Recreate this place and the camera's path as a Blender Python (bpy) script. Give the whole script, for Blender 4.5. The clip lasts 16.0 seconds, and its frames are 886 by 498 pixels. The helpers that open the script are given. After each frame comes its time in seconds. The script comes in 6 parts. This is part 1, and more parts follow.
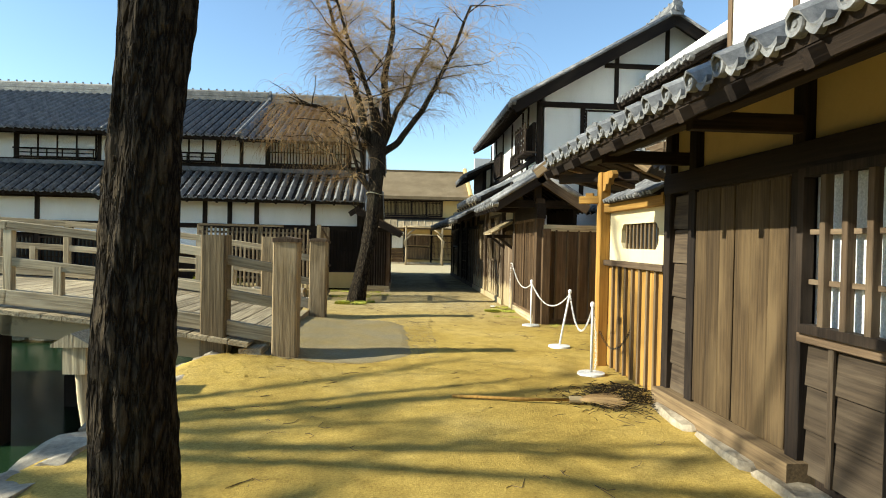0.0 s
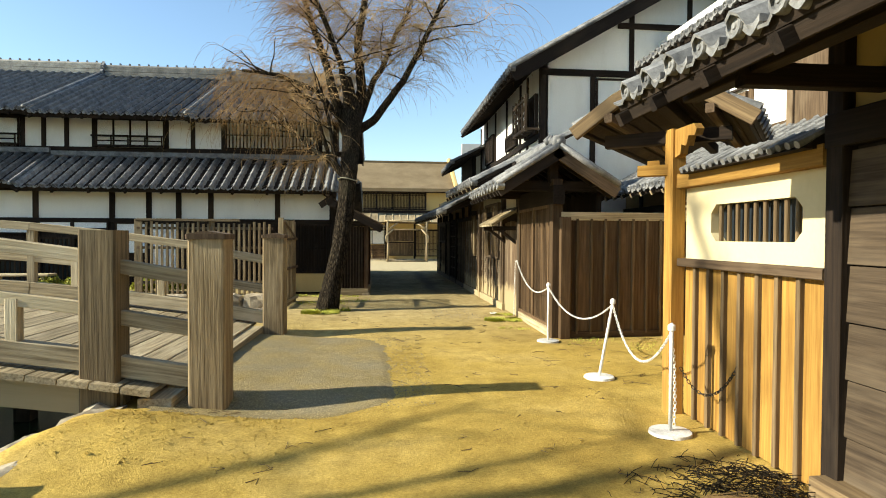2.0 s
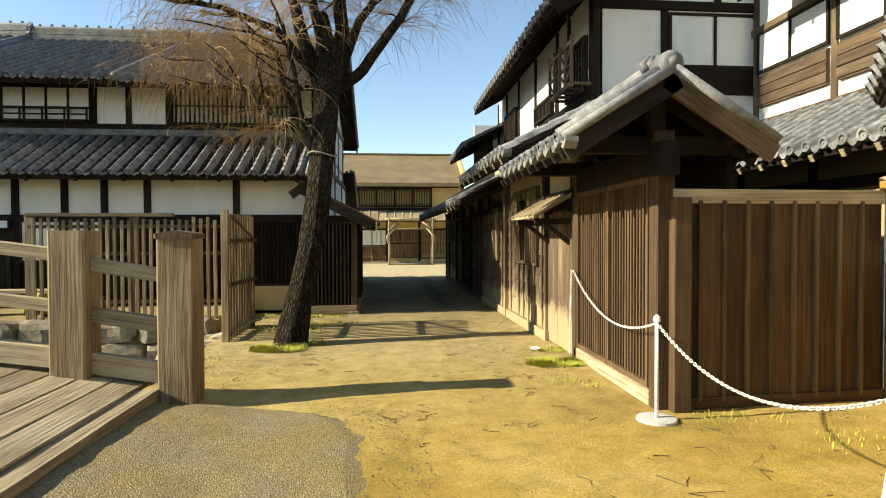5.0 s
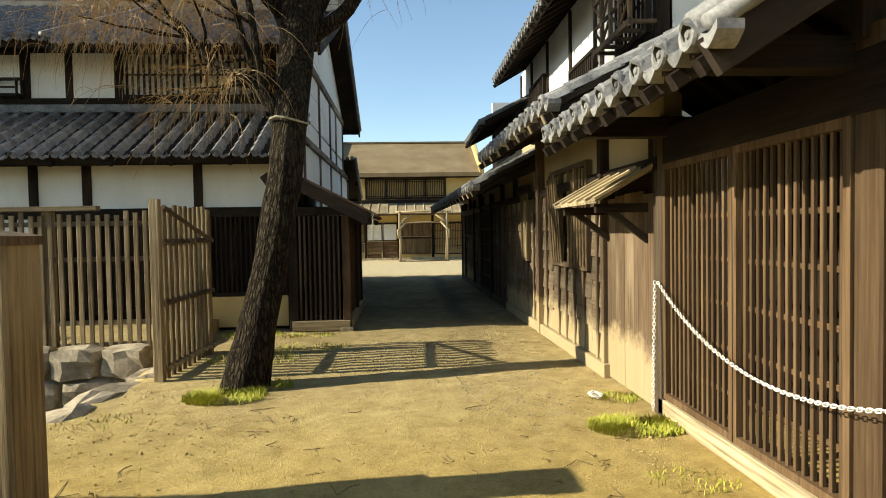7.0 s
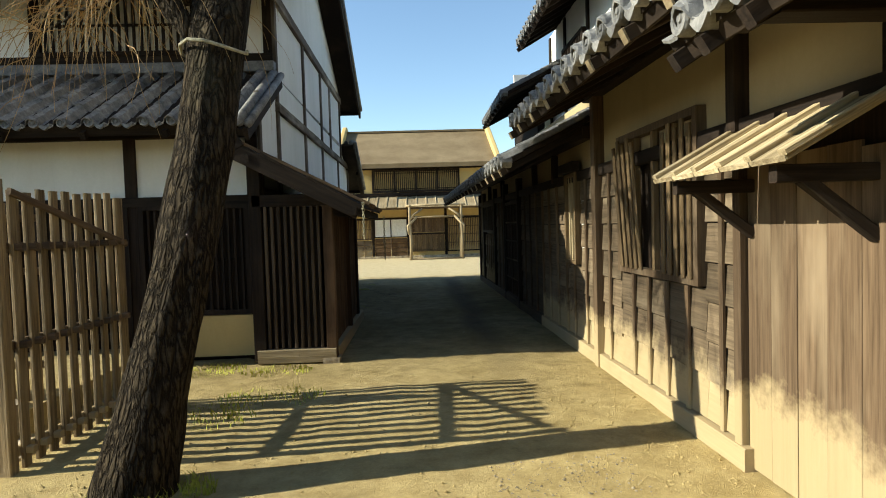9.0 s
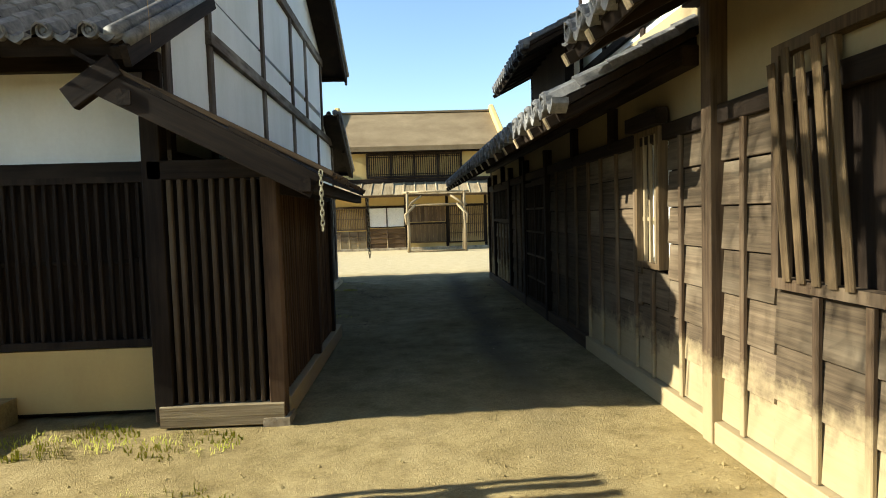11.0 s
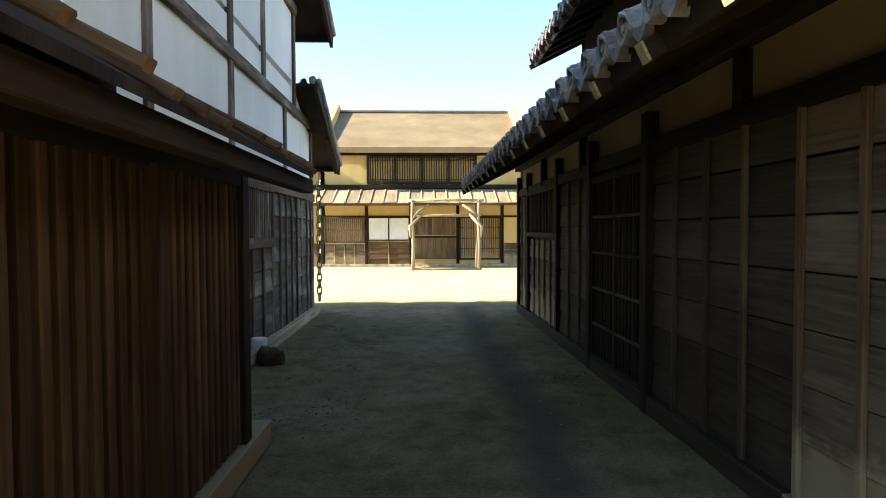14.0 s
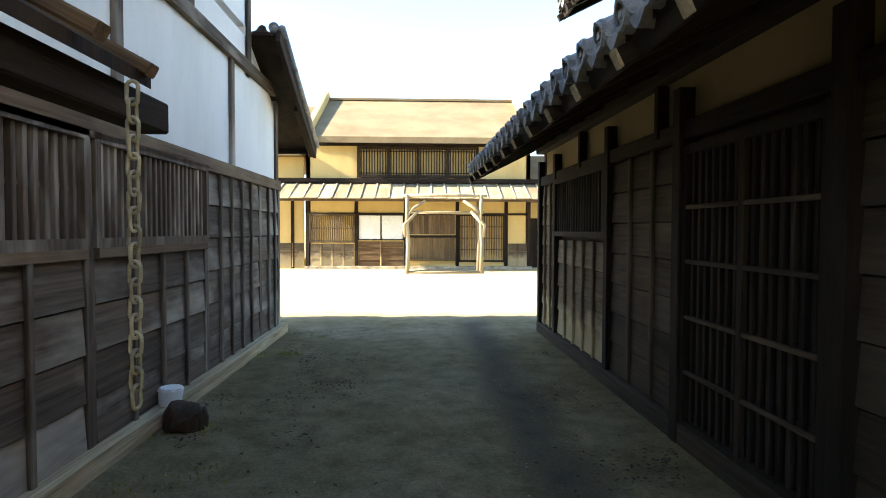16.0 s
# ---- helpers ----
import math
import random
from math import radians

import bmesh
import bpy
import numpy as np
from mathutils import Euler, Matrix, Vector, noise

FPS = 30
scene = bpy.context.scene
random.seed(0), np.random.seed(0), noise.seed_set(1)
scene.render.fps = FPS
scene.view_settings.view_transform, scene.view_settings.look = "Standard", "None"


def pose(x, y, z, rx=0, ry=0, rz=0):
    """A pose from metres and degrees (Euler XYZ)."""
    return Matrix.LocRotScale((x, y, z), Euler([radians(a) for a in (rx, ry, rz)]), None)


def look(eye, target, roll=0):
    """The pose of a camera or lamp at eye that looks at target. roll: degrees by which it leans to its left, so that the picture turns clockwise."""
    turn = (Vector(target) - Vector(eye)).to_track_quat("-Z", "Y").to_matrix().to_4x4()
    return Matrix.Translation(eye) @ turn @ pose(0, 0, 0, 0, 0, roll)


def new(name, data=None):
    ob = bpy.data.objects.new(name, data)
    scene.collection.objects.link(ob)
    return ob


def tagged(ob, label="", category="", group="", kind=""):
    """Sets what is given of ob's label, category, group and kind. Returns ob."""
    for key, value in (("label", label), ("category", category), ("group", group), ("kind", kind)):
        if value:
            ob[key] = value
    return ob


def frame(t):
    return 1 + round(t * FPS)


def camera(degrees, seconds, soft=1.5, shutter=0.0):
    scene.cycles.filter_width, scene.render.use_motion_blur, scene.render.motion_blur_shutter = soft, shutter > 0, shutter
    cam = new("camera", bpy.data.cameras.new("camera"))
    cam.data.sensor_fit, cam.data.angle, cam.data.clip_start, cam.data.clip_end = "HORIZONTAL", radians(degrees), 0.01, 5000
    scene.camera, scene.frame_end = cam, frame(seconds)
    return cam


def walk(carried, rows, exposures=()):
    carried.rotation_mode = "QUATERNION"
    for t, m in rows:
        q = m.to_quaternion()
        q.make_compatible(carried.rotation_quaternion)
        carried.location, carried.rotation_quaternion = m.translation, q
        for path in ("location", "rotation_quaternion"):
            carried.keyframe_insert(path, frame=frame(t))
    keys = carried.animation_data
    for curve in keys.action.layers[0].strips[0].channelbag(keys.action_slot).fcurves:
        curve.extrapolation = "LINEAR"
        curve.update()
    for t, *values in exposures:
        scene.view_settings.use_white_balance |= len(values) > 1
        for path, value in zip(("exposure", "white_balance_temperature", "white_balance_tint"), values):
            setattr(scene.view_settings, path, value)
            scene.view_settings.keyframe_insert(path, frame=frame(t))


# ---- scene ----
cam = camera(73.9, 16.0, soft=1.0)
METRES, EYE, TILT, LEAN, TURN = 20.0, 1.6, 0.0, 0.0, -4.0
ROWS = [
    (0.0, 0.0, 0.0, 0.0, 0.01, -0.71, -1.17),
    (0.5, -0.0016, 0.0326, 0.0001, 0.17, -1.22, -1.04),
    (1.0, -0.0043, 0.0643, -0.0001, -0.28, -1.41, 0.19),
    (1.5, -0.0052, 0.0962, -0.0005, -0.78, -1.38, 0.51),
    (2.0, -0.0065, 0.1284, -0.0007, -1.71, -1.2, -0.3),
    (2.5, -0.0061, 0.1626, -0.0015, -0.99, -0.62, -0.39),
    (3.0, -0.0069, 0.196, -0.0023, -1.15, -0.47, -0.57),
    (3.5, -0.007, 0.229, -0.0022, -1.25, -0.54, -0.89),
    (4.0, -0.0073, 0.2616, -0.0016, -1.83, -0.82, -0.62),
    (4.5, -0.0076, 0.2941, -0.0022, -1.33, -0.8, 0.11),
    (5.0, -0.0083, 0.326, -0.002, -1.2, -1.18, 0.19),
    (7.5, -0.0054, 0.4851, -0.0003, 0.46, -1.98, 1.1),
    (8.0, -0.0063, 0.5166, -0.0005, 0.2, -2.17, 1.35),
    (8.5, -0.0072, 0.5488, -0.0012, 0.91, -1.99, 1.91),
    (9.0, -0.0091, 0.5811, -0.0011, 1.54, -2.27, 1.77),
    (11.5, -0.0183, 0.74, -0.004, 1.44, -3.28, 1.78),
    (12.0, -0.0209, 0.7706, -0.0044, 0.89, -3.16, 1.84),
    (12.5, -0.0221, 0.8008, -0.0042, 1.09, -3.04, 1.28),
    (13.0, -0.0237, 0.83, -0.005, 1.53, -2.76, 0.83),
    (13.5, -0.0247, 0.8587, -0.0052, 1.97, -2.5, 0.8),
    (14.0, -0.0264, 0.8871, -0.0063, 2.21, -1.84, 0.22),
    (14.5, -0.0276, 0.9155, -0.0067, 3.28, -1.46, -0.57),
    (15.0, -0.0302, 0.9432, -0.0069, 2.57, -1.31, -0.49),
    (15.5, -0.0316, 0.9714, -0.0075, 2.85, -1.41, -0.24),
    (16.0, -0.0346, 0.9986, -0.0077, 1.8, -1.87, -0.15),
]
walk(cam, [(t, pose(0, 0, EYE, TILT, LEAN, TURN) @ pose(METRES * x, METRES * y, METRES * z, 90 + pitch, roll, yaw)) for t, x, y, z, yaw, pitch, roll in ROWS],
     [(0.0, 0.92, 6250, 3), (2.0, 0.95, 6600, 4), (5.0, 0.92, 7000, 5), (7.5, 0.83, 6800, 4), (9.0, 0.88, 6500, 3), (12.0, 1.42, 6500, 5), (13.5, 1.8, 6500, 7), (14.5, 2.15, 6500, 9), (16.0, 2.5, 6500, 9)])

# ---- sky, sun ----
SUN_EL, SUN_AZ = 27.0, 185.0          # the sun stands over -x, a little towards -y
world = bpy.data.worlds.new("sky")
scene.world = world
world.use_nodes = True
wn = world.node_tree
wn.nodes.clear()
sky = wn.nodes.new("ShaderNodeTexSky")
sky.sky_type, sky.sun_disc = "NISHITA", False
sky.sun_elevation, sky.sun_rotation = radians(SUN_EL), radians(90 - SUN_AZ)
sky.air_density, sky.dust_density, sky.ozone_density = 1.0, 0.15, 2.0
back = wn.nodes.new("ShaderNodeBackground")
back.inputs[1].default_value = 0.125
wout = wn.nodes.new("ShaderNodeOutputWorld")
wn.links.new(sky.outputs[0], back.inputs[0])
wn.links.new(back.outputs[0], wout.inputs[0])
sun = new("sun", bpy.data.lights.new("sun", "SUN"))
sun.data.energy, sun.data.angle, sun.data.color = 5.8, radians(0.53), (1.0, 0.93, 0.78)
sx = math.cos(radians(SUN_EL)) * math.cos(radians(SUN_AZ))
sy = math.cos(radians(SUN_EL)) * math.sin(radians(SUN_AZ))
sun.matrix_world = look((sx * 50, sy * 50, math.sin(radians(SUN_EL)) * 50), (0, 0, 0))


# ---- materials ----
def nodes_of(name, rough=0.8, metal=0.0, spec=0.4):
    m = bpy.data.materials.new(name)
    m.use_nodes = True
    t = m.node_tree
    b = t.nodes["Principled BSDF"]
    b.inputs["Roughness"].default_value = rough
    b.inputs["Metallic"].default_value = metal
    b.inputs["Specular IOR Level"].default_value = spec
    return m, t, b


def N(t, kind, **sets):
    n = t.nodes.new(kind)
    for k, v in sets.items():
        n.inputs[k].default_value = v
    return n


def coords(t, scale, space="Object", spread=7.0):
    """Coordinates stretched by scale, moved by each object's own random number."""
    c = t.nodes.new("ShaderNodeTexCoord")
    info = t.nodes.new("ShaderNodeObjectInfo")
    mul = t.nodes.new("ShaderNodeVectorMath")
    mul.operation = "MULTIPLY_ADD"
    comb = t.nodes.new("ShaderNodeCombineXYZ")
    k = t.nodes.new("ShaderNodeMath")
    k.operation = "MULTIPLY"
    k.inputs[1].default_value = spread
    t.links.new(info.outputs["Random"], k.inputs[0])
    for i in range(3):
        t.links.new(k.outputs[0], comb.inputs[i])
    mul.inputs[1].default_value = scale
    if space == "World":
        g = t.nodes.new("ShaderNodeNewGeometry")
        t.links.new(g.outputs["Position"], mul.inputs[0])
    else:
        t.links.new(c.outputs[space], mul.inputs[0])
    t.links.new(comb.outputs[0], mul.inputs[2])
    return mul.outputs[0], info


def ramp(t, fac, stops):
    r = t.nodes.new("ShaderNodeValToRGB")
    while len(r.color_ramp.elements) < len(stops):
        r.color_ramp.elements.new(0.5)
    for e, (p, c) in zip(r.color_ramp.elements, stops):
        e.position, e.color = p, (*c, 1) if len(c) == 3 else c
    t.links.new(fac, r.inputs[0])
    return r.outputs[0]


def noise_at(t, vec, scale, detail=4.0, rough=0.6):
    n = N(t, "ShaderNodeTexNoise", Scale=scale, Detail=detail, Roughness=rough)
    t.links.new(vec, n.inputs["Vector"])
    return n.outputs["Fac"]


def mixc(t, fac, a, b, mode="MIX"):
    m = t.nodes.new("ShaderNodeMix")
    m.data_type, m.blend_type = "RGBA", mode
    for s, v in ((m.inputs["Factor"], fac), (m.inputs[6], a), (m.inputs[7], b)):
        if isinstance(v, (int, float)):
            s.default_value = v
        elif isinstance(v, tuple):
            s.default_value = (*v, 1)
        else:
            t.links.new(v, s)
    return m.outputs[2]


def bump(t, b, height, strength=0.4, dist=0.01):
    n = N(t, "ShaderNodeBump", Strength=strength, Distance=dist)
    t.links.new(height, n.inputs["Height"])
    t.links.new(n.outputs[0], b.inputs["Normal"])


def wood(name, dark, light, axis=2, rough=0.85, grain=40.0, wear=None, space="Object", vary=0.35, dust=False, depth=0.006):
    """Weathered timber with its grain along one local axis; wear is the colour of its bleached patches."""
    m, t, b = nodes_of(name, rough, spec=0.2)
    s = [1.0, 1.0, 1.0]
    s[axis] = 0.035
    v, info = coords(t, s, space)
    fine = noise_at(t, v, grain, 5, 0.65)
    col = ramp(t, fine, [(0.3, dark), (0.7, light)])
    v2, _ = coords(t, [0.3 + 0.7 * (i != axis) for i in range(3)], space)
    big = noise_at(t, v2, 2.3, 4)
    if wear:
        col = mixc(t, ramp(t, big, [(0.5, (0, 0, 0)), (0.72, (0.8, 0.8, 0.8))]), col, wear)
    else:
        col = mixc(t, ramp(t, big, [(0.35, (0.55, 0.55, 0.55)), (0.65, (0, 0, 0))]), col, tuple(c * 0.6 for c in dark))
    tone = ramp(t, info.outputs["Random"], [(0.0, (1 - vary,) * 3), (1.0, (1 + vary * 0.5,) * 3)])
    col = mixc(t, 1.0, col, tone, "MULTIPLY")
    if dust:
        # sandy splash-back on the lowest boards
        g = t.nodes.new("ShaderNodeNewGeometry")
        sep = t.nodes.new("ShaderNodeSeparateXYZ")
        t.links.new(g.outputs["Position"], sep.inputs[0])
        w = N(t, "ShaderNodeTexNoise", Scale=3.0, Detail=5.0, Roughness=0.7)
        t.links.new(g.outputs["Position"], w.inputs["Vector"])
        k = t.nodes.new("ShaderNodeMath")
        k.operation = "MULTIPLY_ADD"
        k.inputs[1].default_value = -0.8
        t.links.new(w.outputs["Fac"], k.inputs[0])
        t.links.new(sep.outputs[2], k.inputs[2])
        col = mixc(t, ramp(t, k.outputs[0], [(0.0, (0.62,) * 3), (0.2, (0, 0, 0))]), col, (0.46, 0.36, 0.20))
    t.links.new(col, b.inputs["Base Color"])
    bump(t, b, fine, 0.5 if depth < 0.01 else 1.0, depth)
    return m


def plaster(name, base, stain, amount=0.5):
    m, t, b = nodes_of(name, 0.95, spec=0.1)
    v, _ = coords(t, (1, 1, 0.35), "Object")
    v2, _ = coords(t, (1, 1, 1), "Object")
    big = noise_at(t, v, 1.1, 6, 0.65)
    fine = noise_at(t, v2, 30, 5)
    col = mixc(t, ramp(t, big, [(0.45, (0, 0, 0)), (0.75, (amount,) * 3)]), base, stain)
    col = mixc(t, ramp(t, fine, [(0.3, (0.12,) * 3), (0.7, (0, 0, 0))]), col, stain)
    t.links.new(col, b.inputs["Base Color"])
    bump(t, b, fine, 0.25, 0.004)
    return m


def mottled(name, stops, scale, rough=0.9, space="Object", fine=30.0, depth=0.01, strength=0.5, spec=0.3, metal=0.0, vary=0.25, speckle=0.45):
    m, t, b = nodes_of(name, rough, metal, spec)
    v, info = coords(t, (1, 1, 1), space)
    big = noise_at(t, v, scale, 6, 0.65)
    small = noise_at(t, v, fine, 5, 0.7)
    col = ramp(t, big, stops)
    col = mixc(t, speckle, col, ramp(t, small, [(0.3, (0.3,) * 3), (0.7, (1.5,) * 3)]), "MULTIPLY")
    tone = ramp(t, info.outputs["Random"], [(0.0, (1 - vary,) * 3), (1.0, (1 + vary,) * 3)])
    col = mixc(t, 1.0, col, tone, "MULTIPLY")
    t.links.new(col, b.inputs["Base Color"])
    bump(t, b, small, strength, depth)
    return m


# dark timber, its colour lowered further to deepen the shade under roofs
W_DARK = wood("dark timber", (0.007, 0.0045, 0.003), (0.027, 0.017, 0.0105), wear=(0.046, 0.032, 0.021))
W_BOARD = wood("weathered brown boards", (0.055, 0.034, 0.018), (0.15, 0.10, 0.06), wear=(0.22, 0.165, 0.105), dust=True)
W_FENCE = wood("red-brown fence boards", (0.07, 0.04, 0.019), (0.18, 0.112, 0.057))
W_OCHRE = wood("ochre stained boards", (0.225, 0.108, 0.022), (0.46, 0.265, 0.062), vary=0.22)
W_GREY = wood("silver-grey weathered timber", (0.17, 0.126, 0.07), (0.56, 0.45, 0.275), wear=(0.6, 0.5, 0.33), grain=34, depth=0.012)
W_SLAT = wood("tan lattice slats", (0.09, 0.058, 0.03), (0.24, 0.165, 0.085), vary=0.25)
W_END = wood("pale rafter ends", (0.24, 0.18, 0.10), (0.48, 0.385, 0.24))
P_WHITE = plaster("white lime plaster", (0.80, 0.78, 0.72), (0.48, 0.45, 0.38), 0.4)
P_GREY = plaster("grey weathered lime plaster", (0.74, 0.75, 0.73), (0.50, 0.52, 0.47), 0.55)
P_CREAM = plaster("cream lime plaster", (0.60, 0.50, 0.30), (0.38, 0.30, 0.16), 0.5)
# darker copy of the cream plaster, with the shade under eaves in its colour
P_CREAM_SHADE = plaster("cream plaster darkened for eave shade", (0.36, 0.285, 0.165), (0.22, 0.17, 0.09), 0.5)
P_OCHRE = plaster("ochre clay plaster", (0.56, 0.41, 0.17), (0.36, 0.24, 0.09), 0.5)
TILE = mottled("grey fired roof tile", [(0.3, (0.07, 0.071, 0.073)), (0.7, (0.27, 0.262, 0.25))], 5.0, 0.6, depth=0.004, spec=0.3)
TILE_PALE = mottled("pale weathered ridge tile", [(0.3, (0.17, 0.16, 0.14)), (0.7, (0.40, 0.375, 0.32))], 4.0, 0.7, depth=0.004)
W_LAP = wood("weathered lapped boards", (0.065, 0.046, 0.028), (0.18, 0.132, 0.083), wear=(0.27, 0.215, 0.145), dust=True)
# darker copy of W_LAP without dust; in the lane it carries the wall's shade
W_LAPN = wood("darkened brown lapped boards", (0.028, 0.019, 0.012), (0.085, 0.06, 0.037), wear=(0.13, 0.098, 0.064))
W_RED = wood("red-brown slats", (0.026, 0.015, 0.008), (0.08, 0.047, 0.025), wear=(0.14, 0.086, 0.046))
W_POST = wood("tan weathered bridge timber", (0.085, 0.058, 0.03), (0.33, 0.24, 0.127), wear=(0.38, 0.295, 0.175), grain=38, depth=0.012)
W_LAPL = wood("grey weathered lapped boards", (0.045, 0.034, 0.024), (0.155, 0.12, 0.088), wear=(0.44, 0.40, 0.33), grain=30)
# brown door planks, lowered in colour to stand in for missing branch shadows
W_DOOR = wood("brown plank door darkened for branch shade", (0.028, 0.017, 0.008), (0.085, 0.054, 0.024), wear=(0.12, 0.08, 0.038), vary=0.15)


def bark_mat():
    """Dark furrowed bark: long plates parted by deep cracks."""
    m, t, b = nodes_of("furrowed bark", 0.95, spec=0.1)
    v, _ = coords(t, (1, 1, 0.2), "Object")
    warp = noise_at(t, v, 14, 4, 0.7)
    wv = t.nodes.new("ShaderNodeVectorMath")
    wv.operation = "MULTIPLY_ADD"
    comb = t.nodes.new("ShaderNodeCombineXYZ")
    for i in range(3):
        t.links.new(warp, comb.inputs[i])
    wv.inputs[1].default_value = (0.08, 0.08, 0.08)
    t.links.new(comb.outputs[0], wv.inputs[0])
    t.links.new(v, wv.inputs[2])
    vo = N(t, "ShaderNodeTexVoronoi", Scale=26.0)
    vo.feature = "DISTANCE_TO_EDGE"
    t.links.new(wv.outputs[0], vo.inputs["Vector"])
    crack = ramp(t, vo.outputs["Distance"], [(0.02, (0, 0, 0)), (0.28, (1, 1, 1))])
    fine = noise_at(t, v, 60, 5, 0.7)
    col = ramp(t, fine, [(0.3, (0.022, 0.016, 0.010)), (0.7, (0.082, 0.062, 0.038))])
    col = mixc(t, 1.0, col, ramp(t, crack, [(0.0, (0.22, 0.2, 0.18)), (0.7, (1.0, 1.0, 1.0))]), "MULTIPLY")
    col = mixc(t, ramp(t, noise_at(t, v, 3.0, 4), [(0.55, (0, 0, 0)), (0.8, (0.35, 0.35, 0.35))]), col, (0.09, 0.085, 0.05))
    t.links.new(col, b.inputs["Base Color"])
    add = t.nodes.new("ShaderNodeMath")
    add.operation = "MULTIPLY_ADD"
    add.inputs[1].default_value = 0.35
    t.links.new(fine, add.inputs[0])
    t.links.new(crack, add.inputs[2])
    bump(t, b, add.outputs[0], 1.0, 0.035)
    return m


BARK = bark_mat()
TWIG = mottled("golden-brown willow twigs", [(0.3, (0.26, 0.155, 0.06)), (0.7, (0.50, 0.335, 0.155))], 1.5, 0.8, fine=10, depth=0.001, vary=0.1)
CHAIN = mottled("white plastic chain", [(0.3, (0.62, 0.60, 0.55)), (0.7, (0.78, 0.76, 0.72))], 6, 0.5, fine=40, depth=0.001)
CHAIN_OLD = mottled("yellowed chain", [(0.3, (0.22, 0.2, 0.13)), (0.7, (0.42, 0.39, 0.27))], 8, 0.6, fine=40, depth=0.001)
GRASS = mottled("fresh grass", [(0.3, (0.20, 0.22, 0.018)), (0.7, (0.42, 0.40, 0.06))], 5, 0.8, fine=20, depth=0.001)
IRON = mottled("dull iron", [(0.3, (0.02, 0.02, 0.02)), (0.7, (0.06, 0.055, 0.05))], 8, 0.5, metal=0.7)
STONE = mottled("rough grey-tan stone", [(0.3, (0.17, 0.135, 0.09)), (0.7, (0.46, 0.385, 0.27))], 3.0, 0.9, depth=0.03, fine=14)
ROOF_BROWN = mottled("brown shingle thatch", [(0.3, (0.13, 0.09, 0.045)), (0.7, (0.21, 0.155, 0.085))], 0.8, 0.95, fine=25, depth=0.02)
PAPER = mottled("white shoji paper", [(0.3, (0.7, 0.7, 0.68)), (0.7, (0.82, 0.82, 0.8))], 2.0, 0.9, fine=60, depth=0.001, vary=0.06)
GLASSY, gt, gb = nodes_of("dark interior glass", 0.15, spec=0.5)
gb.inputs["Base Color"].default_value = (0.02, 0.025, 0.03, 1)


# ---- mesh building ----
class Shape:
    """Gathers points and faces, then becomes one mesh."""

    def __init__(self):
        self.v, self.f = [], []

    def add(self, pts, faces):
        k = len(self.v)
        self.v.extend([tuple(p) for p in pts])
        self.f.extend([tuple(i + k for i in f) for f in faces])
        return self

    def box(self, x0, x1, y0, y1, z0, z1):
        p = [(x0, y0, z0), (x1, y0, z0), (x1, y1, z0), (x0, y1, z0), (x0, y0, z1), (x1, y0, z1), (x1, y1, z1), (x0, y1, z1)]
        return self.add(p, [(3, 2, 1, 0), (4, 5, 6, 7), (0, 1, 5, 4), (1, 2, 6, 5), (2, 3, 7, 6), (3, 0, 4, 7)])

    def beam(self, a, b, w, h, up=(0, 0, 1)):
        """A square timber from a to b, w across and h in the up direction."""
        a, b, up = Vector(a), Vector(b), Vector(up)
        d = (b - a).normalized()
        s = d.cross(up)
        if s.length < 1e-4:
            s = d.cross(Vector((1, 0, 0)))
        s.normalize()
        u = s.cross(d)
        p = [e + s * (w / 2 * i) + u * (h / 2 * j) for e in (a, b) for i, j in ((-1, -1), (1, -1), (1, 1), (-1, 1))]
        return self.add(p, [(3, 2, 1, 0), (4, 5, 6, 7), (0, 1, 5, 4), (1, 2, 6, 5), (2, 3, 7, 6), (3, 0, 4, 7)])

    def tube(self, pts, radii, n=8, cap=True):
        pts = [Vector(p) for p in pts]
        rings = []
        ref = Vector((0.3, 0.9, 0.2))
        for i, p in enumerate(pts):
            d = (pts[min(i + 1, len(pts) - 1)] - pts[max(i - 1, 0)]).normalized()
            s = d.cross(ref)
            if s.length < 1e-3:
                s = d.cross(Vector((1, 0, 0)))
            s.normalize()
            u = s.cross(d)
            r = radii[i] if isinstance(radii, (list, tuple)) else radii
            rings.append([p + s * (r * math.cos(6.28318 * k / n)) + u * (r * math.sin(6.28318 * k / n)) for k in range(n)])
        f = [(i * n + k, i * n + (k + 1) % n, (i + 1) * n + (k + 1) % n, (i + 1) * n + k) for i in range(len(pts) - 1) for k in range(n)]
        if cap:
            f += [tuple(range(n))[::-1], tuple(range((len(pts) - 1) * n, len(pts) * n))]
        return self.add([q for r in rings for q in r], f)

    def prism(self, outline, axis, a, b):
        """An outline of (u, v) pairs drawn out along one axis from a to b. axis 0: (y, z), 1: (x, z), 2: (x, y)."""
        def at(u, v, w):
            return ((w, u, v), (u, w, v), (u, v, w))[axis]
        n = len(outline)
        p = [at(u, v, a) for u, v in outline] + [at(u, v, b) for u, v in outline]
        f = [(i, (i + 1) % n, n + (i + 1) % n, n + i) for i in range(n)] + [tuple(range(n))[::-1], tuple(range(n, 2 * n))]
        return self.add(p, f)

    def mesh(self, name, mat, smooth=False):
        me = bpy.data.meshes.new(name)
        me.from_pydata(self.v, [], self.f)
        bm = bmesh.new()
        bm.from_mesh(me)
        bmesh.ops.recalc_face_normals(bm, faces=bm.faces)
        bm.to_mesh(me)
        bm.free()
        me.materials.append(mat)
        if smooth:
            me.polygons.foreach_set("use_smooth", [True] * len(me.polygons))
        return me


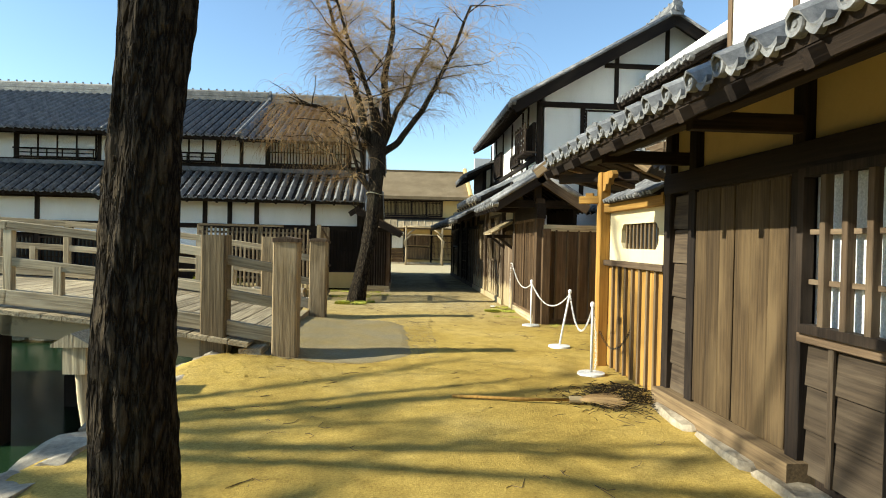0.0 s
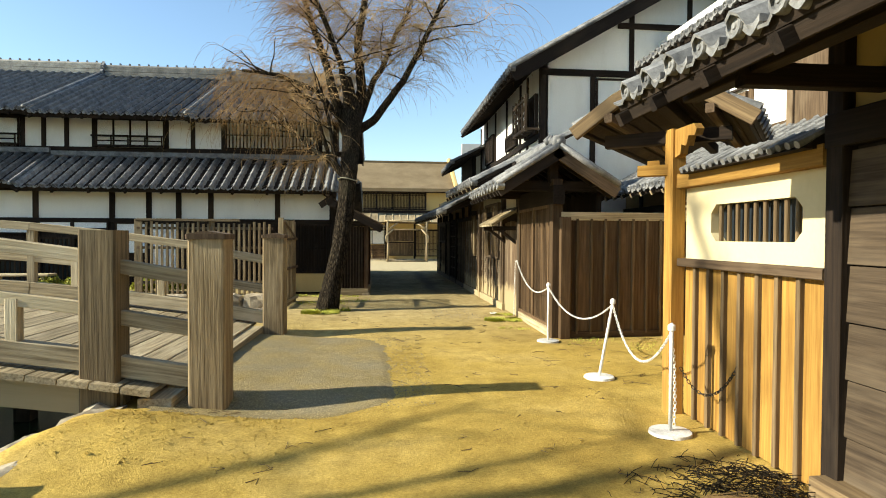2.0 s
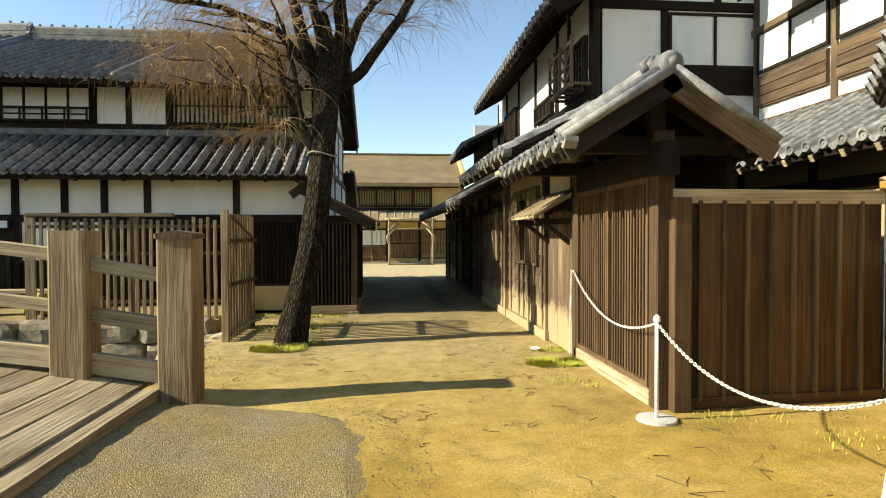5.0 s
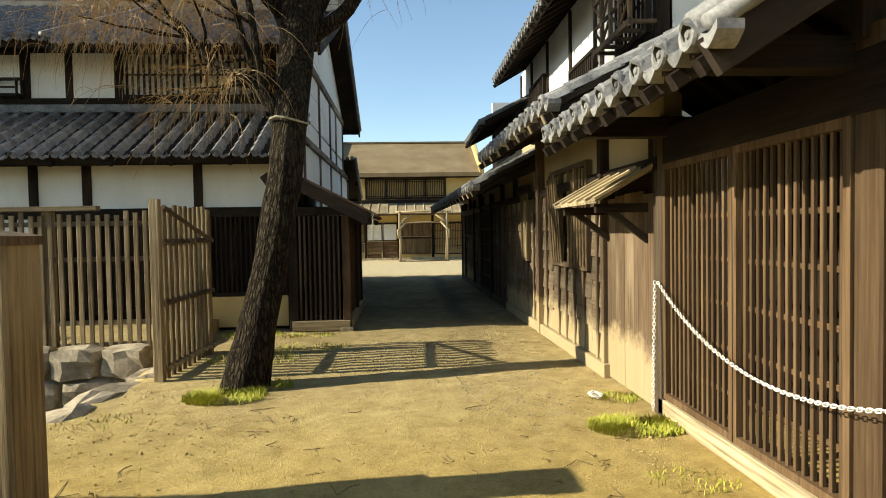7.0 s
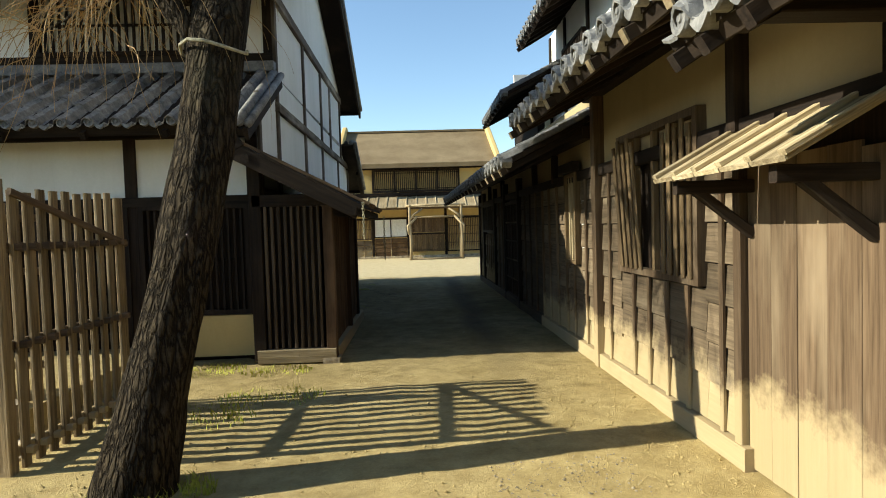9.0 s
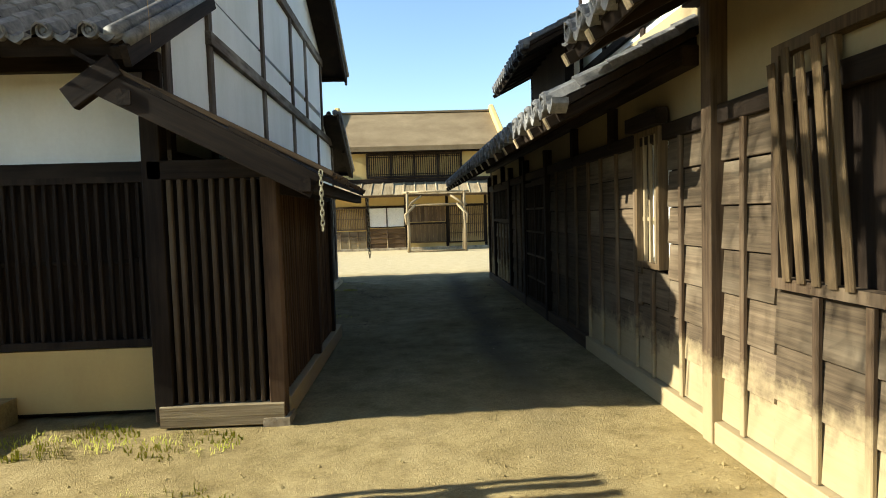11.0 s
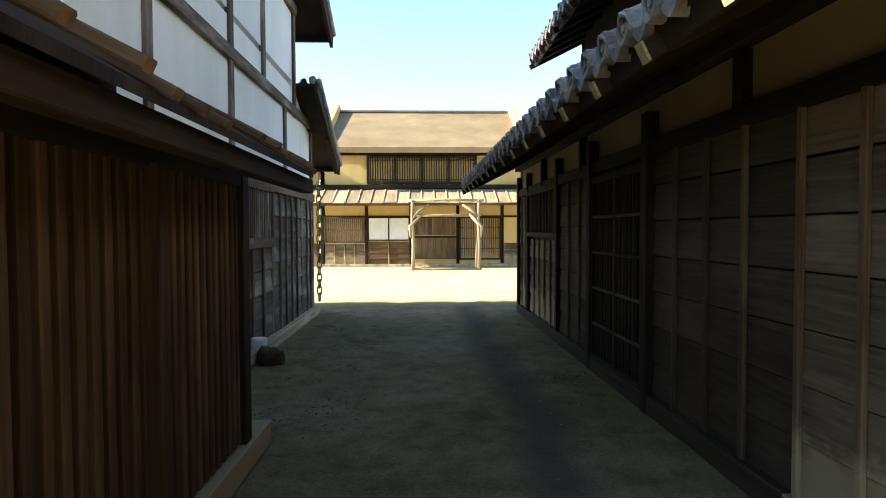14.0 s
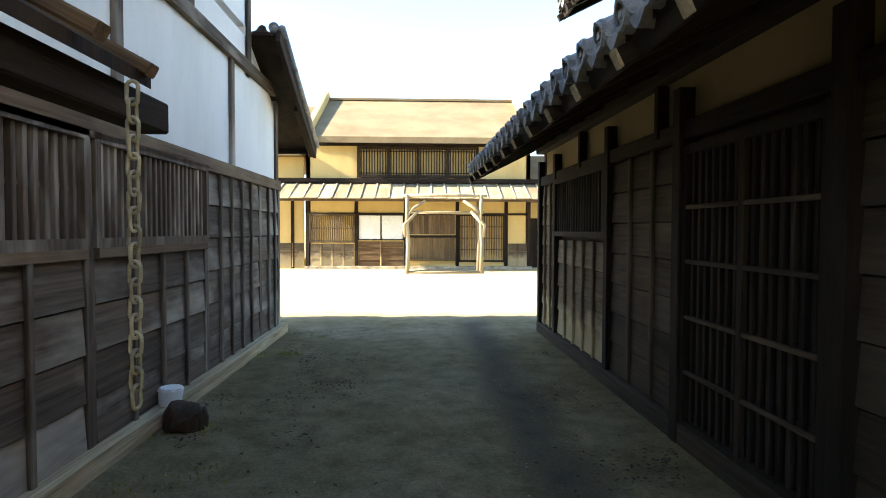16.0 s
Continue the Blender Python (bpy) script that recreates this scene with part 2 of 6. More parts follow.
FRAME = Matrix.Identity(4)            # the house frame in which parts are written down


def world_of(ob):
    m = ob.matrix_basis
    return world_of(ob.parent) @ ob.matrix_parent_inverse @ m if ob.parent else m


def under(ob, parent, m=None):
    """Hangs ob under parent, at m in the house frame."""
    ob.parent = parent
    ob.matrix_parent_inverse = world_of(parent).inverted()
    ob.matrix_basis = FRAME @ (m if m is not None else Matrix.Identity(4))
    return ob


def part(name, shape, mat, parent, label="", smooth=False, kind=""):
    return tagged(under(new(name, shape.mesh(name, mat, smooth)), parent), label, kind=kind)


def thing(name, label, category, place=None, group="", kind=""):
    ob = new(name)
    ob.empty_display_size = 0.2
    if place is not None:
        ob.matrix_world = place
    return tagged(ob, label, category, group, kind)


CACHE = {}


def block_mesh(w, d, h, mat, bev):
    """A timber standing on its local z, its edges eased."""
    key = ("block", round(w, 3), round(d, 3), round(h, 3), mat.name, bev)
    if key not in CACHE:
        s = Shape()
        c = min(bev, w * 0.3, d * 0.3, h * 0.3)
        o = [(-w / 2 + c, -d / 2), (w / 2 - c, -d / 2), (w / 2, -d / 2 + c), (w / 2, d / 2 - c), (w / 2 - c, d / 2), (-w / 2 + c, d / 2), (-w / 2, d / 2 - c), (-w / 2, -d / 2 + c)]
        s.prism(o, 2, -h / 2, h / 2)
        CACHE[key] = s.mesh("timber", mat)
    return CACHE[key]


def piece(name, a, b, w, d, mat, parent, side=None, bev=0.006, label=""):
    """One timber from a to b in the parent's space, w across (along side) and d the other way."""
    a, b = Vector(a), Vector(b)
    z = (b - a).normalized()
    if side is None:
        side = (1, 0, 0) if abs(z.x) < 0.9 else (0, 1, 0)
    x = Vector(side)
    x = (x - z * x.dot(z)).normalized()
    y = z.cross(x)
    m = Matrix((x, y, z)).transposed().to_4x4()
    m.translation = (a + b) / 2
    return tagged(under(new(name, block_mesh(w, d, (b - a).length, mat, bev)), parent, m), label)


# ---- roofs ----
def tile_sheet(eave, along, up, length, run, course=0.25, pitch=0.27, amp=0.085):
    """Courses of waved tiles from the eave upwards, each lapping the one below."""
    e, a, u = Vector(eave), Vector(along).normalized(), Vector(up).normalized()
    n = a.cross(u).normalized()
    if n.z < 0:
        n = -n
    s = Shape()
    cols = max(1, round(length / pitch))
    p = length / cols
    prof = [(0.0, 0.0), (0.08, 0.7), (0.22, 1.0), (0.38, 0.75), (0.46, 0.0), (0.6, -0.28), (0.84, -0.22)]
    rows = max(1, round(run / course))
    c = run / rows
    rnd = random.Random(round(length * 37 + run * 11))
    for r in range(rows):
        v0, v1 = r * c - 0.02, (r + 1) * c + 0.02
        line = []
        for i in range(cols):
            j = rnd.uniform(-0.003, 0.003)
            line += [((i + q) * p, h * amp + j) for q, h in prof]
        line.append((length, 0))
        pts = []
        for uu, h in line:
            pts.append(e + a * uu + u * v0 + n * (h + 0.02))
            pts.append(e + a * uu + u * v1 + n * (h + 0.004))
            pts.append(e + a * uu + u * v0 + n * (h + 0.005))
        m = len(line)
        f = []
        for i in range(m - 1):
            f.append((3 * i, 3 * i + 3, 3 * i + 4, 3 * i + 1))
            f.append((3 * i + 2, 3 * i + 5, 3 * i + 3, 3 * i))
        s.add(pts, f)
    return s


def raw_part(name, shape, mat, parent, label="", kind="", smooth=False):
    """As part(), with the faces left as they were wound."""
    me = bpy.data.meshes.new(name)
    me.from_pydata(shape.v, [], shape.f)
    me.materials.append(mat)
    if smooth:
        me.polygons.foreach_set("use_smooth", [True] * len(me.polygons))
    return tagged(under(new(name, me), parent), label, kind=kind)


def disc_mesh():
    """A round eave tile end with a raised rim and boss, and the scroll piece that hangs beside it; the face looks along -y."""
    if "disc" not in CACHE:
        s = Shape()
        n = 14
        rings = [(0.0, -0.03), (0.018, -0.03), (0.022, -0.022), (0.045, -0.018), (0.05, -0.032), (0.07, -0.032), (0.075, -0.02), (0.075, 0.12)]
        pts, f = [], []
        for r, y in rings[1:]:
            pts += [(r * math.cos(6.28318 * k / n), y, r * math.sin(6.28318 * k / n)) for k in range(n)]
        f = [(i * n + k, i * n + (k + 1) % n, (i + 1) * n + (k + 1) % n, (i + 1) * n + k) for i in range(len(rings) - 2) for k in range(n)]
        f.append(tuple(range(n)))
        s.add(pts, f)
        # the hanging scroll
        o = []
        for i in range(9):
            q = i / 8
            o.append((0.06 + 0.15 * q, -0.005 - 0.035 * math.sin(q * math.pi)))
        o2 = [(x, z - 0.06 + 0.02 * abs(2 * i / 8 - 1)) for i, (x, z) in enumerate(o)]
        s.prism(o + o2[::-1], 1, -0.012, 0.1)
        CACHE["disc"] = s.mesh("eave tile", TILE)
    return CACHE["disc"]


def eave_tiles(parent, start, end, out, pitch=0.27, lift=0.06, size=1.0):
    """Round tile ends along an eave, looking along out."""
    a, b = Vector(start), Vector(end)
    n = max(1, round((b - a).length / pitch))
    out = Vector(out).normalized()
    x = Vector((0, 0, 1)).cross(-out).normalized() * -1
    y = -out
    for i in range(n):
        m = Matrix((x, y, Vector((0, 0, 1)))).transposed().to_4x4() @ Matrix.Scale(size, 4)
        m.translation = a + (b - a) * ((i + 0.3) / n) + Vector((0, 0, lift)) + out * 0.01
        under(new("eave_tile", disc_mesh()), parent, m)


def roof_slope(parent, eave0, eave1, up, run, mat=None, deck=0.05, rafters=0.0, discs=True, edge=0.09, rafter_mat=None, pitch=0.27, size=1.0, tiles=True):
    """One tiled slope: deck boards, tile courses, rafters beneath and round tiles along the eave."""
    a, b = Vector(eave0), Vector(eave1)
    along, u = (b - a).normalized(), Vector(up).normalized()
    n = along.cross(u)
    if n.z < 0:
        n = -n
    L = (b - a).length
    if tiles:
        raw_part("tiles", tile_sheet(a, along, u, L, run, pitch=pitch), TILE, parent, "waved grey tiles in courses", "stuff")
    s = Shape()
    p = [a + n * -0.0, b + n * -0.0, b + u * run, a + u * run]
    q = [v - n * deck for v in p]
    s.add([*p, *q], [(0, 1, 2, 3), (7, 6, 5, 4), (0, 4, 5, 1), (1, 5, 6, 2), (2, 6, 7, 3), (3, 7, 4, 0)])
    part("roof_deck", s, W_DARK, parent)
    flat = Vector((-u.x, -u.y, 0)).normalized()
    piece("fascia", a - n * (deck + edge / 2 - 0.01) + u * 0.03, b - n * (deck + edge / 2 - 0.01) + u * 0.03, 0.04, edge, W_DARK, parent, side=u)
    if discs:
        eave_tiles(parent, a, b, flat, pitch, 0.035, size)
    if rafters:
        k = max(1, round(L / rafters))
        for i in range(k + 1):
            o = a + along * min(max(i * L / k, 0.06), L - 0.06) - n * (deck + 0.045) - u * 0.06
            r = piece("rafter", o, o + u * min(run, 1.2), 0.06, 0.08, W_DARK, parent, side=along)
            if rafter_mat:
                piece("rafter_end", o - u * 0.012, o, 0.062, 0.082, rafter_mat, r, side=along, label="pale sawn rafter end")
    return along, u, n


# ---- ground and water ----
BANK, NORTH = -2.55, 16.4             # the canal lies west of BANK and south of NORTH


def bank_x(y):
    return BANK + 0.06 * math.sin(y * 1.7) + 0.04 * math.sin(y * 4.1 + 1)


RUT_X = 1.9


def ground_mat():
    m, t, b = nodes_of("ochre packed earth", 0.97, spec=0.1)
    v, _ = coords(t, (1, 1, 1), "World", 0.0)
    big = noise_at(t, v, 0.55, 6, 0.6)
    mid = noise_at(t, v, 4.0, 6, 0.7)
    fine = noise_at(t, v, 45, 5, 0.75)
    col = ramp(t, big, [(0.3, (0.33, 0.22, 0.05)), (0.5, (0.47, 0.325, 0.08)), (0.72, (0.54, 0.39, 0.13))])
    col = mixc(t, 0.5, col, ramp(t, mid, [(0.3, (0.45, 0.43, 0.36)), (0.58, (1.1, 1.1, 1.06))]), "MULTIPLY")
    col = mixc(t, 0.7, col, ramp(t, fine, [(0.3, (0.45, 0.42, 0.38)), (0.65, (1.2, 1.2, 1.2))]), "MULTIPLY")
    # darker, greyer ground colour and wheel tracks, deep in the lane
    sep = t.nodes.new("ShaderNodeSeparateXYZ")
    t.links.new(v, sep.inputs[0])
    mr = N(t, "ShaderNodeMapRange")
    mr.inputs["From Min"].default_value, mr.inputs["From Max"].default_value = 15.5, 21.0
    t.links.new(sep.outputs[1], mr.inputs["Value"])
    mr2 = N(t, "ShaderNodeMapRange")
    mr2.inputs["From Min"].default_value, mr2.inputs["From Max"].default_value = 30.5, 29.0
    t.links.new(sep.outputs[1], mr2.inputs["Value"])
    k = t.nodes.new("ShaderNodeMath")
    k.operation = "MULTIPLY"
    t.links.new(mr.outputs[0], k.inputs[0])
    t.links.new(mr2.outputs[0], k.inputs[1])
    # paler trodden earth towards the mouth of the lane
    mp = N(t, "ShaderNodeMapRange")
    mp.inputs["From Min"].default_value, mp.inputs["From Max"].default_value, mp.inputs["To Max"].default_value = 10.5, 15.0, 0.6
    t.links.new(sep.outputs[1], mp.inputs["Value"])
    col = mixc(t, mp.outputs[0], col, ramp(t, mid, [(0.3, (0.27, 0.21, 0.11)), (0.7, (0.52, 0.43, 0.25))]))
    # the pale sand of the yard beyond
    mr3 = N(t, "ShaderNodeMapRange")
    mr3.inputs["From Min"].default_value, mr3.inputs["From Max"].default_value = 27.0, 31.0
    t.links.new(sep.outputs[1], mr3.inputs["Value"])
    col = mixc(t, mr3.outputs[0], col, ramp(t, mid, [(0.3, (0.42, 0.34, 0.20)), (0.7, (0.52, 0.435, 0.27))]))
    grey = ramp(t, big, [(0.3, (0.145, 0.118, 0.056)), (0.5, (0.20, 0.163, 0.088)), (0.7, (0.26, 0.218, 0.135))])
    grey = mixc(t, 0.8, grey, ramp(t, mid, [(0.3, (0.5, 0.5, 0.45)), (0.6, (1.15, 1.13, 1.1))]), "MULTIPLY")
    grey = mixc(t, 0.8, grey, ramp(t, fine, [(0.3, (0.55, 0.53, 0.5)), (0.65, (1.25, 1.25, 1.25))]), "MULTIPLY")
    # a dark damp rut along the eastern side and paler wheel lines
    wob = t.nodes.new("ShaderNodeMath")
    wob.operation = "MULTIPLY_ADD"
    wob.inputs[1].default_value = 0.7
    t.links.new(big, wob.inputs[0])
    t.links.new(sep.outputs[0], wob.inputs[2])
    rm = N(t, "ShaderNodeMapRange")
    rm.inputs["From Min"].default_value, rm.inputs["From Max"].default_value = RUT_X - 0.5, RUT_X + 0.5
    t.links.new(wob.outputs[0], rm.inputs["Value"])
    rut = ramp(t, rm.outputs[0], [(0.2, (0, 0, 0)), (0.45, (0.62, 0.62, 0.62)), (0.6, (0.55, 0.55, 0.55)), (0.85, (0, 0, 0))])
    rut = mixc(t, 1.0, rut, ramp(t, mid, [(0.3, (0.35,) * 3), (0.6, (1.3,) * 3)]), "MULTIPLY")
    grey = mixc(t, rut, grey, (0.045, 0.042, 0.038))
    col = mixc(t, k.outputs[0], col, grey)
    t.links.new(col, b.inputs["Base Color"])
    grit = noise_at(t, v, 130, 4, 0.7)
    add = t.nodes.new("ShaderNodeMath")
    add.operation = "ADD"
    t.links.new(grit, add.inputs[0])
    t.links.new(fine, add.inputs[1])
    bump(t, b, add.outputs[0], 0.7, 0.014)
    return m


GROUND = ground_mat()


def gravel_mat():
    m, t, b = nodes_of("grey-tan rolled gravel", 0.95, spec=0.15)
    v, _ = coords(t, (1, 1, 1), "World", 0.0)
    vo = N(t, "ShaderNodeTexVoronoi", Scale=88.0)
    t.links.new(v, vo.inputs["Vector"])
    bw = t.nodes.new("ShaderNodeRGBToBW")
    t.links.new(vo.outputs["Color"], bw.inputs[0])
    col = ramp(t, bw.outputs[0], [(0.15, (0.09, 0.065, 0.03)), (0.55, (0.24, 0.178, 0.085)), (0.9, (0.47, 0.365, 0.2))])
    col = mixc(t, 0.8, col, ramp(t, vo.outputs["Distance"], [(0.3, (1.08, 1.08, 1.08)), (0.8, (0.38, 0.35, 0.28))]), "MULTIPLY")
    col = mixc(t, 0.45, col, ramp(t, noise_at(t, v, 1.6, 5), [(0.35, (0.30, 0.225, 0.08)), (0.65, (0.26, 0.23, 0.15))]))
    t.links.new(col, b.inputs["Base Color"])
    inv = t.nodes.new("ShaderNodeMath")
    inv.operation = "SUBTRACT"
    inv.inputs[0].default_value = 1.0
    t.links.new(vo.outputs["Distance"], inv.inputs[1])
    bump(t, b, inv.outputs[0], 0.8, 0.008)
    return m


GRAVEL = gravel_mat()


def step(a, b, v):
    q = min(1.0, max(0.0, (v - a) / (b - a)))
    return q * q * (3 - 2 * q)


def relief(x, y):
    z = 0.018 * noise.noise(Vector((x * 0.9, y * 0.9, 0))) + 0.012 * noise.noise(Vector((x * 4, y * 4, 3))) + 0.006 * noise.noise(Vector((x * 11, y * 11, 5)))
    # the trodden mound south of the bridge foot, and the ramp up to the planks
    m = math.exp(-((x + 2.0) / 0.85) ** 2 - ((y - 7.4) / 0.6) ** 2)
    z += 0.13 * m + 0.05 * min(1.0, 2 * m) * noise.noise(Vector((x * 6.5, y * 6.5, 9)))
    z += 0.05 * step(-0.8, -1.95, x) * step(8.6, 9.2, y) * step(12.4, 11.9, y)
    z -= 0.10 * math.exp(-((x + 0.9) / 0.9) ** 2 - ((y - 8.2) / 0.45) ** 2) + 0.06 * math.exp(-((x + 1.0) / 0.8) ** 2 - ((y - 12.3) / 0.4) ** 2)
    # worn wheel lines down the lane
    z -= 0.02 * step(19, 22, y) * (math.exp(-((x - 0.25) / 0.25) ** 2) + math.exp(-((x - 1.5) / 0.25) ** 2))
    return z


def build_ground():
    xs = [-400, -60, -14.2, -14.0, -8.0, -3.2]
    off = [-0.10, 0.0] + [0.12 * i for i in range(1, 52)]
    far = [5.0, 7.0, 10.0, 20.0, 60.0, 400.0]
    ys = [-400, -60, -20, -8, -4] + [-2 + 0.14 * i for i in range(131)] + [NORTH - 0.03, NORTH] + [NORTH + 0.16 * i for i in range(1, 90)] + [31 + i for i in range(0, 14)] + [60, 400]
    s = Shape()
    n = len(xs) + len(off) + len(far)
    for y in ys:
        canal = y < NORTH - 0.01
        for i, x in enumerate(xs):
            wet = canal and i >= 3
            s.v.append((x, y, -2.2 if wet else 0.0))
        for i, o in enumerate(off):
            x = bank_x(y) + o
            near = -3 < y < 31
            s.v.append((x, y, (-2.2 if i == 0 and canal else relief(x, y)) if near or canal else 0.0))
        for x in far:
            s.v.append((x, y, 0.0))
    for j in range(len(ys) - 1):
        for i in range(n - 1):
            a = j * n + i
            s.f.append((a, a + 1, a + n + 1, a + n))
    me = bpy.data.meshes.new("ground")
    me.from_pydata(s.v, [], s.f)
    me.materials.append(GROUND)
    me.polygons.foreach_set("use_smooth", [True] * len(me.polygons))
    tagged(new("ground", me), "ochre packed earth, darker and greyer along the lane", "ground", kind="structure")
    g = Shape()
    o = []
    # the gravel apron in front of the bridge
    for i in range(81):
        q = i / 80
        y = 7.9 + 4.45 * q
        ragged = noise.noise((0.0, y * 0.9, 3.0)) * 0.14 + noise.noise((5.0, y * 23.0, 1.0)) * 0.02
        reach = math.sqrt(max(0.0, 1 - max(0.0, (y - 10.6) / 1.76) ** 2)) * (1 - 0.3 * max(0.0, (8.5 - y) / 0.6) ** 2)
        o.append((-2.05 + 2.37 * reach + ragged, y))
    rows = []
    for i in range(len(o)):
        x1, y = o[i]
        rows.append([(-2.05 + (x1 + 2.05) * k / 8, y, relief(-2.05 + (x1 + 2.05) * k / 8, y) + (0.012 if k < 8 and 0 < i < len(o) - 1 else -0.02)) for k in range(9)])
    g.add([p for r in rows for p in r], [(j * 9 + i, j * 9 + i + 1, j * 9 + i + 10, j * 9 + i + 9) for j in range(len(rows) - 1) for i in range(8)])
    tagged(new("pavement", g.mesh("pavement", GRAVEL)), "rolled gravel apron at the foot of the bridge", "pavement", kind="structure")
    wm, wt, wb = nodes_of("green canal water", 0.2, spec=0.2)
    wb.inputs["Base Color"].default_value = (0.012, 0.028, 0.012, 1)
    wv, _ = coords(wt, (1, 1, 1), "World", 0)
    bump(wt, wb, noise_at(wt, wv, 5, 3), 0.12, 0.02)
    w = Shape().box(-14.1, BANK + 0.05, -60, NORTH + 0.02, -1.5, -1.3)
    tagged(new("water", w.mesh("water", wm)), "still green canal water", "water", kind="structure")


build_ground()


# ---- house pieces ----
def panel_wall(parent, a, b, z0, z1, mat, name="wall", thick=0.16, normal=(0, -1, 0)):
    """A wall slab from a to b (x, y), its outer face on that line."""
    n = Vector(normal)
    s = Shape()
    p = [Vector((*a, z0)), Vector((*b, z0)), Vector((*b, z1)), Vector((*a, z1))]
    q = [v - n * thick for v in p]
    s.add([*p, *q], [(0, 1, 2, 3), (7, 6, 5, 4), (0, 4, 5, 1), (1, 5, 6, 2), (2, 6, 7, 3), (3, 7, 4, 0)])
    return part(name, s, mat, parent)


def lattice(parent, a, b, z0, z1, out, bars=None, gap=0.09, w=0.035, d=0.035, mat=None, rails=(0.5,), frame=0.06, fmat=None, name="window", backing=None, label=""):
    """A barred window or screen standing on the line a-b: frame, upright bars and cross rails, and a backing behind."""
    a, b, o = Vector((*a, 0)), Vector((*b, 0)), Vector(out)
    L = (b - a).length
    e = (b - a).normalized()
    mat, fmat = mat or W_DARK, fmat or W_DARK
    f = Shape()
    z = Vector((0, 0, 1))
    k = frame / 2
    pts = []
    for dep in (0.06, -0.02):
        for g in (-k, k):
            pts += [a - e * -g + o * dep + z * (z0 + g), b + e * -g + o * dep + z * (z0 + g), b + e * -g + o * dep + z * (z1 - g), a - e * -g + o * dep + z * (z1 - g)]
    q = []
    for i in range(4):
        j = (i + 1) % 4
        q += [(i, j, 4 + j, 4 + i), (8 + i, 12 + i, 12 + j, 8 + j), (i, 8 + i, 8 + j, j), (4 + i, 4 + j, 12 + j, 12 + i)]
    f.add(pts, q)
    root = part(name, f, fmat, parent, label)
    n = bars or max(2, round(L / gap))
    for i in range(1, n):
        p = a + e * (L * i / n) + o * 0.02
        piece("bar", p + z * (z0 + frame / 2), p + z * (z1 - frame / 2), w, d, mat, root, side=e, bev=0.004)
    for q in rails:
        zz = z0 + (z1 - z0) * q
        piece("rail", a + o * 0.0 + z * zz, b + o * 0.0 + z * zz, 0.02, 0.035, mat, root, side=o, bev=0.003)
    if backing:
        s = Shape()
        pa, pb = a - o * 0.06, b - o * 0.06
        s.add([pa + z * z0, pb + z * z0, pb + z * z1, pa + z * z1, pa - o * 0.02 + z * z0, pb - o * 0.02 + z * z0, pb - o * 0.02 + z * z1, pa - o * 0.02 + z * z1],
              [(0, 1, 2, 3), (7, 6, 5, 4), (0, 4, 5, 1), (1, 5, 6, 2), (2, 6, 7, 3), (3, 7, 4, 0)])
        part("pane", s, backing, root)
    return root


def posts(parent, pts, z0, z1, w=0.12, out=(0, -1, 0), mat=None, d=0.06, name="post"):
    o = Vector(out)
    for x, y in pts:
        p = Vector((x, y, 0)) + o * (d / 2 - 0.025)
        piece(name, p + Vector((0, 0, z0)), p + Vector((0, 0, z1)), w, d, mat or W_DARK, parent, side=Vector((0, 0, 1)).cross(o))


def beam_on(parent, a, b, z, h=0.14, out=(0, -1, 0), mat=None, d=0.08, name="beam"):
    o = Vector(out)
    pa, pb = Vector((*a, z)) + o * (d / 2 - 0.02), Vector((*b, z)) + o * (d / 2 - 0.02)
    return piece(name, pa, pb, h, d, mat or W_DARK, parent, side=(0, 0, 1))


def gable_fill(parent, pts, axis, a, b, mat):
    return part("gable_wall", Shape().prism(pts, axis, a, b), mat, parent)


def ridge(parent, a, b, h=0.34, w=0.26, crest=0.12, ends=True, mat=None):
    """A stacked ridge of flat tiles with a round top course and a row of small knobs, closed by an end tile."""
    a, b = Vector(a), Vector(b)
    s = Shape()
    for i in range(4):
        ww = w * (1 - 0.10 * i) + (0.03 if i % 2 == 0 else 0)
        s.beam(a + Vector((0, 0, h * (i + 0.5) / 4)), b + Vector((0, 0, h * (i + 0.5) / 4)), ww, h / 4 - 0.012)
    s.tube([a + Vector((0, 0, h)), b + Vector((0, 0, h))], 0.075, 10)
    part("ridge", s, mat or TILE, parent)
    n = round((b - a).length / 0.3)
    k = Shape()
    for i in range(n):
        p = a + (b - a) * ((i + 0.5) / n) + Vector((0, 0, h + 0.07))
        k.beam(p - Vector((0, 0, 0.03)), p + Vector((0, 0, crest * 0.5)), 0.05, 0.05, up=(1, 0, 0))
    part("ridge_knobs", k, TILE, parent, kind="stuff")
    if ends:
        e = (b - a).normalized()
        for p, q in ((a, -e), (b, e)):
            t = e.cross(Vector((0, 0, 1)))
            o = Shape()
            g0 = min(1.0, 0.28 + 1.6 * h)
            out = [(u * g0, v * g0) for u, v in ((-0.2, -0.05), (0.2, -0.05), (0.24, 0.1), (0.15, 0.22), (0.17, 0.36), (0.07, 0.44), (0.0, 0.56), (-0.07, 0.44), (-0.17, 0.36), (-0.15, 0.22), (-0.24, 0.1))]
            f = [p + t * u + Vector((0, 0, v)) + q * 0.02 for u, v in out]
            g = [v + q * 0.09 for v in f]
            m = len(out)
            o.add([*f, *g], [(i, (i + 1) % m, m + (i + 1) % m, m + i) for i in range(m)] + [tuple(range(m))[::-1], tuple(range(m, 2 * m))])
            c = p + q * 0.12 + Vector((0, 0, 0.18 * g0))
            o.tube([c - q * 0.02, c + q * 0.03], 0.11 * g0, 14)
            part("ridge_end_tile", o, TILE, parent)


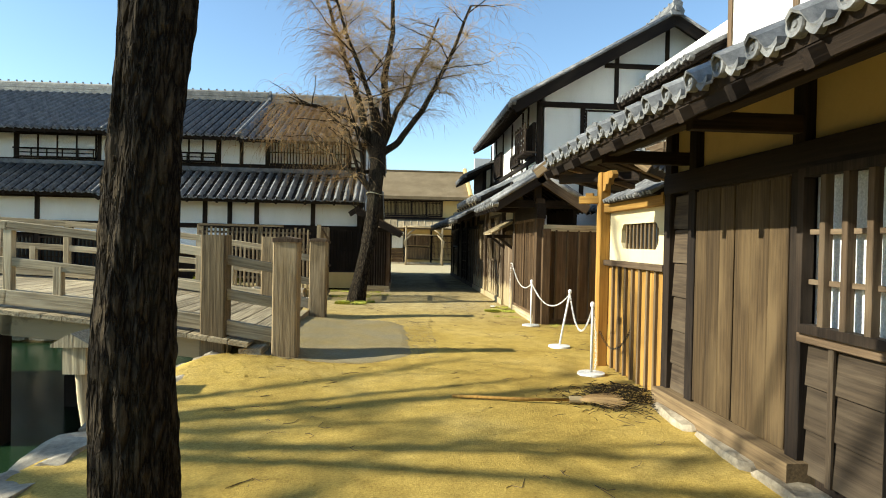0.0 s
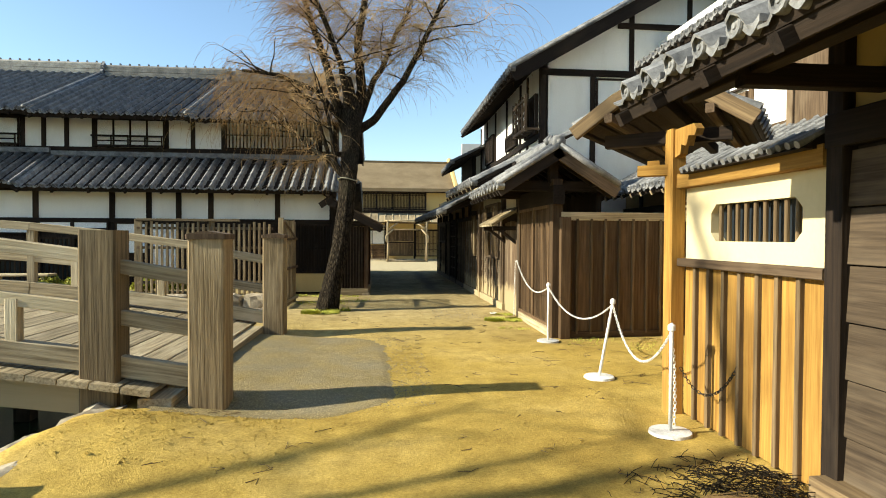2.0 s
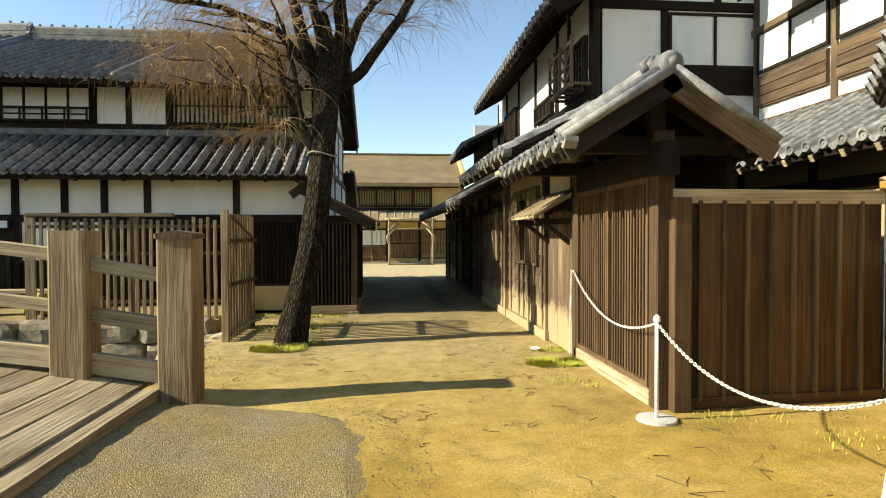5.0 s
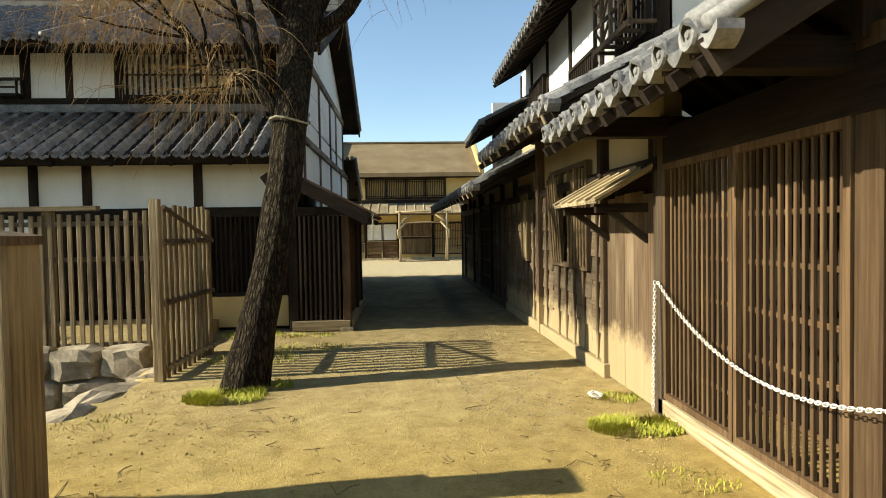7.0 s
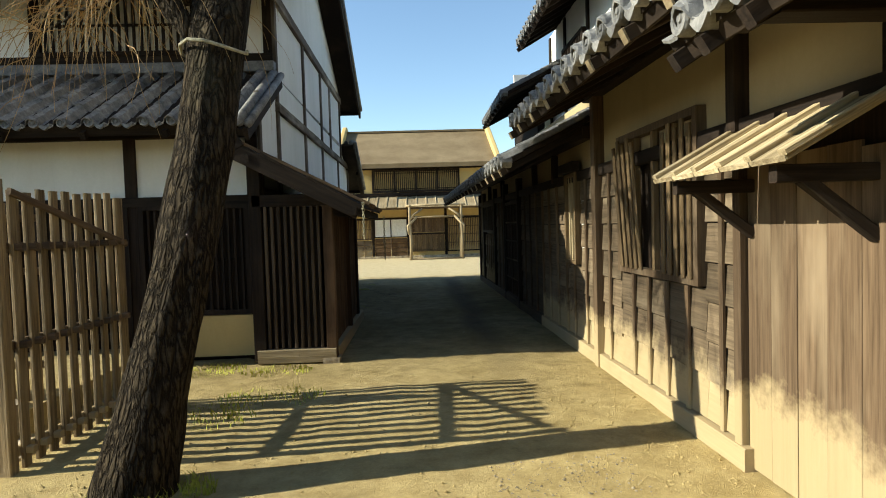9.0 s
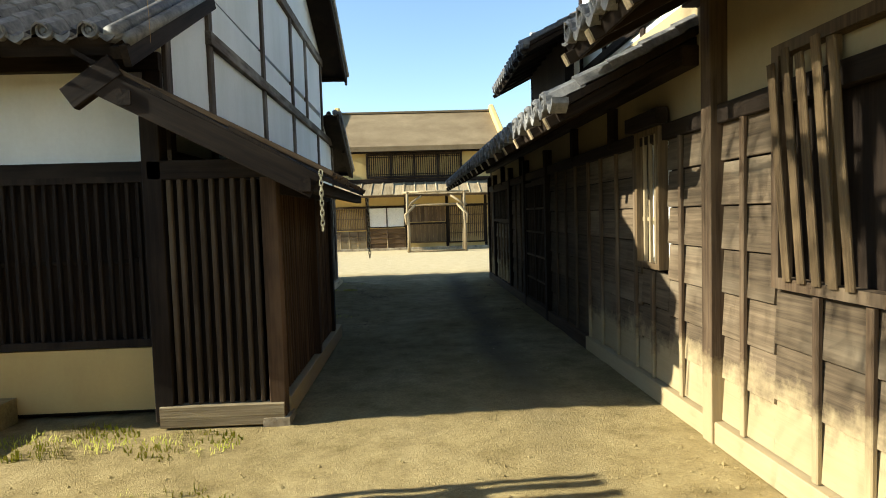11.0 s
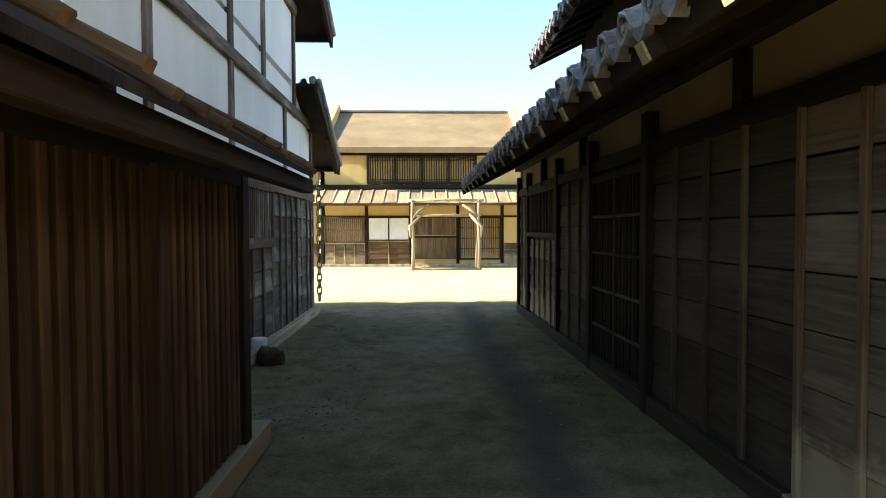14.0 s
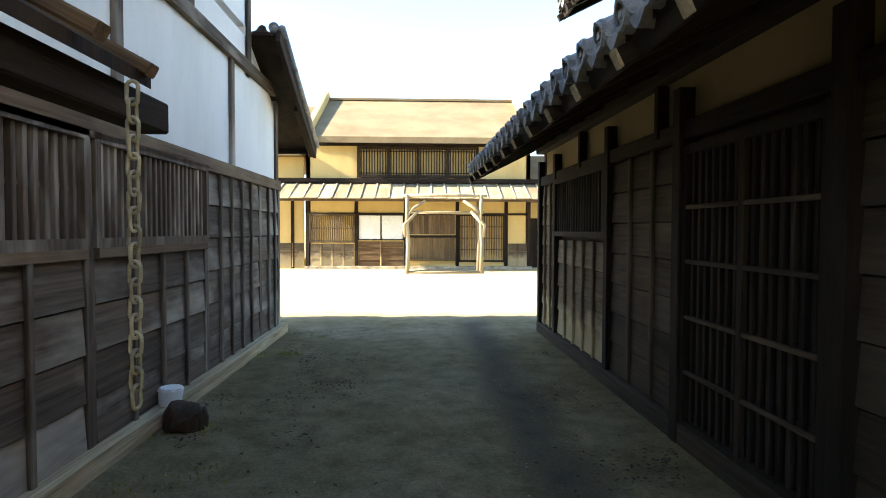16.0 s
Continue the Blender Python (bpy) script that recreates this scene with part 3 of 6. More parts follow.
def verge(parent, a, b, side, drop=0.2, mat=None):
    """A bargeboard under a gable edge from eave a to ridge b, with a row of round cover tiles on the edge."""
    a, b = Vector(a), Vector(b)
    u = (b - a).normalized()
    s = Vector(side)
    n = s.cross(u)
    if n.z < 0:
        n = -n
    piece("bargeboard", a - n * (drop / 2 + 0.02) - u * 0.05, b - n * (drop / 2 + 0.02), 0.05, drop, mat or W_DARK, parent, side=s)
    t = Shape()
    t.tube([a + n * 0.04 - s * 0.07, b + n * 0.04 - s * 0.07], 0.06, 8)
    t.tube([a + n * 0.01 + s * 0.03, b + n * 0.01 + s * 0.03], 0.045, 8)
    part("verge_tiles", t, TILE, parent, smooth=True)


# ---- the house west of the lane ----
LH = thing("house", "two-storey white plaster and dark timber townhouse, grey tiled roofs", "house", pose(-5.3, 23.5, 0))
WX = -1.3


def left_house():
    # lower storey
    panel_wall(LH, (-17, 18.95), (WX, 18.95), 2.0, 3.2, P_WHITE, "front_plaster")
    panel_wall(LH, (-17, 19.0), (WX, 19.0), 0.0, 2.0, W_DARK, "front_boarding")
    part("side_plaster", Shape().prism([(18.96, 2.02), (28.3, 2.02), (28.3, 3.05), (27.0, 3.65), (20.0, 3.75), (19.9, 3.6), (18.96, 3.1)], 0, WX - 0.16, WX), P_GREY, LH)
    panel_wall(LH, (WX - 0.03, 18.96), (WX - 0.03, 28.3), 0.0, 2.02, W_DARK, "side_wall_core", normal=(1, 0, 0))
    panel_wall(LH, (-17, 28.3), (WX, 28.3), 0.0, 3.2, P_GREY, "back_wall", normal=(0, 1, 0))
    # upper storey
    panel_wall(LH, (-17, 20.0), (WX, 20.0), 3.2, 5.05, P_WHITE, "upper_front_plaster")
    panel_wall(LH, (-17, 27.0), (WX, 27.0), 3.2, 5.05, P_GREY, "upper_back_plaster", normal=(0, 1, 0))
    gable_fill(LH, [(19.995, 3.76), (27.0, 3.76), (27.0, 5.05), (23.5, 6.7), (19.995, 5.05)], 0, WX - 0.16, WX, P_GREY)
    # roofs
    u = Vector((0, 4.4, 2.1)).normalized()
    ub = Vector((0, -4.4, 2.1)).normalized()
    for x0, x1, dz in ((-17.0, -9.3, 0.12), (-9.3, -5.2, 0.05), (-5.2, -0.85, 0.0)):
        roof_slope(LH, (x0, 19.1, 4.75 + dz), (x1, 19.1, 4.75 + dz), u, 4.9, rafters=0.45, size=0.75)
        roof_slope(LH, (x0, 27.9, 4.75 + dz), (x1, 27.9, 4.75 + dz), ub, 4.9, discs=False)
        ridge(LH, (x0 + 0.05, 23.5, 6.83 + dz), (x1 - 0.1, 23.5, 6.83 + dz), mat=TILE_PALE)
        verge(LH, (x1, 19.1, 4.78 + dz), (x1, 23.5, 6.87 + dz), (1, 0, 0))
    verge(LH, (-0.85, 27.9, 4.78), (-0.85, 23.5, 6.87), (1, 0, 0))
    ul = Vector((0, 1.75, 0.98)).normalized()
    for x0, x1, dz in ((-17.0, -9.1, 0.08), (-9.1, -1.22, 0.0)):
        roof_slope(LH, (x0, 18.2, 2.78 + dz), (x1, 18.2, 2.78 + dz), ul, 2.0, rafters=0.9, pitch=0.29, size=0.75)
        verge(LH, (x1, 18.2, 2.75 + dz), (x1, 19.95, 3.72 + dz), (1, 0, 0), 0.14)
        piece("top_course", (x0, 19.93, 3.84 + dz), (x1 - 0.05, 19.93, 3.84 + dz), 0.14, 0.16, TILE, LH, side=(0, 0, 1))
    roof_slope(LH, (-9.0, 29.3, 2.72), (-0.95, 29.3, 2.72), (0, -2.3, 1.05), 2.5, discs=False, rafters=0.9)
    verge(LH, (-0.95, 29.3, 2.74), (-0.95, 27.0, 3.79), (1, 0, 0), 0.16)
    # front timbers
    posts(LH, [(x, 18.95) for x in (-13.5, -11.2, -9.0, -7.1, -6.17, -5.41, -4.58, -2.83, -1.37)], 0.0, 2.75, 0.14)
    beam_on(LH, (-17, 18.95), (WX, 18.95), 1.97, 0.12)
    beam_on(LH, (-17, 18.95), (WX, 18.95), 2.8, 0.14)
    posts(LH, [(x, 20.0) for x in (-13.3, -12.5, -9.9, -9.35, -8.75, -8.02, -6.08, -5.36, -4.52, -1.8, -1.37)], 3.75, 4.95, 0.12)
    beam_on(LH, (-17, 20.0), (WX, 20.0), 3.98, 0.12)
    beam_on(LH, (-17, 20.0), (WX, 20.0), 4.92, 0.16)
    # side timbers
    posts(LH, [(WX, y) for y in (19.02, 20.05, 22.1, 23.95, 26.3, 28.2)], 2.05, 3.3, 0.11, out=(1, 0, 0), mat=W_LAPL)
    posts(LH, [(WX, y) for y in (20.05, 22.1, 23.95, 25.2, 26.93)], 3.3, 4.9, 0.11, out=(1, 0, 0), mat=W_LAPL)
    beam_on(LH, (WX, 18.9), (WX, 28.3), 2.05, 0.13, out=(1, 0, 0), mat=W_BOARD)
    beam_on(LH, (WX, 19.98), (WX, 28.3), 3.3, 0.13, out=(1, 0, 0), mat=W_LAPL)
    beam_on(LH, (WX, 19.98), (WX, 27.0), 4.85, 0.15, out=(1, 0, 0), mat=W_LAPL)
    # the lattice-walled lean-to on the corner
    panel_wall(LH, (WX, 18.68), (-0.42, 18.68), 0.0, 1.85, W_DARK, "lean_to_wall", 0.05)
    panel_wall(LH, (-0.48, 18.68), (-0.48, 21.4), 0.0, 1.85, W_DARK, "lean_to_wall", 0.05, normal=(1, 0, 0))
    panel_wall(LH, (WX, 21.4), (-0.45, 21.4), 0.0, 1.9, W_DARK, "lean_to_wall", 0.05, normal=(0, 1, 0))
    up = Vector((-1.45, 0, 0.78)).normalized()
    for i in range(3):
        a = Vector((0.0 - 0.5 * i, 0, 1.81 + 0.265 * i))
        s = Shape()
        s.add([a + Vector((0, 18.22, 0.0)), a + Vector((0, 21.55, 0.0)), a + up * 0.66 + Vector((0, 21.55, 0.03)), a + up * 0.66 + Vector((0, 18.22, 0.03)),
               a + Vector((0, 18.22, 0.035)), a + Vector((0, 21.55, 0.035)), a + up * 0.66 + Vector((0, 21.55, 0.065)), a + up * 0.66 + Vector((0, 18.22, 0.065))],
              [(3, 2, 1, 0), (4, 5, 6, 7), (0, 1, 5, 4), (1, 2, 6, 5), (2, 3, 7, 6), (3, 0, 4, 7)])
        part("roof_board", s, W_DARK, LH)
    piece("bargeboard", (-0.02, 18.24, 1.76), (-1.5, 18.24, 2.53), 0.06, 0.17, W_DARK, LH, side=(0, 1, 0))


left_house()

# ---- the low house along the east side of the lane ----
RH = thing("house", "long single-storey boarded lane house with tiled eave", "house", pose(4.5, 21, 0))
FRAME = pose(2.70, 13.9, 0, 0, 0, 1.0)


def right_low_house():
    L = 14.4
    panel_wall(RH, (0.03, 0), (0.03, L), 0.0, 2.1, W_DARK, "wall_core", normal=(-1, 0, 0))
    panel_wall(RH, (0.01, 0), (0.01, L), 2.1, 3.0, P_CREAM_SHADE, "plaster_band", normal=(-1, 0, 0))
    panel_wall(RH, (0, L), (6, L), 0.0, 3.0, W_BOARD, "end_wall", normal=(0, 1, 0))
    u = Vector((1, 0, 0.5)).normalized()
    roof_slope(RH, (-0.92, 0.25, 2.66), (-0.92, 4.3, 2.66), u, 2.3, rafters=0.55, rafter_mat=W_END)
    roof_slope(RH, (-1.03, 4.3, 2.26), (-1.03, 14.5, 2.26), u, 2.6, rafters=0.6, rafter_mat=W_END)
    beam_on(RH, (0, 0), (0, L), 2.12, 0.12, out=(-1, 0, 0))


right_low_house()
FRAME = Matrix.Identity(4)

# ---- the two-storey house behind it ----
RT = thing("house", "tall white plaster house with dark timber frame and tiled gable", "house", pose(6.5, 20, 0))


def right_tall_house():
    gable_fill(RT, [(3.75, 0.0), (11.0, 0.0), (11.0, 5.9), (7.4, 8.0), (3.75, 5.85)], 1, 16.3, 16.46, P_WHITE)
    panel_wall(RT, (3.75, 16.3), (3.75, 25.0), 0.0, 5.75, P_WHITE, "side_wall", normal=(-1, 0, 0))
    u = Vector((4.5, 0, 2.6)).normalized()
    roof_slope(RT, (2.9, 15.8, 5.4), (2.9, 24.4, 5.4), u, 5.2, rafters=0.4)
    roof_slope(RT, (11.9, 15.8, 5.4), (11.9, 24.4, 5.4), Vector((-4.5, 0, 2.6)), 5.2, discs=False)
    ridge(RT, (7.4, 15.8, 7.98), (7.4, 24.4, 7.98))
    verge(RT, (2.9, 15.8, 5.43), (7.4, 15.8, 8.03), (0, -1, 0), 0.3)
    verge(RT, (11.9, 15.8, 5.43), (7.4, 15.8, 8.03), (0, -1, 0), 0.3)
    roof_slope(RT, (2.5, 24.0, 4.3), (2.5, 27.7, 4.3), Vector((2, 0, 1)), 3.4, rafters=0.45)
    panel_wall(RT, (3.3, 24.4), (3.3, 27.4), 2.5, 4.75, W_DARK, "side_wall", normal=(-1, 0, 0))
    panel_wall(RT, (3.3, 27.4), (9, 27.4), 2.5, 5.5, P_WHITE, "end_wall", normal=(0, 1, 0))


right_tall_house()


# ---- cladding helpers ----
RND = random.Random(5)


def lapped(parent, a, b, z0, z1, out, rows, battens=(), mat=None, bmat=None, bw=0.045):
    """Lying boards that lap downwards, held by upright battens at the given distances from a."""
    o = Vector(out)
    a, b = Vector((*a, 0)), Vector((*b, 0))
    e = (b - a).normalized()
    h = (z1 - z0) / rows
    for r in range(rows):
        z = z0 + h * (r + 0.5)
        tilt = 0.008 + RND.uniform(-0.002, 0.002)
        pa = a + o * (0.012 + tilt * 0.5) + Vector((0, 0, z))
        pb = b + o * (0.012 + tilt * 0.5) + Vector((0, 0, z))
        side = (Vector((0, 0, 1)) * h + o * -0.02).normalized()
        piece("board", pa, pb, h - 0.009, 0.016, mat or W_LAP, parent, side=side, bev=0.003)
    for d in battens:
        p = a + e * d + o * 0.042 + e * RND.uniform(-0.006, 0.006)
        piece("batten", p + Vector((0, 0, z0)), p + Vector((0, 0, z1)), bw, 0.03, bmat or W_BOARD, parent, side=e)


def upright_boards(parent, a, b, z0, z1, out, width=0.25, mat=None, battens=None, ragged=0.0):
    o = Vector(out)
    a, b = Vector((*a, 0)), Vector((*b, 0))
    L = (b - a).length
    e = (b - a).normalized()
    n = max(1, round(L / width))
    for i in range(n):
        p = a + e * (L * (i + 0.5) / n) + o * (0.012 + RND.uniform(0, 0.006))
        piece("board", p + Vector((0, 0, z0)), p + Vector((0, 0, z1 + RND.uniform(-ragged, ragged))), L / n - 0.005, 0.022, mat or W_BOARD, parent, side=e, bev=0.003)
        if battens and i:
            q = a + e * (L * i / n) + o * 0.04
            piece("batten", q + Vector((0, 0, z0)), q + Vector((0, 0, z1)), 0.04, 0.045, battens, parent, side=e)


def shoji(parent, a, b, z0, z1, out, panels=2, mid=True, name="window", mat=None):
    """Paper screens in a thin dark frame."""
    o = Vector(out)
    a, b = Vector((*a, 0)), Vector((*b, 0))
    e = (b - a).normalized()
    L = (b - a).length
    f = Shape()
    z = Vector((0, 0, 1))
    pts = []
    for dep in (0.025, -0.01):
        for g in (-0.025, 0.02):
            pts += [a + e * g + o * dep + z * (z0 + g), b - e * g + o * dep + z * (z0 + g), b - e * g + o * dep + z * (z1 - g), a + e * g + o * dep + z * (z1 - g)]
    q = []
    for i in range(4):
        j = (i + 1) % 4
        q += [(i, j, 4 + j, 4 + i), (8 + i, 12 + i, 12 + j, 8 + j), (i, 8 + i, 8 + j, j), (4 + i, 4 + j, 12 + j, 12 + i)]
    f.add(pts, q)
    root = part(name, f, W_DARK, parent)
    for i in range(1, panels):
        p = a + e * (L * i / panels) + o * 0.012
        piece("mullion", p + z * z0, p + z * z1, 0.05, 0.03, W_DARK, root, side=e)
    for i in range(panels):
        p, q = a + e * (L * i / panels) - o * 0.002, a + e * (L * (i + 1) / panels) - o * 0.002
        s = Shape()
        s.add([p + z * z0, q + z * z0, q + z * z1, p + z * z1, p - o * 0.01 + z * z0, q - o * 0.01 + z * z0, q - o * 0.01 + z * z1, p - o * 0.01 + z * z1],
              [(0, 1, 2, 3), (7, 6, 5, 4), (0, 4, 5, 1), (1, 5, 6, 2), (2, 6, 7, 3), (3, 7, 4, 0)])
        part("pane", s, mat or PAPER, root)
    return root


def railing(parent, a, b, z, out, h=0.3):
    """A low balcony rail on brackets."""
    o = Vector(out)
    a, b = Vector((*a, z)) + o * 0.16, Vector((*b, z)) + o * 0.16
    s = Shape()
    e = (b - a).normalized()
    root = piece("railing", a + Vector((0, 0, h)) - e * 0.08, b + Vector((0, 0, h)) + e * 0.08, 0.05, 0.05, W_DARK, parent, side=o)
    piece("rail", a + Vector((0, 0, h * 0.55)), b + Vector((0, 0, h * 0.55)), 0.03, 0.035, W_DARK, root, side=o)
    piece("rail", a + Vector((0, 0, 0.03)), b + Vector((0, 0, 0.03)), 0.06, 0.05, W_DARK, root, side=o)
    n = max(2, round((b - a).length / 0.45))
    for i in range(n + 1):
        p = a + (b - a) * (i / n)
        piece("baluster", p + Vector((0, 0, 0.05)), p + Vector((0, 0, h - 0.02)), 0.035, 0.035, W_DARK, root)
    for p in (a, b):
        piece("bracket", p + Vector((0, 0, 0.03)), p - o * 0.16 + Vector((0, 0, 0.03)), 0.05, 0.06, W_DARK, root)


def rock(name, centre, size, parent, seed, mat=None):
    """A roughly squared stone."""
    r = random.Random(seed)
    bm = bmesh.new()
    bmesh.ops.create_cube(bm, size=1.0)
    bmesh.ops.subdivide_edges(bm, edges=bm.edges[:], cuts=2, use_grid_fill=True)
    for v in bm.verts:
        c = v.co.copy()
        n = Vector((noise.noise(c * 2.2 + Vector((seed, 0, 0))), noise.noise(c * 2.2 + Vector((0, seed, 0))), noise.noise(c * 2.2 + Vector((0, 0, seed)))))
        k = 1 - 0.10 * (sorted(abs(q) for q in c)[1] > 0.4) - 0.08 * (min(abs(q) for q in c) > 0.4)
        v.co = Vector((c.x * size[0], c.y * size[1], c.z * size[2])) * k + n * min(size) * 0.16
    me = bpy.data.meshes.new(name)
    bm.to_mesh(me)
    bm.free()
    me.materials.append(mat or STONE)
    m = pose(*centre, r.uniform(-2, 2), r.uniform(-2, 2), r.uniform(-4, 4))
    if parent is None:
        ob = new(name, me)
        ob.matrix_basis = m
        return ob
    return under(new(name, me), parent, m)


# ---- west house: windows, screens and boards ----
OUT_S, OUT_E, OUT_W = (0, -1, 0), (1, 0, 0), (-1, 0, 0)


def left_details():
    lattice(LH, (-2.72, 18.95), (-1.45, 18.95), 0.6, 1.9, OUT_S, gap=0.08, w=0.03, backing=GLASSY)
    part("sill_wall", Shape().box(-2.75, -1.42, 18.9, 18.97, 0.06, 0.56), P_OCHRE, LH)
    lattice(LH, (-4.5, 18.95), (-2.9, 18.95), 0.35, 1.9, OUT_S, gap=0.11, backing=GLASSY)
    shoji(LH, (-6.1, 18.93), (-5.3, 18.93), 0.5, 1.9, OUT_S, 2)
    lattice(LH, (-5.25, 18.95), (-4.65, 18.95), 0.4, 1.9, OUT_S, gap=0.1, backing=GLASSY)
    shoji(LH, (-7.0, 18.93), (-6.25, 18.93), 1.1, 1.9, OUT_S, 1)
    for x0, x1 in ((-8.9, -8.1), (-8.05, -7.2), (-11.1, -10.2), (-10.1, -9.15), (-13.4, -12.4), (-12.3, -11.3)):
        shoji(LH, (x0, 18.9), (x1, 18.9), 1.62 if x0 < -9 else 1.75, 1.95, OUT_S, 1)
        lattice(LH, (x0, 18.93), (x1, 18.93), 0.3, 1.5, OUT_S, gap=0.12, backing=GLASSY)
    shoji(LH, (-7.95, 19.97), (-6.15, 19.97), 4.08, 4.82, OUT_S, 4)
    railing(LH, (-7.95, 19.97), (-6.15, 19.97), 4.04, OUT_S)
    shoji(LH, (-12.4, 19.97), (-10.0, 19.97), 4.08, 4.82, OUT_S, 4)
    railing(LH, (-12.4, 19.97), (-10.0, 19.97), 4.04, OUT_S)
    lattice(LH, (-4.45, 19.97), (-1.88, 19.97), 4.06, 4.85, OUT_S, gap=0.1, backing=GLASSY)
    # lane side
    piece("sill", (WX + 0.05, 21.8, 0.06), (WX + 0.05, 28.35, 0.06), 0.16, 0.14, W_GREY, LH)
    for y0, y1 in ((21.48, 23.5), (23.62, 25.45)):
        lattice(LH, (WX, y0), (WX, y1), 1.36, 2.0, OUT_E, gap=0.085, w=0.035, mat=W_LAPL, fmat=W_LAPL, backing=GLASSY, rails=(0.5,))
        lapped(LH, (WX, y0), (WX, y1), 0.12, 1.27, OUT_E, 4, [(y1 - y0) * q for q in (0.25, 0.5, 0.75)], mat=W_LAPL, bmat=W_LAPL)
        beam_on(LH, (WX, y0), (WX, y1), 1.3, 0.07, out=OUT_E, mat=W_BOARD)
    lapped(LH, (WX, 25.5), (WX, 27.3), 0.12, 1.98, OUT_E, 6, (0.35, 0.7, 1.05, 1.4), mat=W_LAPL, bmat=W_LAPL)
    lapped(LH, (WX, 27.35), (WX, 28.3), 0.12, 1.98, OUT_E, 6, (0.32, 0.64), mat=W_LAPL, bmat=W_LAPL)
    posts(LH, [(WX, y) for y in (21.42, 23.56, 25.48, 27.32, 28.27)], 0.1, 2.0, 0.1, out=OUT_E, mat=W_LAPL)
    # lean-to screens
    piece("corner_post", (-0.43, 18.65, 0.05), (-0.43, 18.65, 1.86), 0.12, 0.12, W_RED, LH)
    piece("corner_post", (-1.27, 18.66, 0.05), (-1.27, 18.66, 2.5), 0.14, 0.14, W_DARK, LH)
    piece("corner_post", (-0.44, 21.38, 0.05), (-0.44, 21.38, 1.86), 0.12, 0.12, W_DARK, LH)
    piece("head_beam", (-1.3, 18.65, 1.93), (-0.38, 18.65, 1.93), 0.12, 0.14, W_DARK, LH)
    piece("head_beam", (-0.44, 18.6, 1.8), (-0.44, 21.45, 1.8), 0.1, 0.12, W_DARK, LH)
    piece("sill", (-1.3, 18.63, 0.09), (-0.38, 18.63, 0.09), 0.13, 0.16, W_GREY, LH)
    piece("sill", (-0.42, 18.7, 0.09), (-0.42, 21.8, 0.09), 0.13, 0.16, W_BOARD, LH)
    part("base_stone", Shape().box(-0.54, -0.34, 18.56, 18.76, -0.05, 0.06), STONE, LH)
    for i in range(9):
        x = -1.16 + 0.077 * i
        piece("bar", (x, 18.63, 0.18), (x, 18.63, 1.86), 0.034, 0.05, W_LAPN, LH, side=(1, 0, 0))
    for i in range(29):
        y = 18.8 + 0.09 * i
        piece("bar", (-0.44, y, 0.18), (-0.44, y, 1.74), 0.05, 0.05, W_RED, LH, side=(0, 1, 0))
    piece("mid_post", (-0.42, 20.2, 0.1), (-0.42, 20.2, 1.75), 0.12, 0.1, W_RED, LH)
    piece("bracket", (-1.3, 18.24, 2.6), (-1.62, 18.24, 2.38), 0.07, 0.16, W_DARK, LH, side=(0, 1, 0))
    piece("purlin", (-0.08, 18.16, 1.77), (-0.08, 21.75, 1.77), 0.08, 0.09, W_DARK, LH)
    piece("purlin", (-1.25, 18.2, 2.38), (-1.25, 21.5, 2.38), 0.09, 0.1, W_DARK, LH)
    for i in range(13):
        y = 18.27 + 0.268 * i + RND.uniform(-0.04, 0.04)
        piece("roof_batten", (0.05 + RND.uniform(-0.03, 0.05), y, 1.845), (-1.4, y, 2.62), 0.05, 0.035, W_BOARD, LH, side=(0, 1, 0))


left_details()

# ---- lane house front ----
FRAME = pose(2.70, 13.9, 0, 0, 0, 1.0)


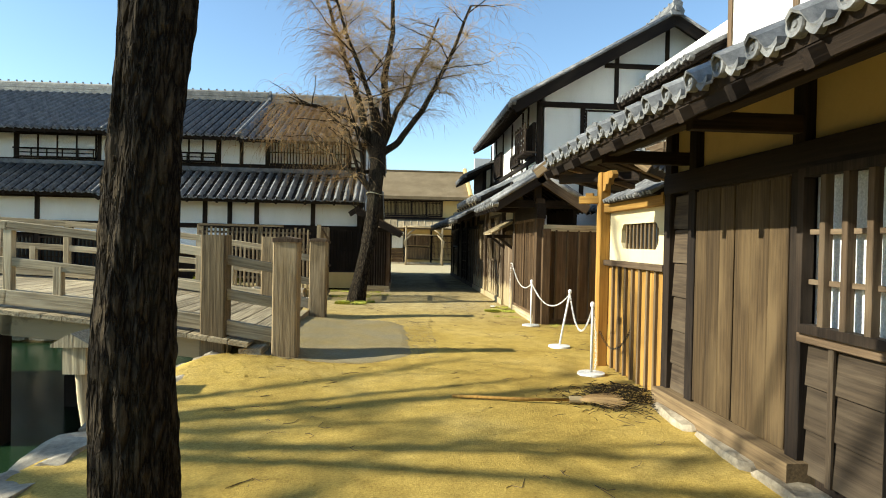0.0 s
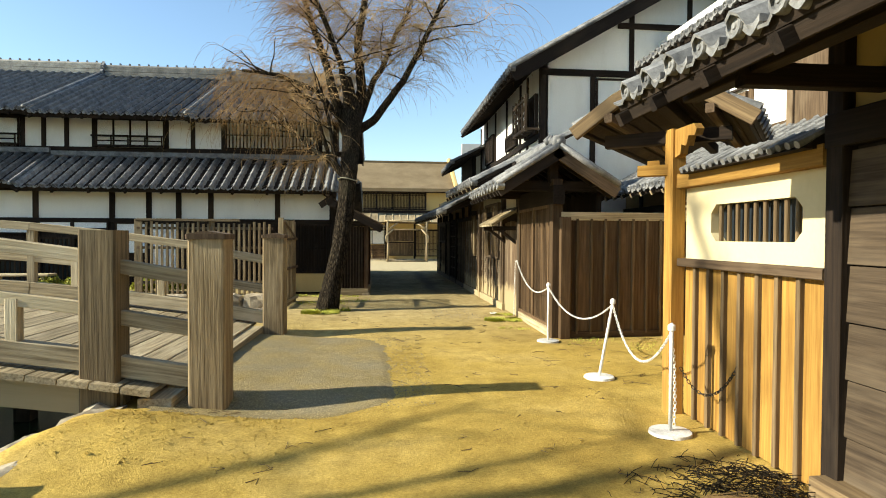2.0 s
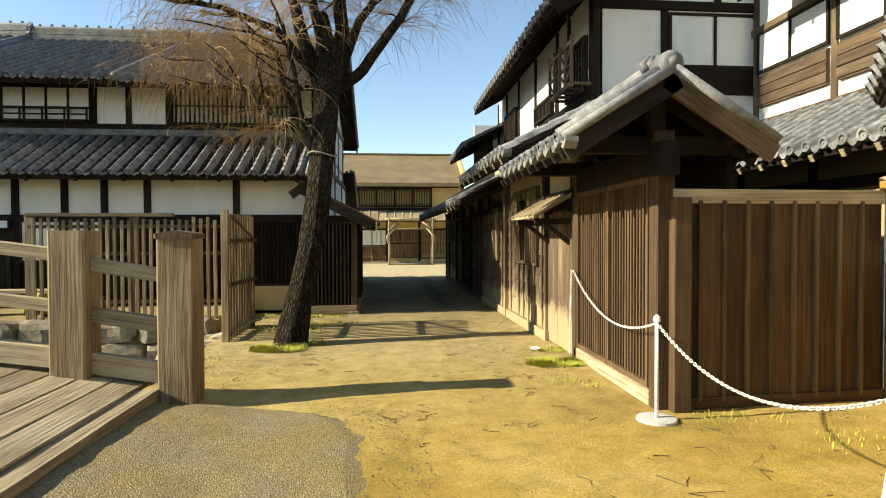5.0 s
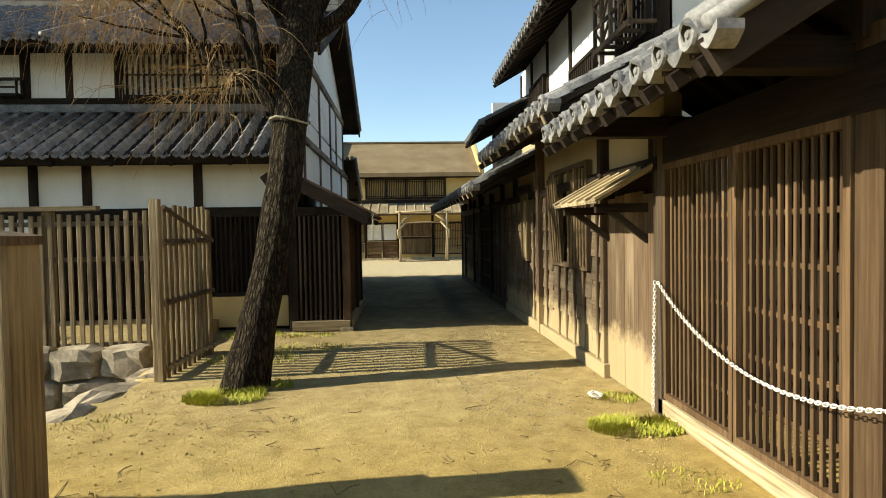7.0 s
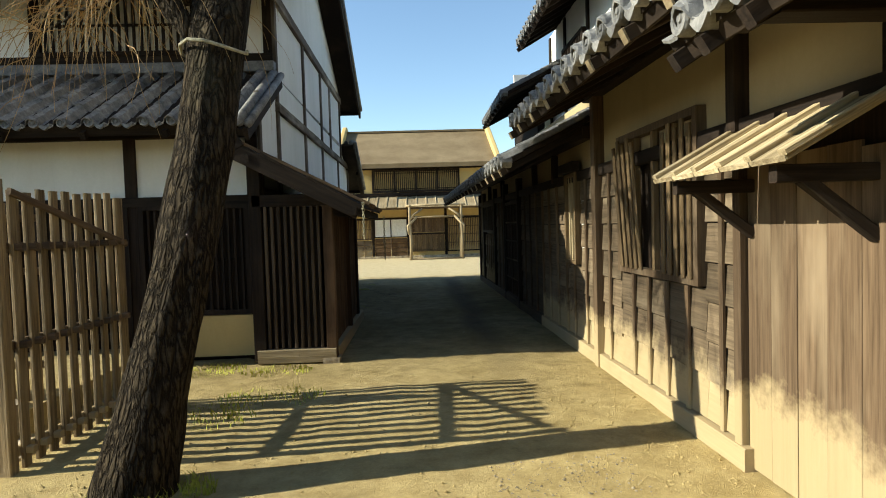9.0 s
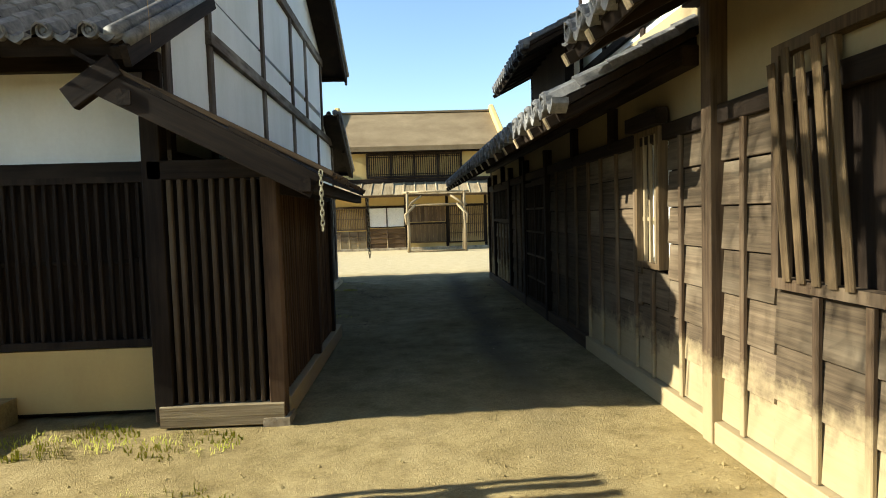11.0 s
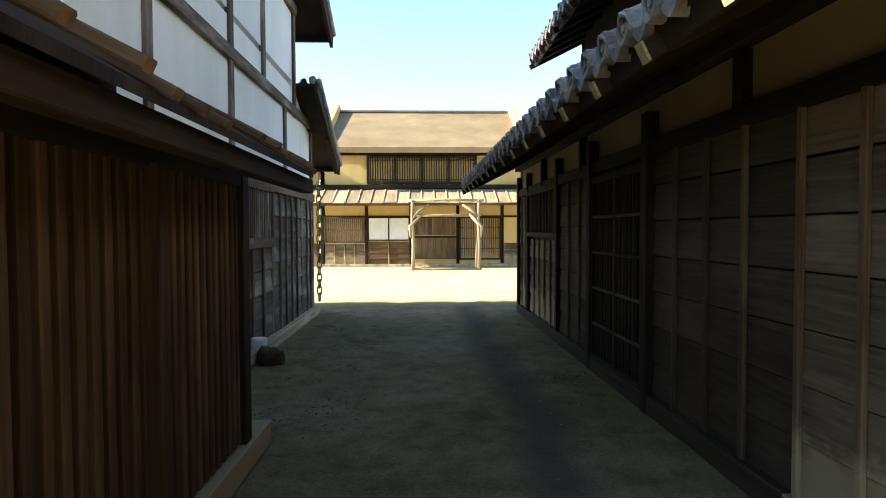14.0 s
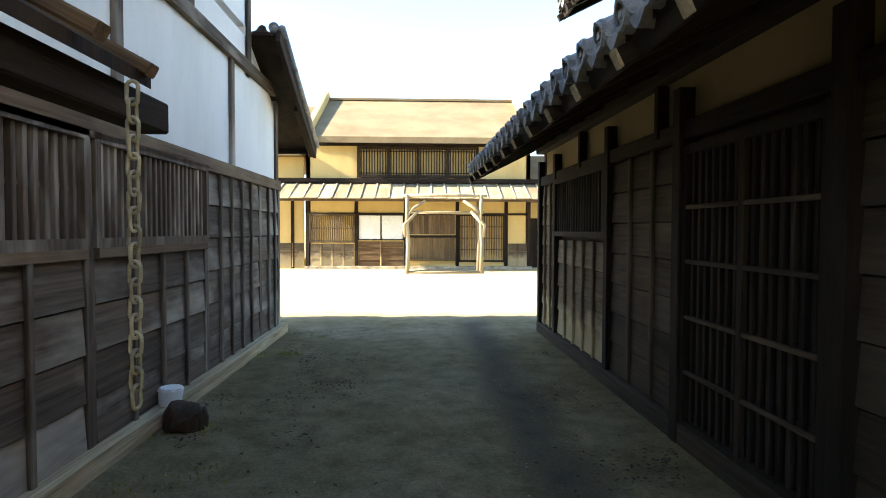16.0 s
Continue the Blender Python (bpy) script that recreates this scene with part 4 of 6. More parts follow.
def right_low_details():
    piece("sill", (-0.02, 1.2, 0.07), (-0.02, 6.7, 0.07), 0.13, 0.15, W_LAP, RH)
    # darker sill colour stands in for shade further up the lane
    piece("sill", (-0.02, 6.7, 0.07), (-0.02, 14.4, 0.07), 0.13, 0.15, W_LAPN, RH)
    upright_boards(RH, (0, 0.1), (0, 1.25), 0.02, 1.9, OUT_W, 0.22, W_BOARD, ragged=0.02)
    lapped(RH, (0, 1.3), (0, 1.75), 0.15, 2.1, OUT_W, 7, (0.22,))
    lapped(RH, (0, 1.75), (0, 3.4), 0.15, 1.08, OUT_W, 3, (0.25, 0.6, 0.95, 1.3))
    lapped(RH, (0, 3.4), (0, 3.95), 0.15, 2.1, OUT_W, 7, (0.28,))
    piece("post", (-0.03, 1.32, 2.1), (-0.03, 1.32, 2.95), 0.12, 0.1, W_DARK, RH)
    piece("post", (-0.02, 1.3, 0), (-0.02, 1.3, 2.1), 0.1, 0.08, W_BOARD, RH)
    piece("post", (-0.03, 4.0, 0), (-0.03, 4.0, 2.9), 0.15, 0.12, W_BOARD, RH)
    # window with upright bars, half of them boarded
    w = lattice(RH, (-0.01, 1.82), (-0.01, 3.34), 1.12, 2.34, OUT_W, bars=4, w=0.05, d=0.05, mat=W_SLAT, fmat=W_BOARD, backing=GLASSY, rails=(), label="weathered barred window with slatted shutters")
    for y0 in (1.88, 2.78):
        for i in range(5):
            piece("shutter_slat", (-0.08, y0 + 0.11 * i, 1.14), (-0.08 - 0.05 * (y0 > 2.5), y0 + 0.11 * i + 0.06 * (y0 > 2.5), 2.26 + 0.05 * (i % 2)), 0.055, 0.02, W_SLAT, w, side=(0, 1, 0))
    # plank canopy over the side door
    for i in range(5):
        y = 0.2 + 0.26 * i
        piece("canopy_board", (-0.56, y, 1.81), (0.0, y, 2.12), 0.25, 0.025, W_GREY, RH, side=(0, 1, 0))
    for i in range(6):
        y = 0.08 + 0.25 * i
        piece("canopy_batten", (-0.57, y, 1.835), (0.0, y, 2.145), 0.05, 0.03, W_GREY, RH, side=(0, 1, 0))
    for y in (0.25, 1.2):
        piece("canopy_bracket", (0, y, 1.76), (-0.5, y, 1.76), 0.06, 0.08, W_DARK, RH, side=(0, 1, 0))
        piece("canopy_strut", (-0.02, y, 1.47), (-0.37, y, 1.74), 0.05, 0.06, W_DARK, RH, side=(0, 1, 0))
    # long boarded stretch; from 6.69 its shade is put into darker boards
    lapped(RH, (0, 4.08), (0, 4.72), 0.15, 2.1, OUT_W, 7, (0.4,))
    lapped(RH, (0, 4.72), (0, 5.24), 0.15, 1.03, OUT_W, 3, (0.26,))
    lapped(RH, (0, 5.24), (0, 6.69), 0.15, 2.1, OUT_W, 7, (0.1, 0.55, 1.0, 1.42))
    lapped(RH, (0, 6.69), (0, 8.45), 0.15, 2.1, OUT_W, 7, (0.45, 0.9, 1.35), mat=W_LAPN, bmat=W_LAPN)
    w2 = lattice(RH, (-0.03, 4.77), (-0.03, 5.2), 1.08, 2.15, OUT_W, bars=4, w=0.026, d=0.03, mat=W_END, fmat=W_SLAT, backing=PAPER, rails=(0.35,), frame=0.045, label="small barred window backed with white paper")
    piece("window_head", (-0.09, 4.68, 2.24), (-0.09, 5.3, 2.24), 0.1, 0.12, W_DARK, w2)
    piece("post", (-0.03, 8.5, 0), (-0.03, 8.5, 2.4), 0.13, 0.11, W_DARK, RH)
    d = lattice(RH, (-0.01, 8.6), (-0.01, 9.95), 0.15, 1.98, OUT_W, gap=0.085, w=0.03, rails=(0.2, 0.4, 0.6, 0.8), name="door", backing=GLASSY, mat=W_DARK, fmat=W_DARK, label="dark lattice sliding door")
    for z in (0.5, 0.87, 1.24, 1.6):
        piece("cross_rail", (-0.055, 8.63, z), (-0.055, 9.92, z), 0.03, 0.025, W_LAPN, d, side=(0, 0, 1))
    piece("stile", (-0.05, 9.27, 0.15), (-0.05, 9.27, 1.98), 0.06, 0.04, W_DARK, d, side=(0, 1, 0))
    piece("post", (-0.03, 10.02, 0), (-0.03, 10.02, 2.4), 0.13, 0.11, W_DARK, RH)
    # the same darker boards, shade in their colour
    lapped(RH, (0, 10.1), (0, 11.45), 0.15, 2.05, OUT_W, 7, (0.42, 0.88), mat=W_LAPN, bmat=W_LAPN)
    piece("post", (-0.03, 11.5, 0), (-0.03, 11.5, 2.4), 0.1, 0.1, W_DARK, RH)
    lattice(RH, (-0.02, 11.58), (-0.02, 13.45), 1.4, 2.05, OUT_W, gap=0.1, backing=GLASSY, rails=())
    lapped(RH, (0, 11.58), (0, 13.45), 0.15, 1.33, OUT_W, 4, (0.37, 0.74, 1.11, 1.48))
    lapped(RH, (0, 13.5), (0, 14.4), 0.15, 2.05, OUT_W, 7, (0.3, 0.6))
    piece("post", (-0.03, 13.48, 0), (-0.03, 13.48, 2.4), 0.1, 0.1, W_DARK, RH)
    piece("post", (-0.03, 14.36, 0), (-0.03, 14.36, 2.4), 0.1, 0.1, W_DARK, RH)
    for y in (5.9, 7.2, 10.4, 12.4):
        piece("stud", (-0.03, y, 2.12), (-0.03, y, 2.5), 0.09, 0.07, W_DARK, RH)
    piece("wall_plate", (-0.05, 0, 2.98), (-0.05, 4.3, 2.98), 0.12, 0.16, W_DARK, RH)
    piece("wall_plate", (-0.05, 4.3, 2.58), (-0.05, 14.4, 2.58), 0.12, 0.14, W_DARK, RH)


right_low_details()
FRAME = Matrix.Identity(4)


# ---- tall house: timbers and windows; its wing ----
def right_tall_details():
    posts(RT, [(3.8, 16.3), (5.0, 16.3), (6.78, 16.3)], 2.5, 5.5, 0.13)
    beam_on(RT, (3.75, 16.3), (9, 16.3), 5.5, 0.15)
    beam_on(RT, (5.0, 16.3), (6.75, 16.3), 4.06, 0.12)
    posts(RT, [(5.95, 16.3)], 5.5, 7.1, 0.12)
    posts(RT, [(7.4, 16.3)], 5.5, 7.9, 0.12)
    beam_on(RT, (5.6, 16.3), (9, 16.3), 6.65, 0.13)
    shoji(RT, (5.1, 16.28), (6.7, 16.28), 4.48, 5.36, OUT_S, 2, mat=P_GREY)
    part("sill_panel", Shape().box(5.06, 6.74, 16.26, 16.3, 4.12, 4.45), W_DARK, RT)
    # side windows
    posts(RT, [(3.75, y) for y in (16.36, 17.6, 18.4, 20.2, 22.0, 23.6, 24.9)], 3.0, 5.7, 0.13, out=OUT_W)
    beam_on(RT, (3.75, 16.3), (3.75, 25), 4.0, 0.13, out=OUT_W)
    lattice(RT, (3.7, 16.5), (3.7, 17.55), 4.1, 5.0, OUT_W, gap=0.15, rails=(0.5,), backing=GLASSY)
    guard = piece("window_guard", (3.38, 16.3, 4.86), (3.38, 17.7, 4.86), 0.06, 0.07, W_BOARD, RT, side=(1, 0, 0))
    piece("guard_rail", (3.38, 16.3, 4.16), (3.38, 17.7, 4.16), 0.06, 0.08, W_BOARD, guard, side=(1, 0, 0))
    piece("guard_rail", (3.38, 16.35, 4.5), (3.38, 17.65, 4.5), 0.04, 0.05, W_BOARD, guard, side=(1, 0, 0))
    for k, y in enumerate((16.33, 16.68, 17.02, 17.36, 17.67)):
        piece("guard_post", (3.38, y, 4.1), (3.38, y, 4.98), 0.05, 0.06, W_BOARD, guard, side=(1, 0, 0))
        piece("guard_arm", (3.38, y, 4.16), (3.72, y, 4.16), 0.05, 0.05, W_BOARD, guard, side=(0, 1, 0))
    for k in range(4):
        y = 16.36 + 0.34 * k
        for z0, z1 in ((4.22, 4.46), (4.54, 4.82)):
            piece("guard_brace", (3.38, y, z0 if k % 2 else z1), (3.38, y + 0.3, z1 if k % 2 else z0), 0.03, 0.035, W_BOARD, guard, side=(1, 0, 0))
    lattice(RT, (3.7, 18.6), (3.7, 20.0), 4.15, 4.5, OUT_W, gap=0.12, rails=(0.5,), backing=GLASSY)
    lattice(RT, (3.7, 22.1), (3.7, 23.5), 4.15, 5.0, OUT_W, gap=0.12, rails=(0.5,), backing=GLASSY)
    # wing
    panel_wall(RT, (6.62, 6.0), (6.62, 16.3), 0.0, 6.3, P_WHITE, "wing_wall", normal=OUT_W)
    posts(RT, [(6.62, y) for y in (7.5, 9.4, 11.0, 12.6, 14.4, 16.2)], 3.4, 6.0, 0.12, out=OUT_W, mat=W_BOARD)
    for z in (3.46, 5.05, 5.75):
        beam_on(RT, (6.62, 6), (6.62, 16.3), z, 0.12, out=OUT_W, mat=W_BOARD)
    for y0, y1 in ((12.7, 14.3), (14.5, 16.1)):
        pnl = part("sill_panel", Shape().box(6.57, 6.62, y0, y1, 3.74, 4.26), W_BOARD, RT)
        for k in range(3):
            piece("board", (6.56, y0, 3.84 + 0.16 * k), (6.56, y1, 3.84 + 0.16 * k), 0.02, 0.14, W_BOARD, pnl, side=(1, 0, 0))
        shoji(RT, (6.58, y0), (6.58, y1), 4.34, 4.98, OUT_W, 2)
    roof_slope(RT, (5.6, 11.4, 5.35), (5.6, 15.2, 5.35), Vector((1, 0, 0.55)), 2.6, rafters=0.45)
    verge(RT, (5.6, 15.2, 5.37), (7.9, 15.2, 6.63), (0, 1, 0), 0.2)
    # the taller end of the wing
    panel_wall(RT, (6.4, 5.0), (6.4, 11.35), 5.2, 8.2, P_WHITE, "wing_wall", normal=OUT_W)
    panel_wall(RT, (6.4, 11.35), (11.0, 11.35), 3.0, 8.2, P_WHITE, "wing_wall", normal=(0, 1, 0))
    # invented brown facing, put where foliage stands, to dim the bright lower wall
    panel_wall(RT, (6.4, 5.0), (6.4, 11.35), 3.0, 5.2, W_BOARD, "wing_boarding", normal=OUT_W)
    posts(RT, [(6.4, y) for y in (5.1, 7.2, 9.3, 11.27)], 3.0, 8.2, 0.14, out=OUT_W, mat=W_BOARD)
    for z in (5.2, 6.9):
        beam_on(RT, (6.4, 5.0), (6.4, 11.3), z, 0.14, out=OUT_W, mat=W_BOARD)
    roof_slope(RT, (5.5, 4.6, 7.9), (5.5, 11.8, 7.9), Vector((1, 0, 0.5)), 3.4, rafters=0.45)
    # pent roof over the yard side
    roof_slope(RT, (5.08, 8.2, 2.54), (5.08, 16.05, 2.56), Vector((1, 0, 0.57)), 1.78, rafters=0.45, rafter_mat=W_END)
    panel_wall(RT, (5.85, 8.2), (5.85, 16.3), 0.0, 2.9, P_CREAM_SHADE, "pent_wall", normal=OUT_W)
    posts(RT, [(5.85, y) for y in (9.0, 10.6, 12.2, 13.8, 15.4)], 0.0, 2.9, 0.14, out=OUT_W)
    beam_on(RT, (5.85, 8.2), (5.85, 16.3), 2.2, 0.14, out=OUT_W)


right_tall_details()

# ---- boundary wall of the recess ----
BW = thing("wall", "ochre boarded wall with white slotted plaster panel and plank coping", "wall", pose(5.0, 10.5, 0))
upright_boards(BW, (5.0, 8.0), (5.0, 11.7), 0.02, 1.3, OUT_W, 0.28, W_OCHRE, W_SLAT)
part("wall_core", Shape().box(5.0, 5.12, 8.0, 11.74, 0.0, 1.98), P_WHITE, BW)
piece("coping", (5.04, 7.95, 2.02), (5.04, 11.78, 2.02), 0.12, 0.12, W_OCHRE, BW)
for i in range(8):
    piece("coping_board", (4.82, 8.1 + 0.47 * i, 2.08), (5.2, 8.1 + 0.47 * i, 2.2), 0.44, 0.025, W_GREY, BW, side=(0, 1, 0))
lattice(BW, (4.985, 9.0), (4.985, 11.5), 1.5, 1.8, OUT_W, gap=0.09, w=0.028, mat=W_GREY, fmat=W_GREY, rails=(), frame=0.025)

# ---- near gatehouse ----
RN = thing("house", "single-storey boarded gatehouse with round-ended eave tiles", "house", pose(4.0, 1.5, 0))


def right_near_house():
    panel_wall(RN, (2.76, -8), (2.76, 5.85), 0.0, 2.3, W_DARK, "wall_core", normal=OUT_W)
    panel_wall(RN, (2.74, -8), (2.74, 5.85), 2.3, 3.1, P_OCHRE, "plaster_band", normal=OUT_W)
    gable_fill(RN, [(2.78, 0), (7.0, 0), (7.0, 2.7), (4.6, 3.86), (2.78, 2.97)], 1, 5.7, 5.84, P_WHITE)
    gable_fill(RN, [(2.78, 0), (7.0, 0), (7.0, 2.7), (4.6, 3.86), (2.78, 2.97)], 1, -7.98, -7.84, P_WHITE)
    roof_slope(RN, (1.5, -8, 2.42), (1.5, 6.15, 2.42), Vector((1, 0, 0.5)), 3.5, rafters=0.5, size=0.72)
    roof_slope(RN, (7.7, -8, 2.47), (7.7, 6.15, 2.47), Vector((-1, 0, 0.5)), 3.4, discs=False)
    posts(RN, [(2.74, y) for y in (-6, -4, -2, 0.2, 1.9, 3.82, 5.28, 5.78)], 0.0, 2.9, 0.13, out=OUT_W, d=0.1)
    beam_on(RN, (2.74, -8), (2.74, 5.85), 2.22, 0.2, out=OUT_W, d=0.1)
    piece("wall_plate", (2.66, -8, 2.86), (2.66, 6.1, 2.86), 0.14, 0.18, W_DARK, RN)
    piece("purlin", (1.98, -8, 2.5), (1.98, 6.15, 2.5), 0.1, 0.12, W_DARK, RN)
    for y in (-4, -2, 0.2, 1.9, 3.82, 5.5):
        piece("arm", (2.75, y, 2.44), (1.9, y, 2.44), 0.09, 0.12, W_DARK, RN)
    lapped(RN, (2.74, 5.34), (2.74, 5.72), 0.1, 2.1, OUT_W, 6, mat=W_LAPN)
    # two plank doors
    for y0, y1 in ((3.92, 4.58), (4.6, 5.22)):
        dr = part("door", Shape().box(2.70, 2.735, y0, y1, 0.18, 2.12), W_DOOR, RN, "brown plank door darkened for branch shade")
        for i in range(3):
            y = y0 + (y1 - y0) * (i + 0.5) / 3
            piece("plank", (2.69, y, 0.2), (2.69, y, 2.1), (y1 - y0) / 3 - 0.004, 0.02, W_DOOR, dr, side=(0, 1, 0))
    piece("threshold", (2.66, 3.7, 0.1), (2.66, 5.8, 0.1), 0.2, 0.16, W_SLAT, RN)
    for i in range(16):
        rock("plinth_stone", (2.6, -7.6 + 0.86 * i, 0.0), (0.26, 0.84, 0.12), RN, 300 + i)
    # barred window over lapped boards
    lapped(RN, (2.74, -1.9), (2.74, 3.75), 0.1, 0.98, OUT_W, 3, [0.45 * i for i in range(1, 13)], mat=W_LAPN, bmat=W_LAPN)
    beam_on(RN, (2.72, -1.9), (2.72, 3.78), 1.02, 0.08, out=OUT_W, mat=W_BOARD)
    for y0, y1 in ((2.0, 3.72), (0.3, 1.8)):
        lattice(RN, (2.68, y0), (2.68, y1), 1.08, 2.1, OUT_W, bars=9, w=0.05, d=0.06, mat=W_BOARD, rails=(0.3, 0.62), backing=PAPER, label="barred window with paper screens behind")


right_near_house()

G1 = thing("gate", "roofed ochre timber side gate with plaster panel and slot window", "gate", pose(2.7, 7.4, 0))


def side_gate():
    part("wall_core", Shape().box(2.76, 2.86, 5.9, 7.6, 0.0, 1.36), W_OCHRE, G1)
    upright_boards(G1, (2.76, 5.9), (2.76, 7.6), 0.02, 1.34, OUT_W, 0.215, W_OCHRE, W_SLAT)
    # plaster panel round a slot with cut corners
    part("plaster_panel", Shape().box(2.74, 2.84, 5.9, 7.6, 1.4, 1.56).box(2.74, 2.84, 5.9, 7.6, 1.86, 2.03).box(2.74, 2.84, 5.9, 6.13, 1.56, 1.86).box(2.74, 2.84, 7.2, 7.6, 1.56, 1.86)
         .prism([(6.13, 1.56), (6.2, 1.56), (6.13, 1.63)], 0, 2.74, 2.84).prism([(7.2, 1.56), (7.13, 1.56), (7.2, 1.63)], 0, 2.74, 2.84)
         .prism([(6.13, 1.86), (6.2, 1.86), (6.13, 1.79)], 0, 2.74, 2.84).prism([(7.2, 1.86), (7.13, 1.86), (7.2, 1.79)], 0, 2.74, 2.84), P_CREAM, G1)
    for i in range(9):
        y = 6.22 + 0.112 * i
        piece("slot_bar", (2.78, y, 1.55), (2.78, y, 1.87), 0.03, 0.03, W_SLAT, G1)
    part("slot_back", Shape().box(2.83, 2.85, 6.1, 7.25, 1.5, 1.9), GLASSY, G1)
    piece("mid_rail", (2.72, 5.85, 1.37), (2.72, 7.61, 1.37), 0.12, 0.07, W_BOARD, G1)
    piece("top_rail", (2.72, 5.85, 2.09), (2.72, 7.61, 2.09), 0.14, 0.13, W_OCHRE, G1)
    piece("gate_post", (2.67, 7.68, -0.05), (2.67, 7.68, 2.56), 0.14, 0.14, W_OCHRE, G1, bev=0.012)
    piece("arm", (2.4, 7.86, 2.2), (2.67, 7.69, 2.2), 0.09, 0.1, W_OCHRE, G1)
    piece("arm_block", (2.47, 7.81, 2.26), (2.56, 7.76, 2.26), 0.08, 0.06, W_OCHRE, G1)
    bracket = [(7.61, 2.3), (7.52, 2.32), (7.5, 2.4), (7.42, 2.38), (7.38, 2.46), (7.28, 2.45), (7.25, 2.5), (7.3, 2.55), (7.61, 2.55)]
    part("carved_arm", Shape().prism(bracket, 0, 2.63, 2.7), W_OCHRE, G1)
    part("carved_arm", Shape().prism([(7.75, 2.36), (7.84, 2.4), (7.9, 2.5), (7.98, 2.5), (7.98, 2.55), (7.75, 2.55)], 0, 2.63, 2.7), W_OCHRE, G1)
    # little ridge of tiles over the panel
    for i in range(17):
        y = 5.94 + 0.088 * i
        lift = RND.uniform(-0.012, 0.012)
        t = Shape().tube([(2.55, y, 2.16 + lift), (2.74, y, 2.25)], [0.026, 0.03], 8).tube([(2.74, y, 2.25), (2.94, y, 2.17 - lift)], [0.03, 0.026], 8)
        part("coping_tile", t, TILE, G1)
    part("coping_bed", Shape().prism([(2.56, 2.13), (2.94, 2.13), (2.74, 2.25)], 1, 5.9, 7.4), W_DARK, G1)
    # small gable roof with a bent pale bargeboard, turned to face south-west
    global FRAME
    FRAME = pose(2.43, 7.52, 0, 0, 0, -37.8)
    for k in (-1, 1):
        roof_slope(G1, (0.74 * k, 0.0, 2.6), (0.74 * k, 3.5, 2.6), Vector((-0.74 * k, 0, 0.4)), 0.86, deck=0.05, edge=0.05, discs=False)
        piece("bargeboard", (0.76 * k, -0.03, 2.55), (0.36 * k, -0.03, 2.82), 0.05, 0.13, W_SLAT, G1, side=(0, 1, 0))
        piece("bargeboard", (0.38 * k, -0.03, 2.81), (0.16 * k, -0.03, 2.91), 0.05, 0.13, W_SLAT, G1, side=(0, 1, 0))
        piece("bargeboard", (0.18 * k, -0.03, 2.905), (0.0, -0.03, 2.94), 0.05, 0.13, W_SLAT, G1, side=(0, 1, 0))
        piece("purlin", (0.42 * k, -0.08, 2.66), (0.42 * k, 3.4, 2.66), 0.07, 0.08, W_BOARD, G1)
        for i in range(5):
            piece("soffit_batten", ((0.68 - 0.13 * i) * k, 0.02, 2.575 + 0.07 * i), ((0.68 - 0.13 * i) * k, 3.45, 2.575 + 0.07 * i), 0.03, 0.03, W_DARK, G1)
    piece("ridge_beam", (0, -0.1, 2.8), (0, 3.45, 2.8), 0.1, 0.12, W_DARK, G1)
    piece("tie_beam", (-0.55, 0.32, 2.5), (0.55, 0.32, 2.5), 0.1, 0.12, W_DARK, G1)
    piece("tie_beam", (-0.5, 2.9, 2.5), (0.6, 2.9, 2.5), 0.1, 0.12, W_DARK, G1)
    piece("gate_post", (0.62, 2.9, -0.05), (0.62, 2.9, 2.5), 0.13, 0.13, W_OCHRE, G1)
    ridge(G1, (0, -0.02, 2.98), (0, 3.5, 2.98), 0.1, 0.18, ends=False)
    FRAME = Matrix.Identity(4)


side_gate()

# ---- tiled gate with lattice doors ----
G2 = thing("gate", "tile-roofed gate with tall lattice doors and dark timber frame", "gate", pose(2.8, 12.7, 0))


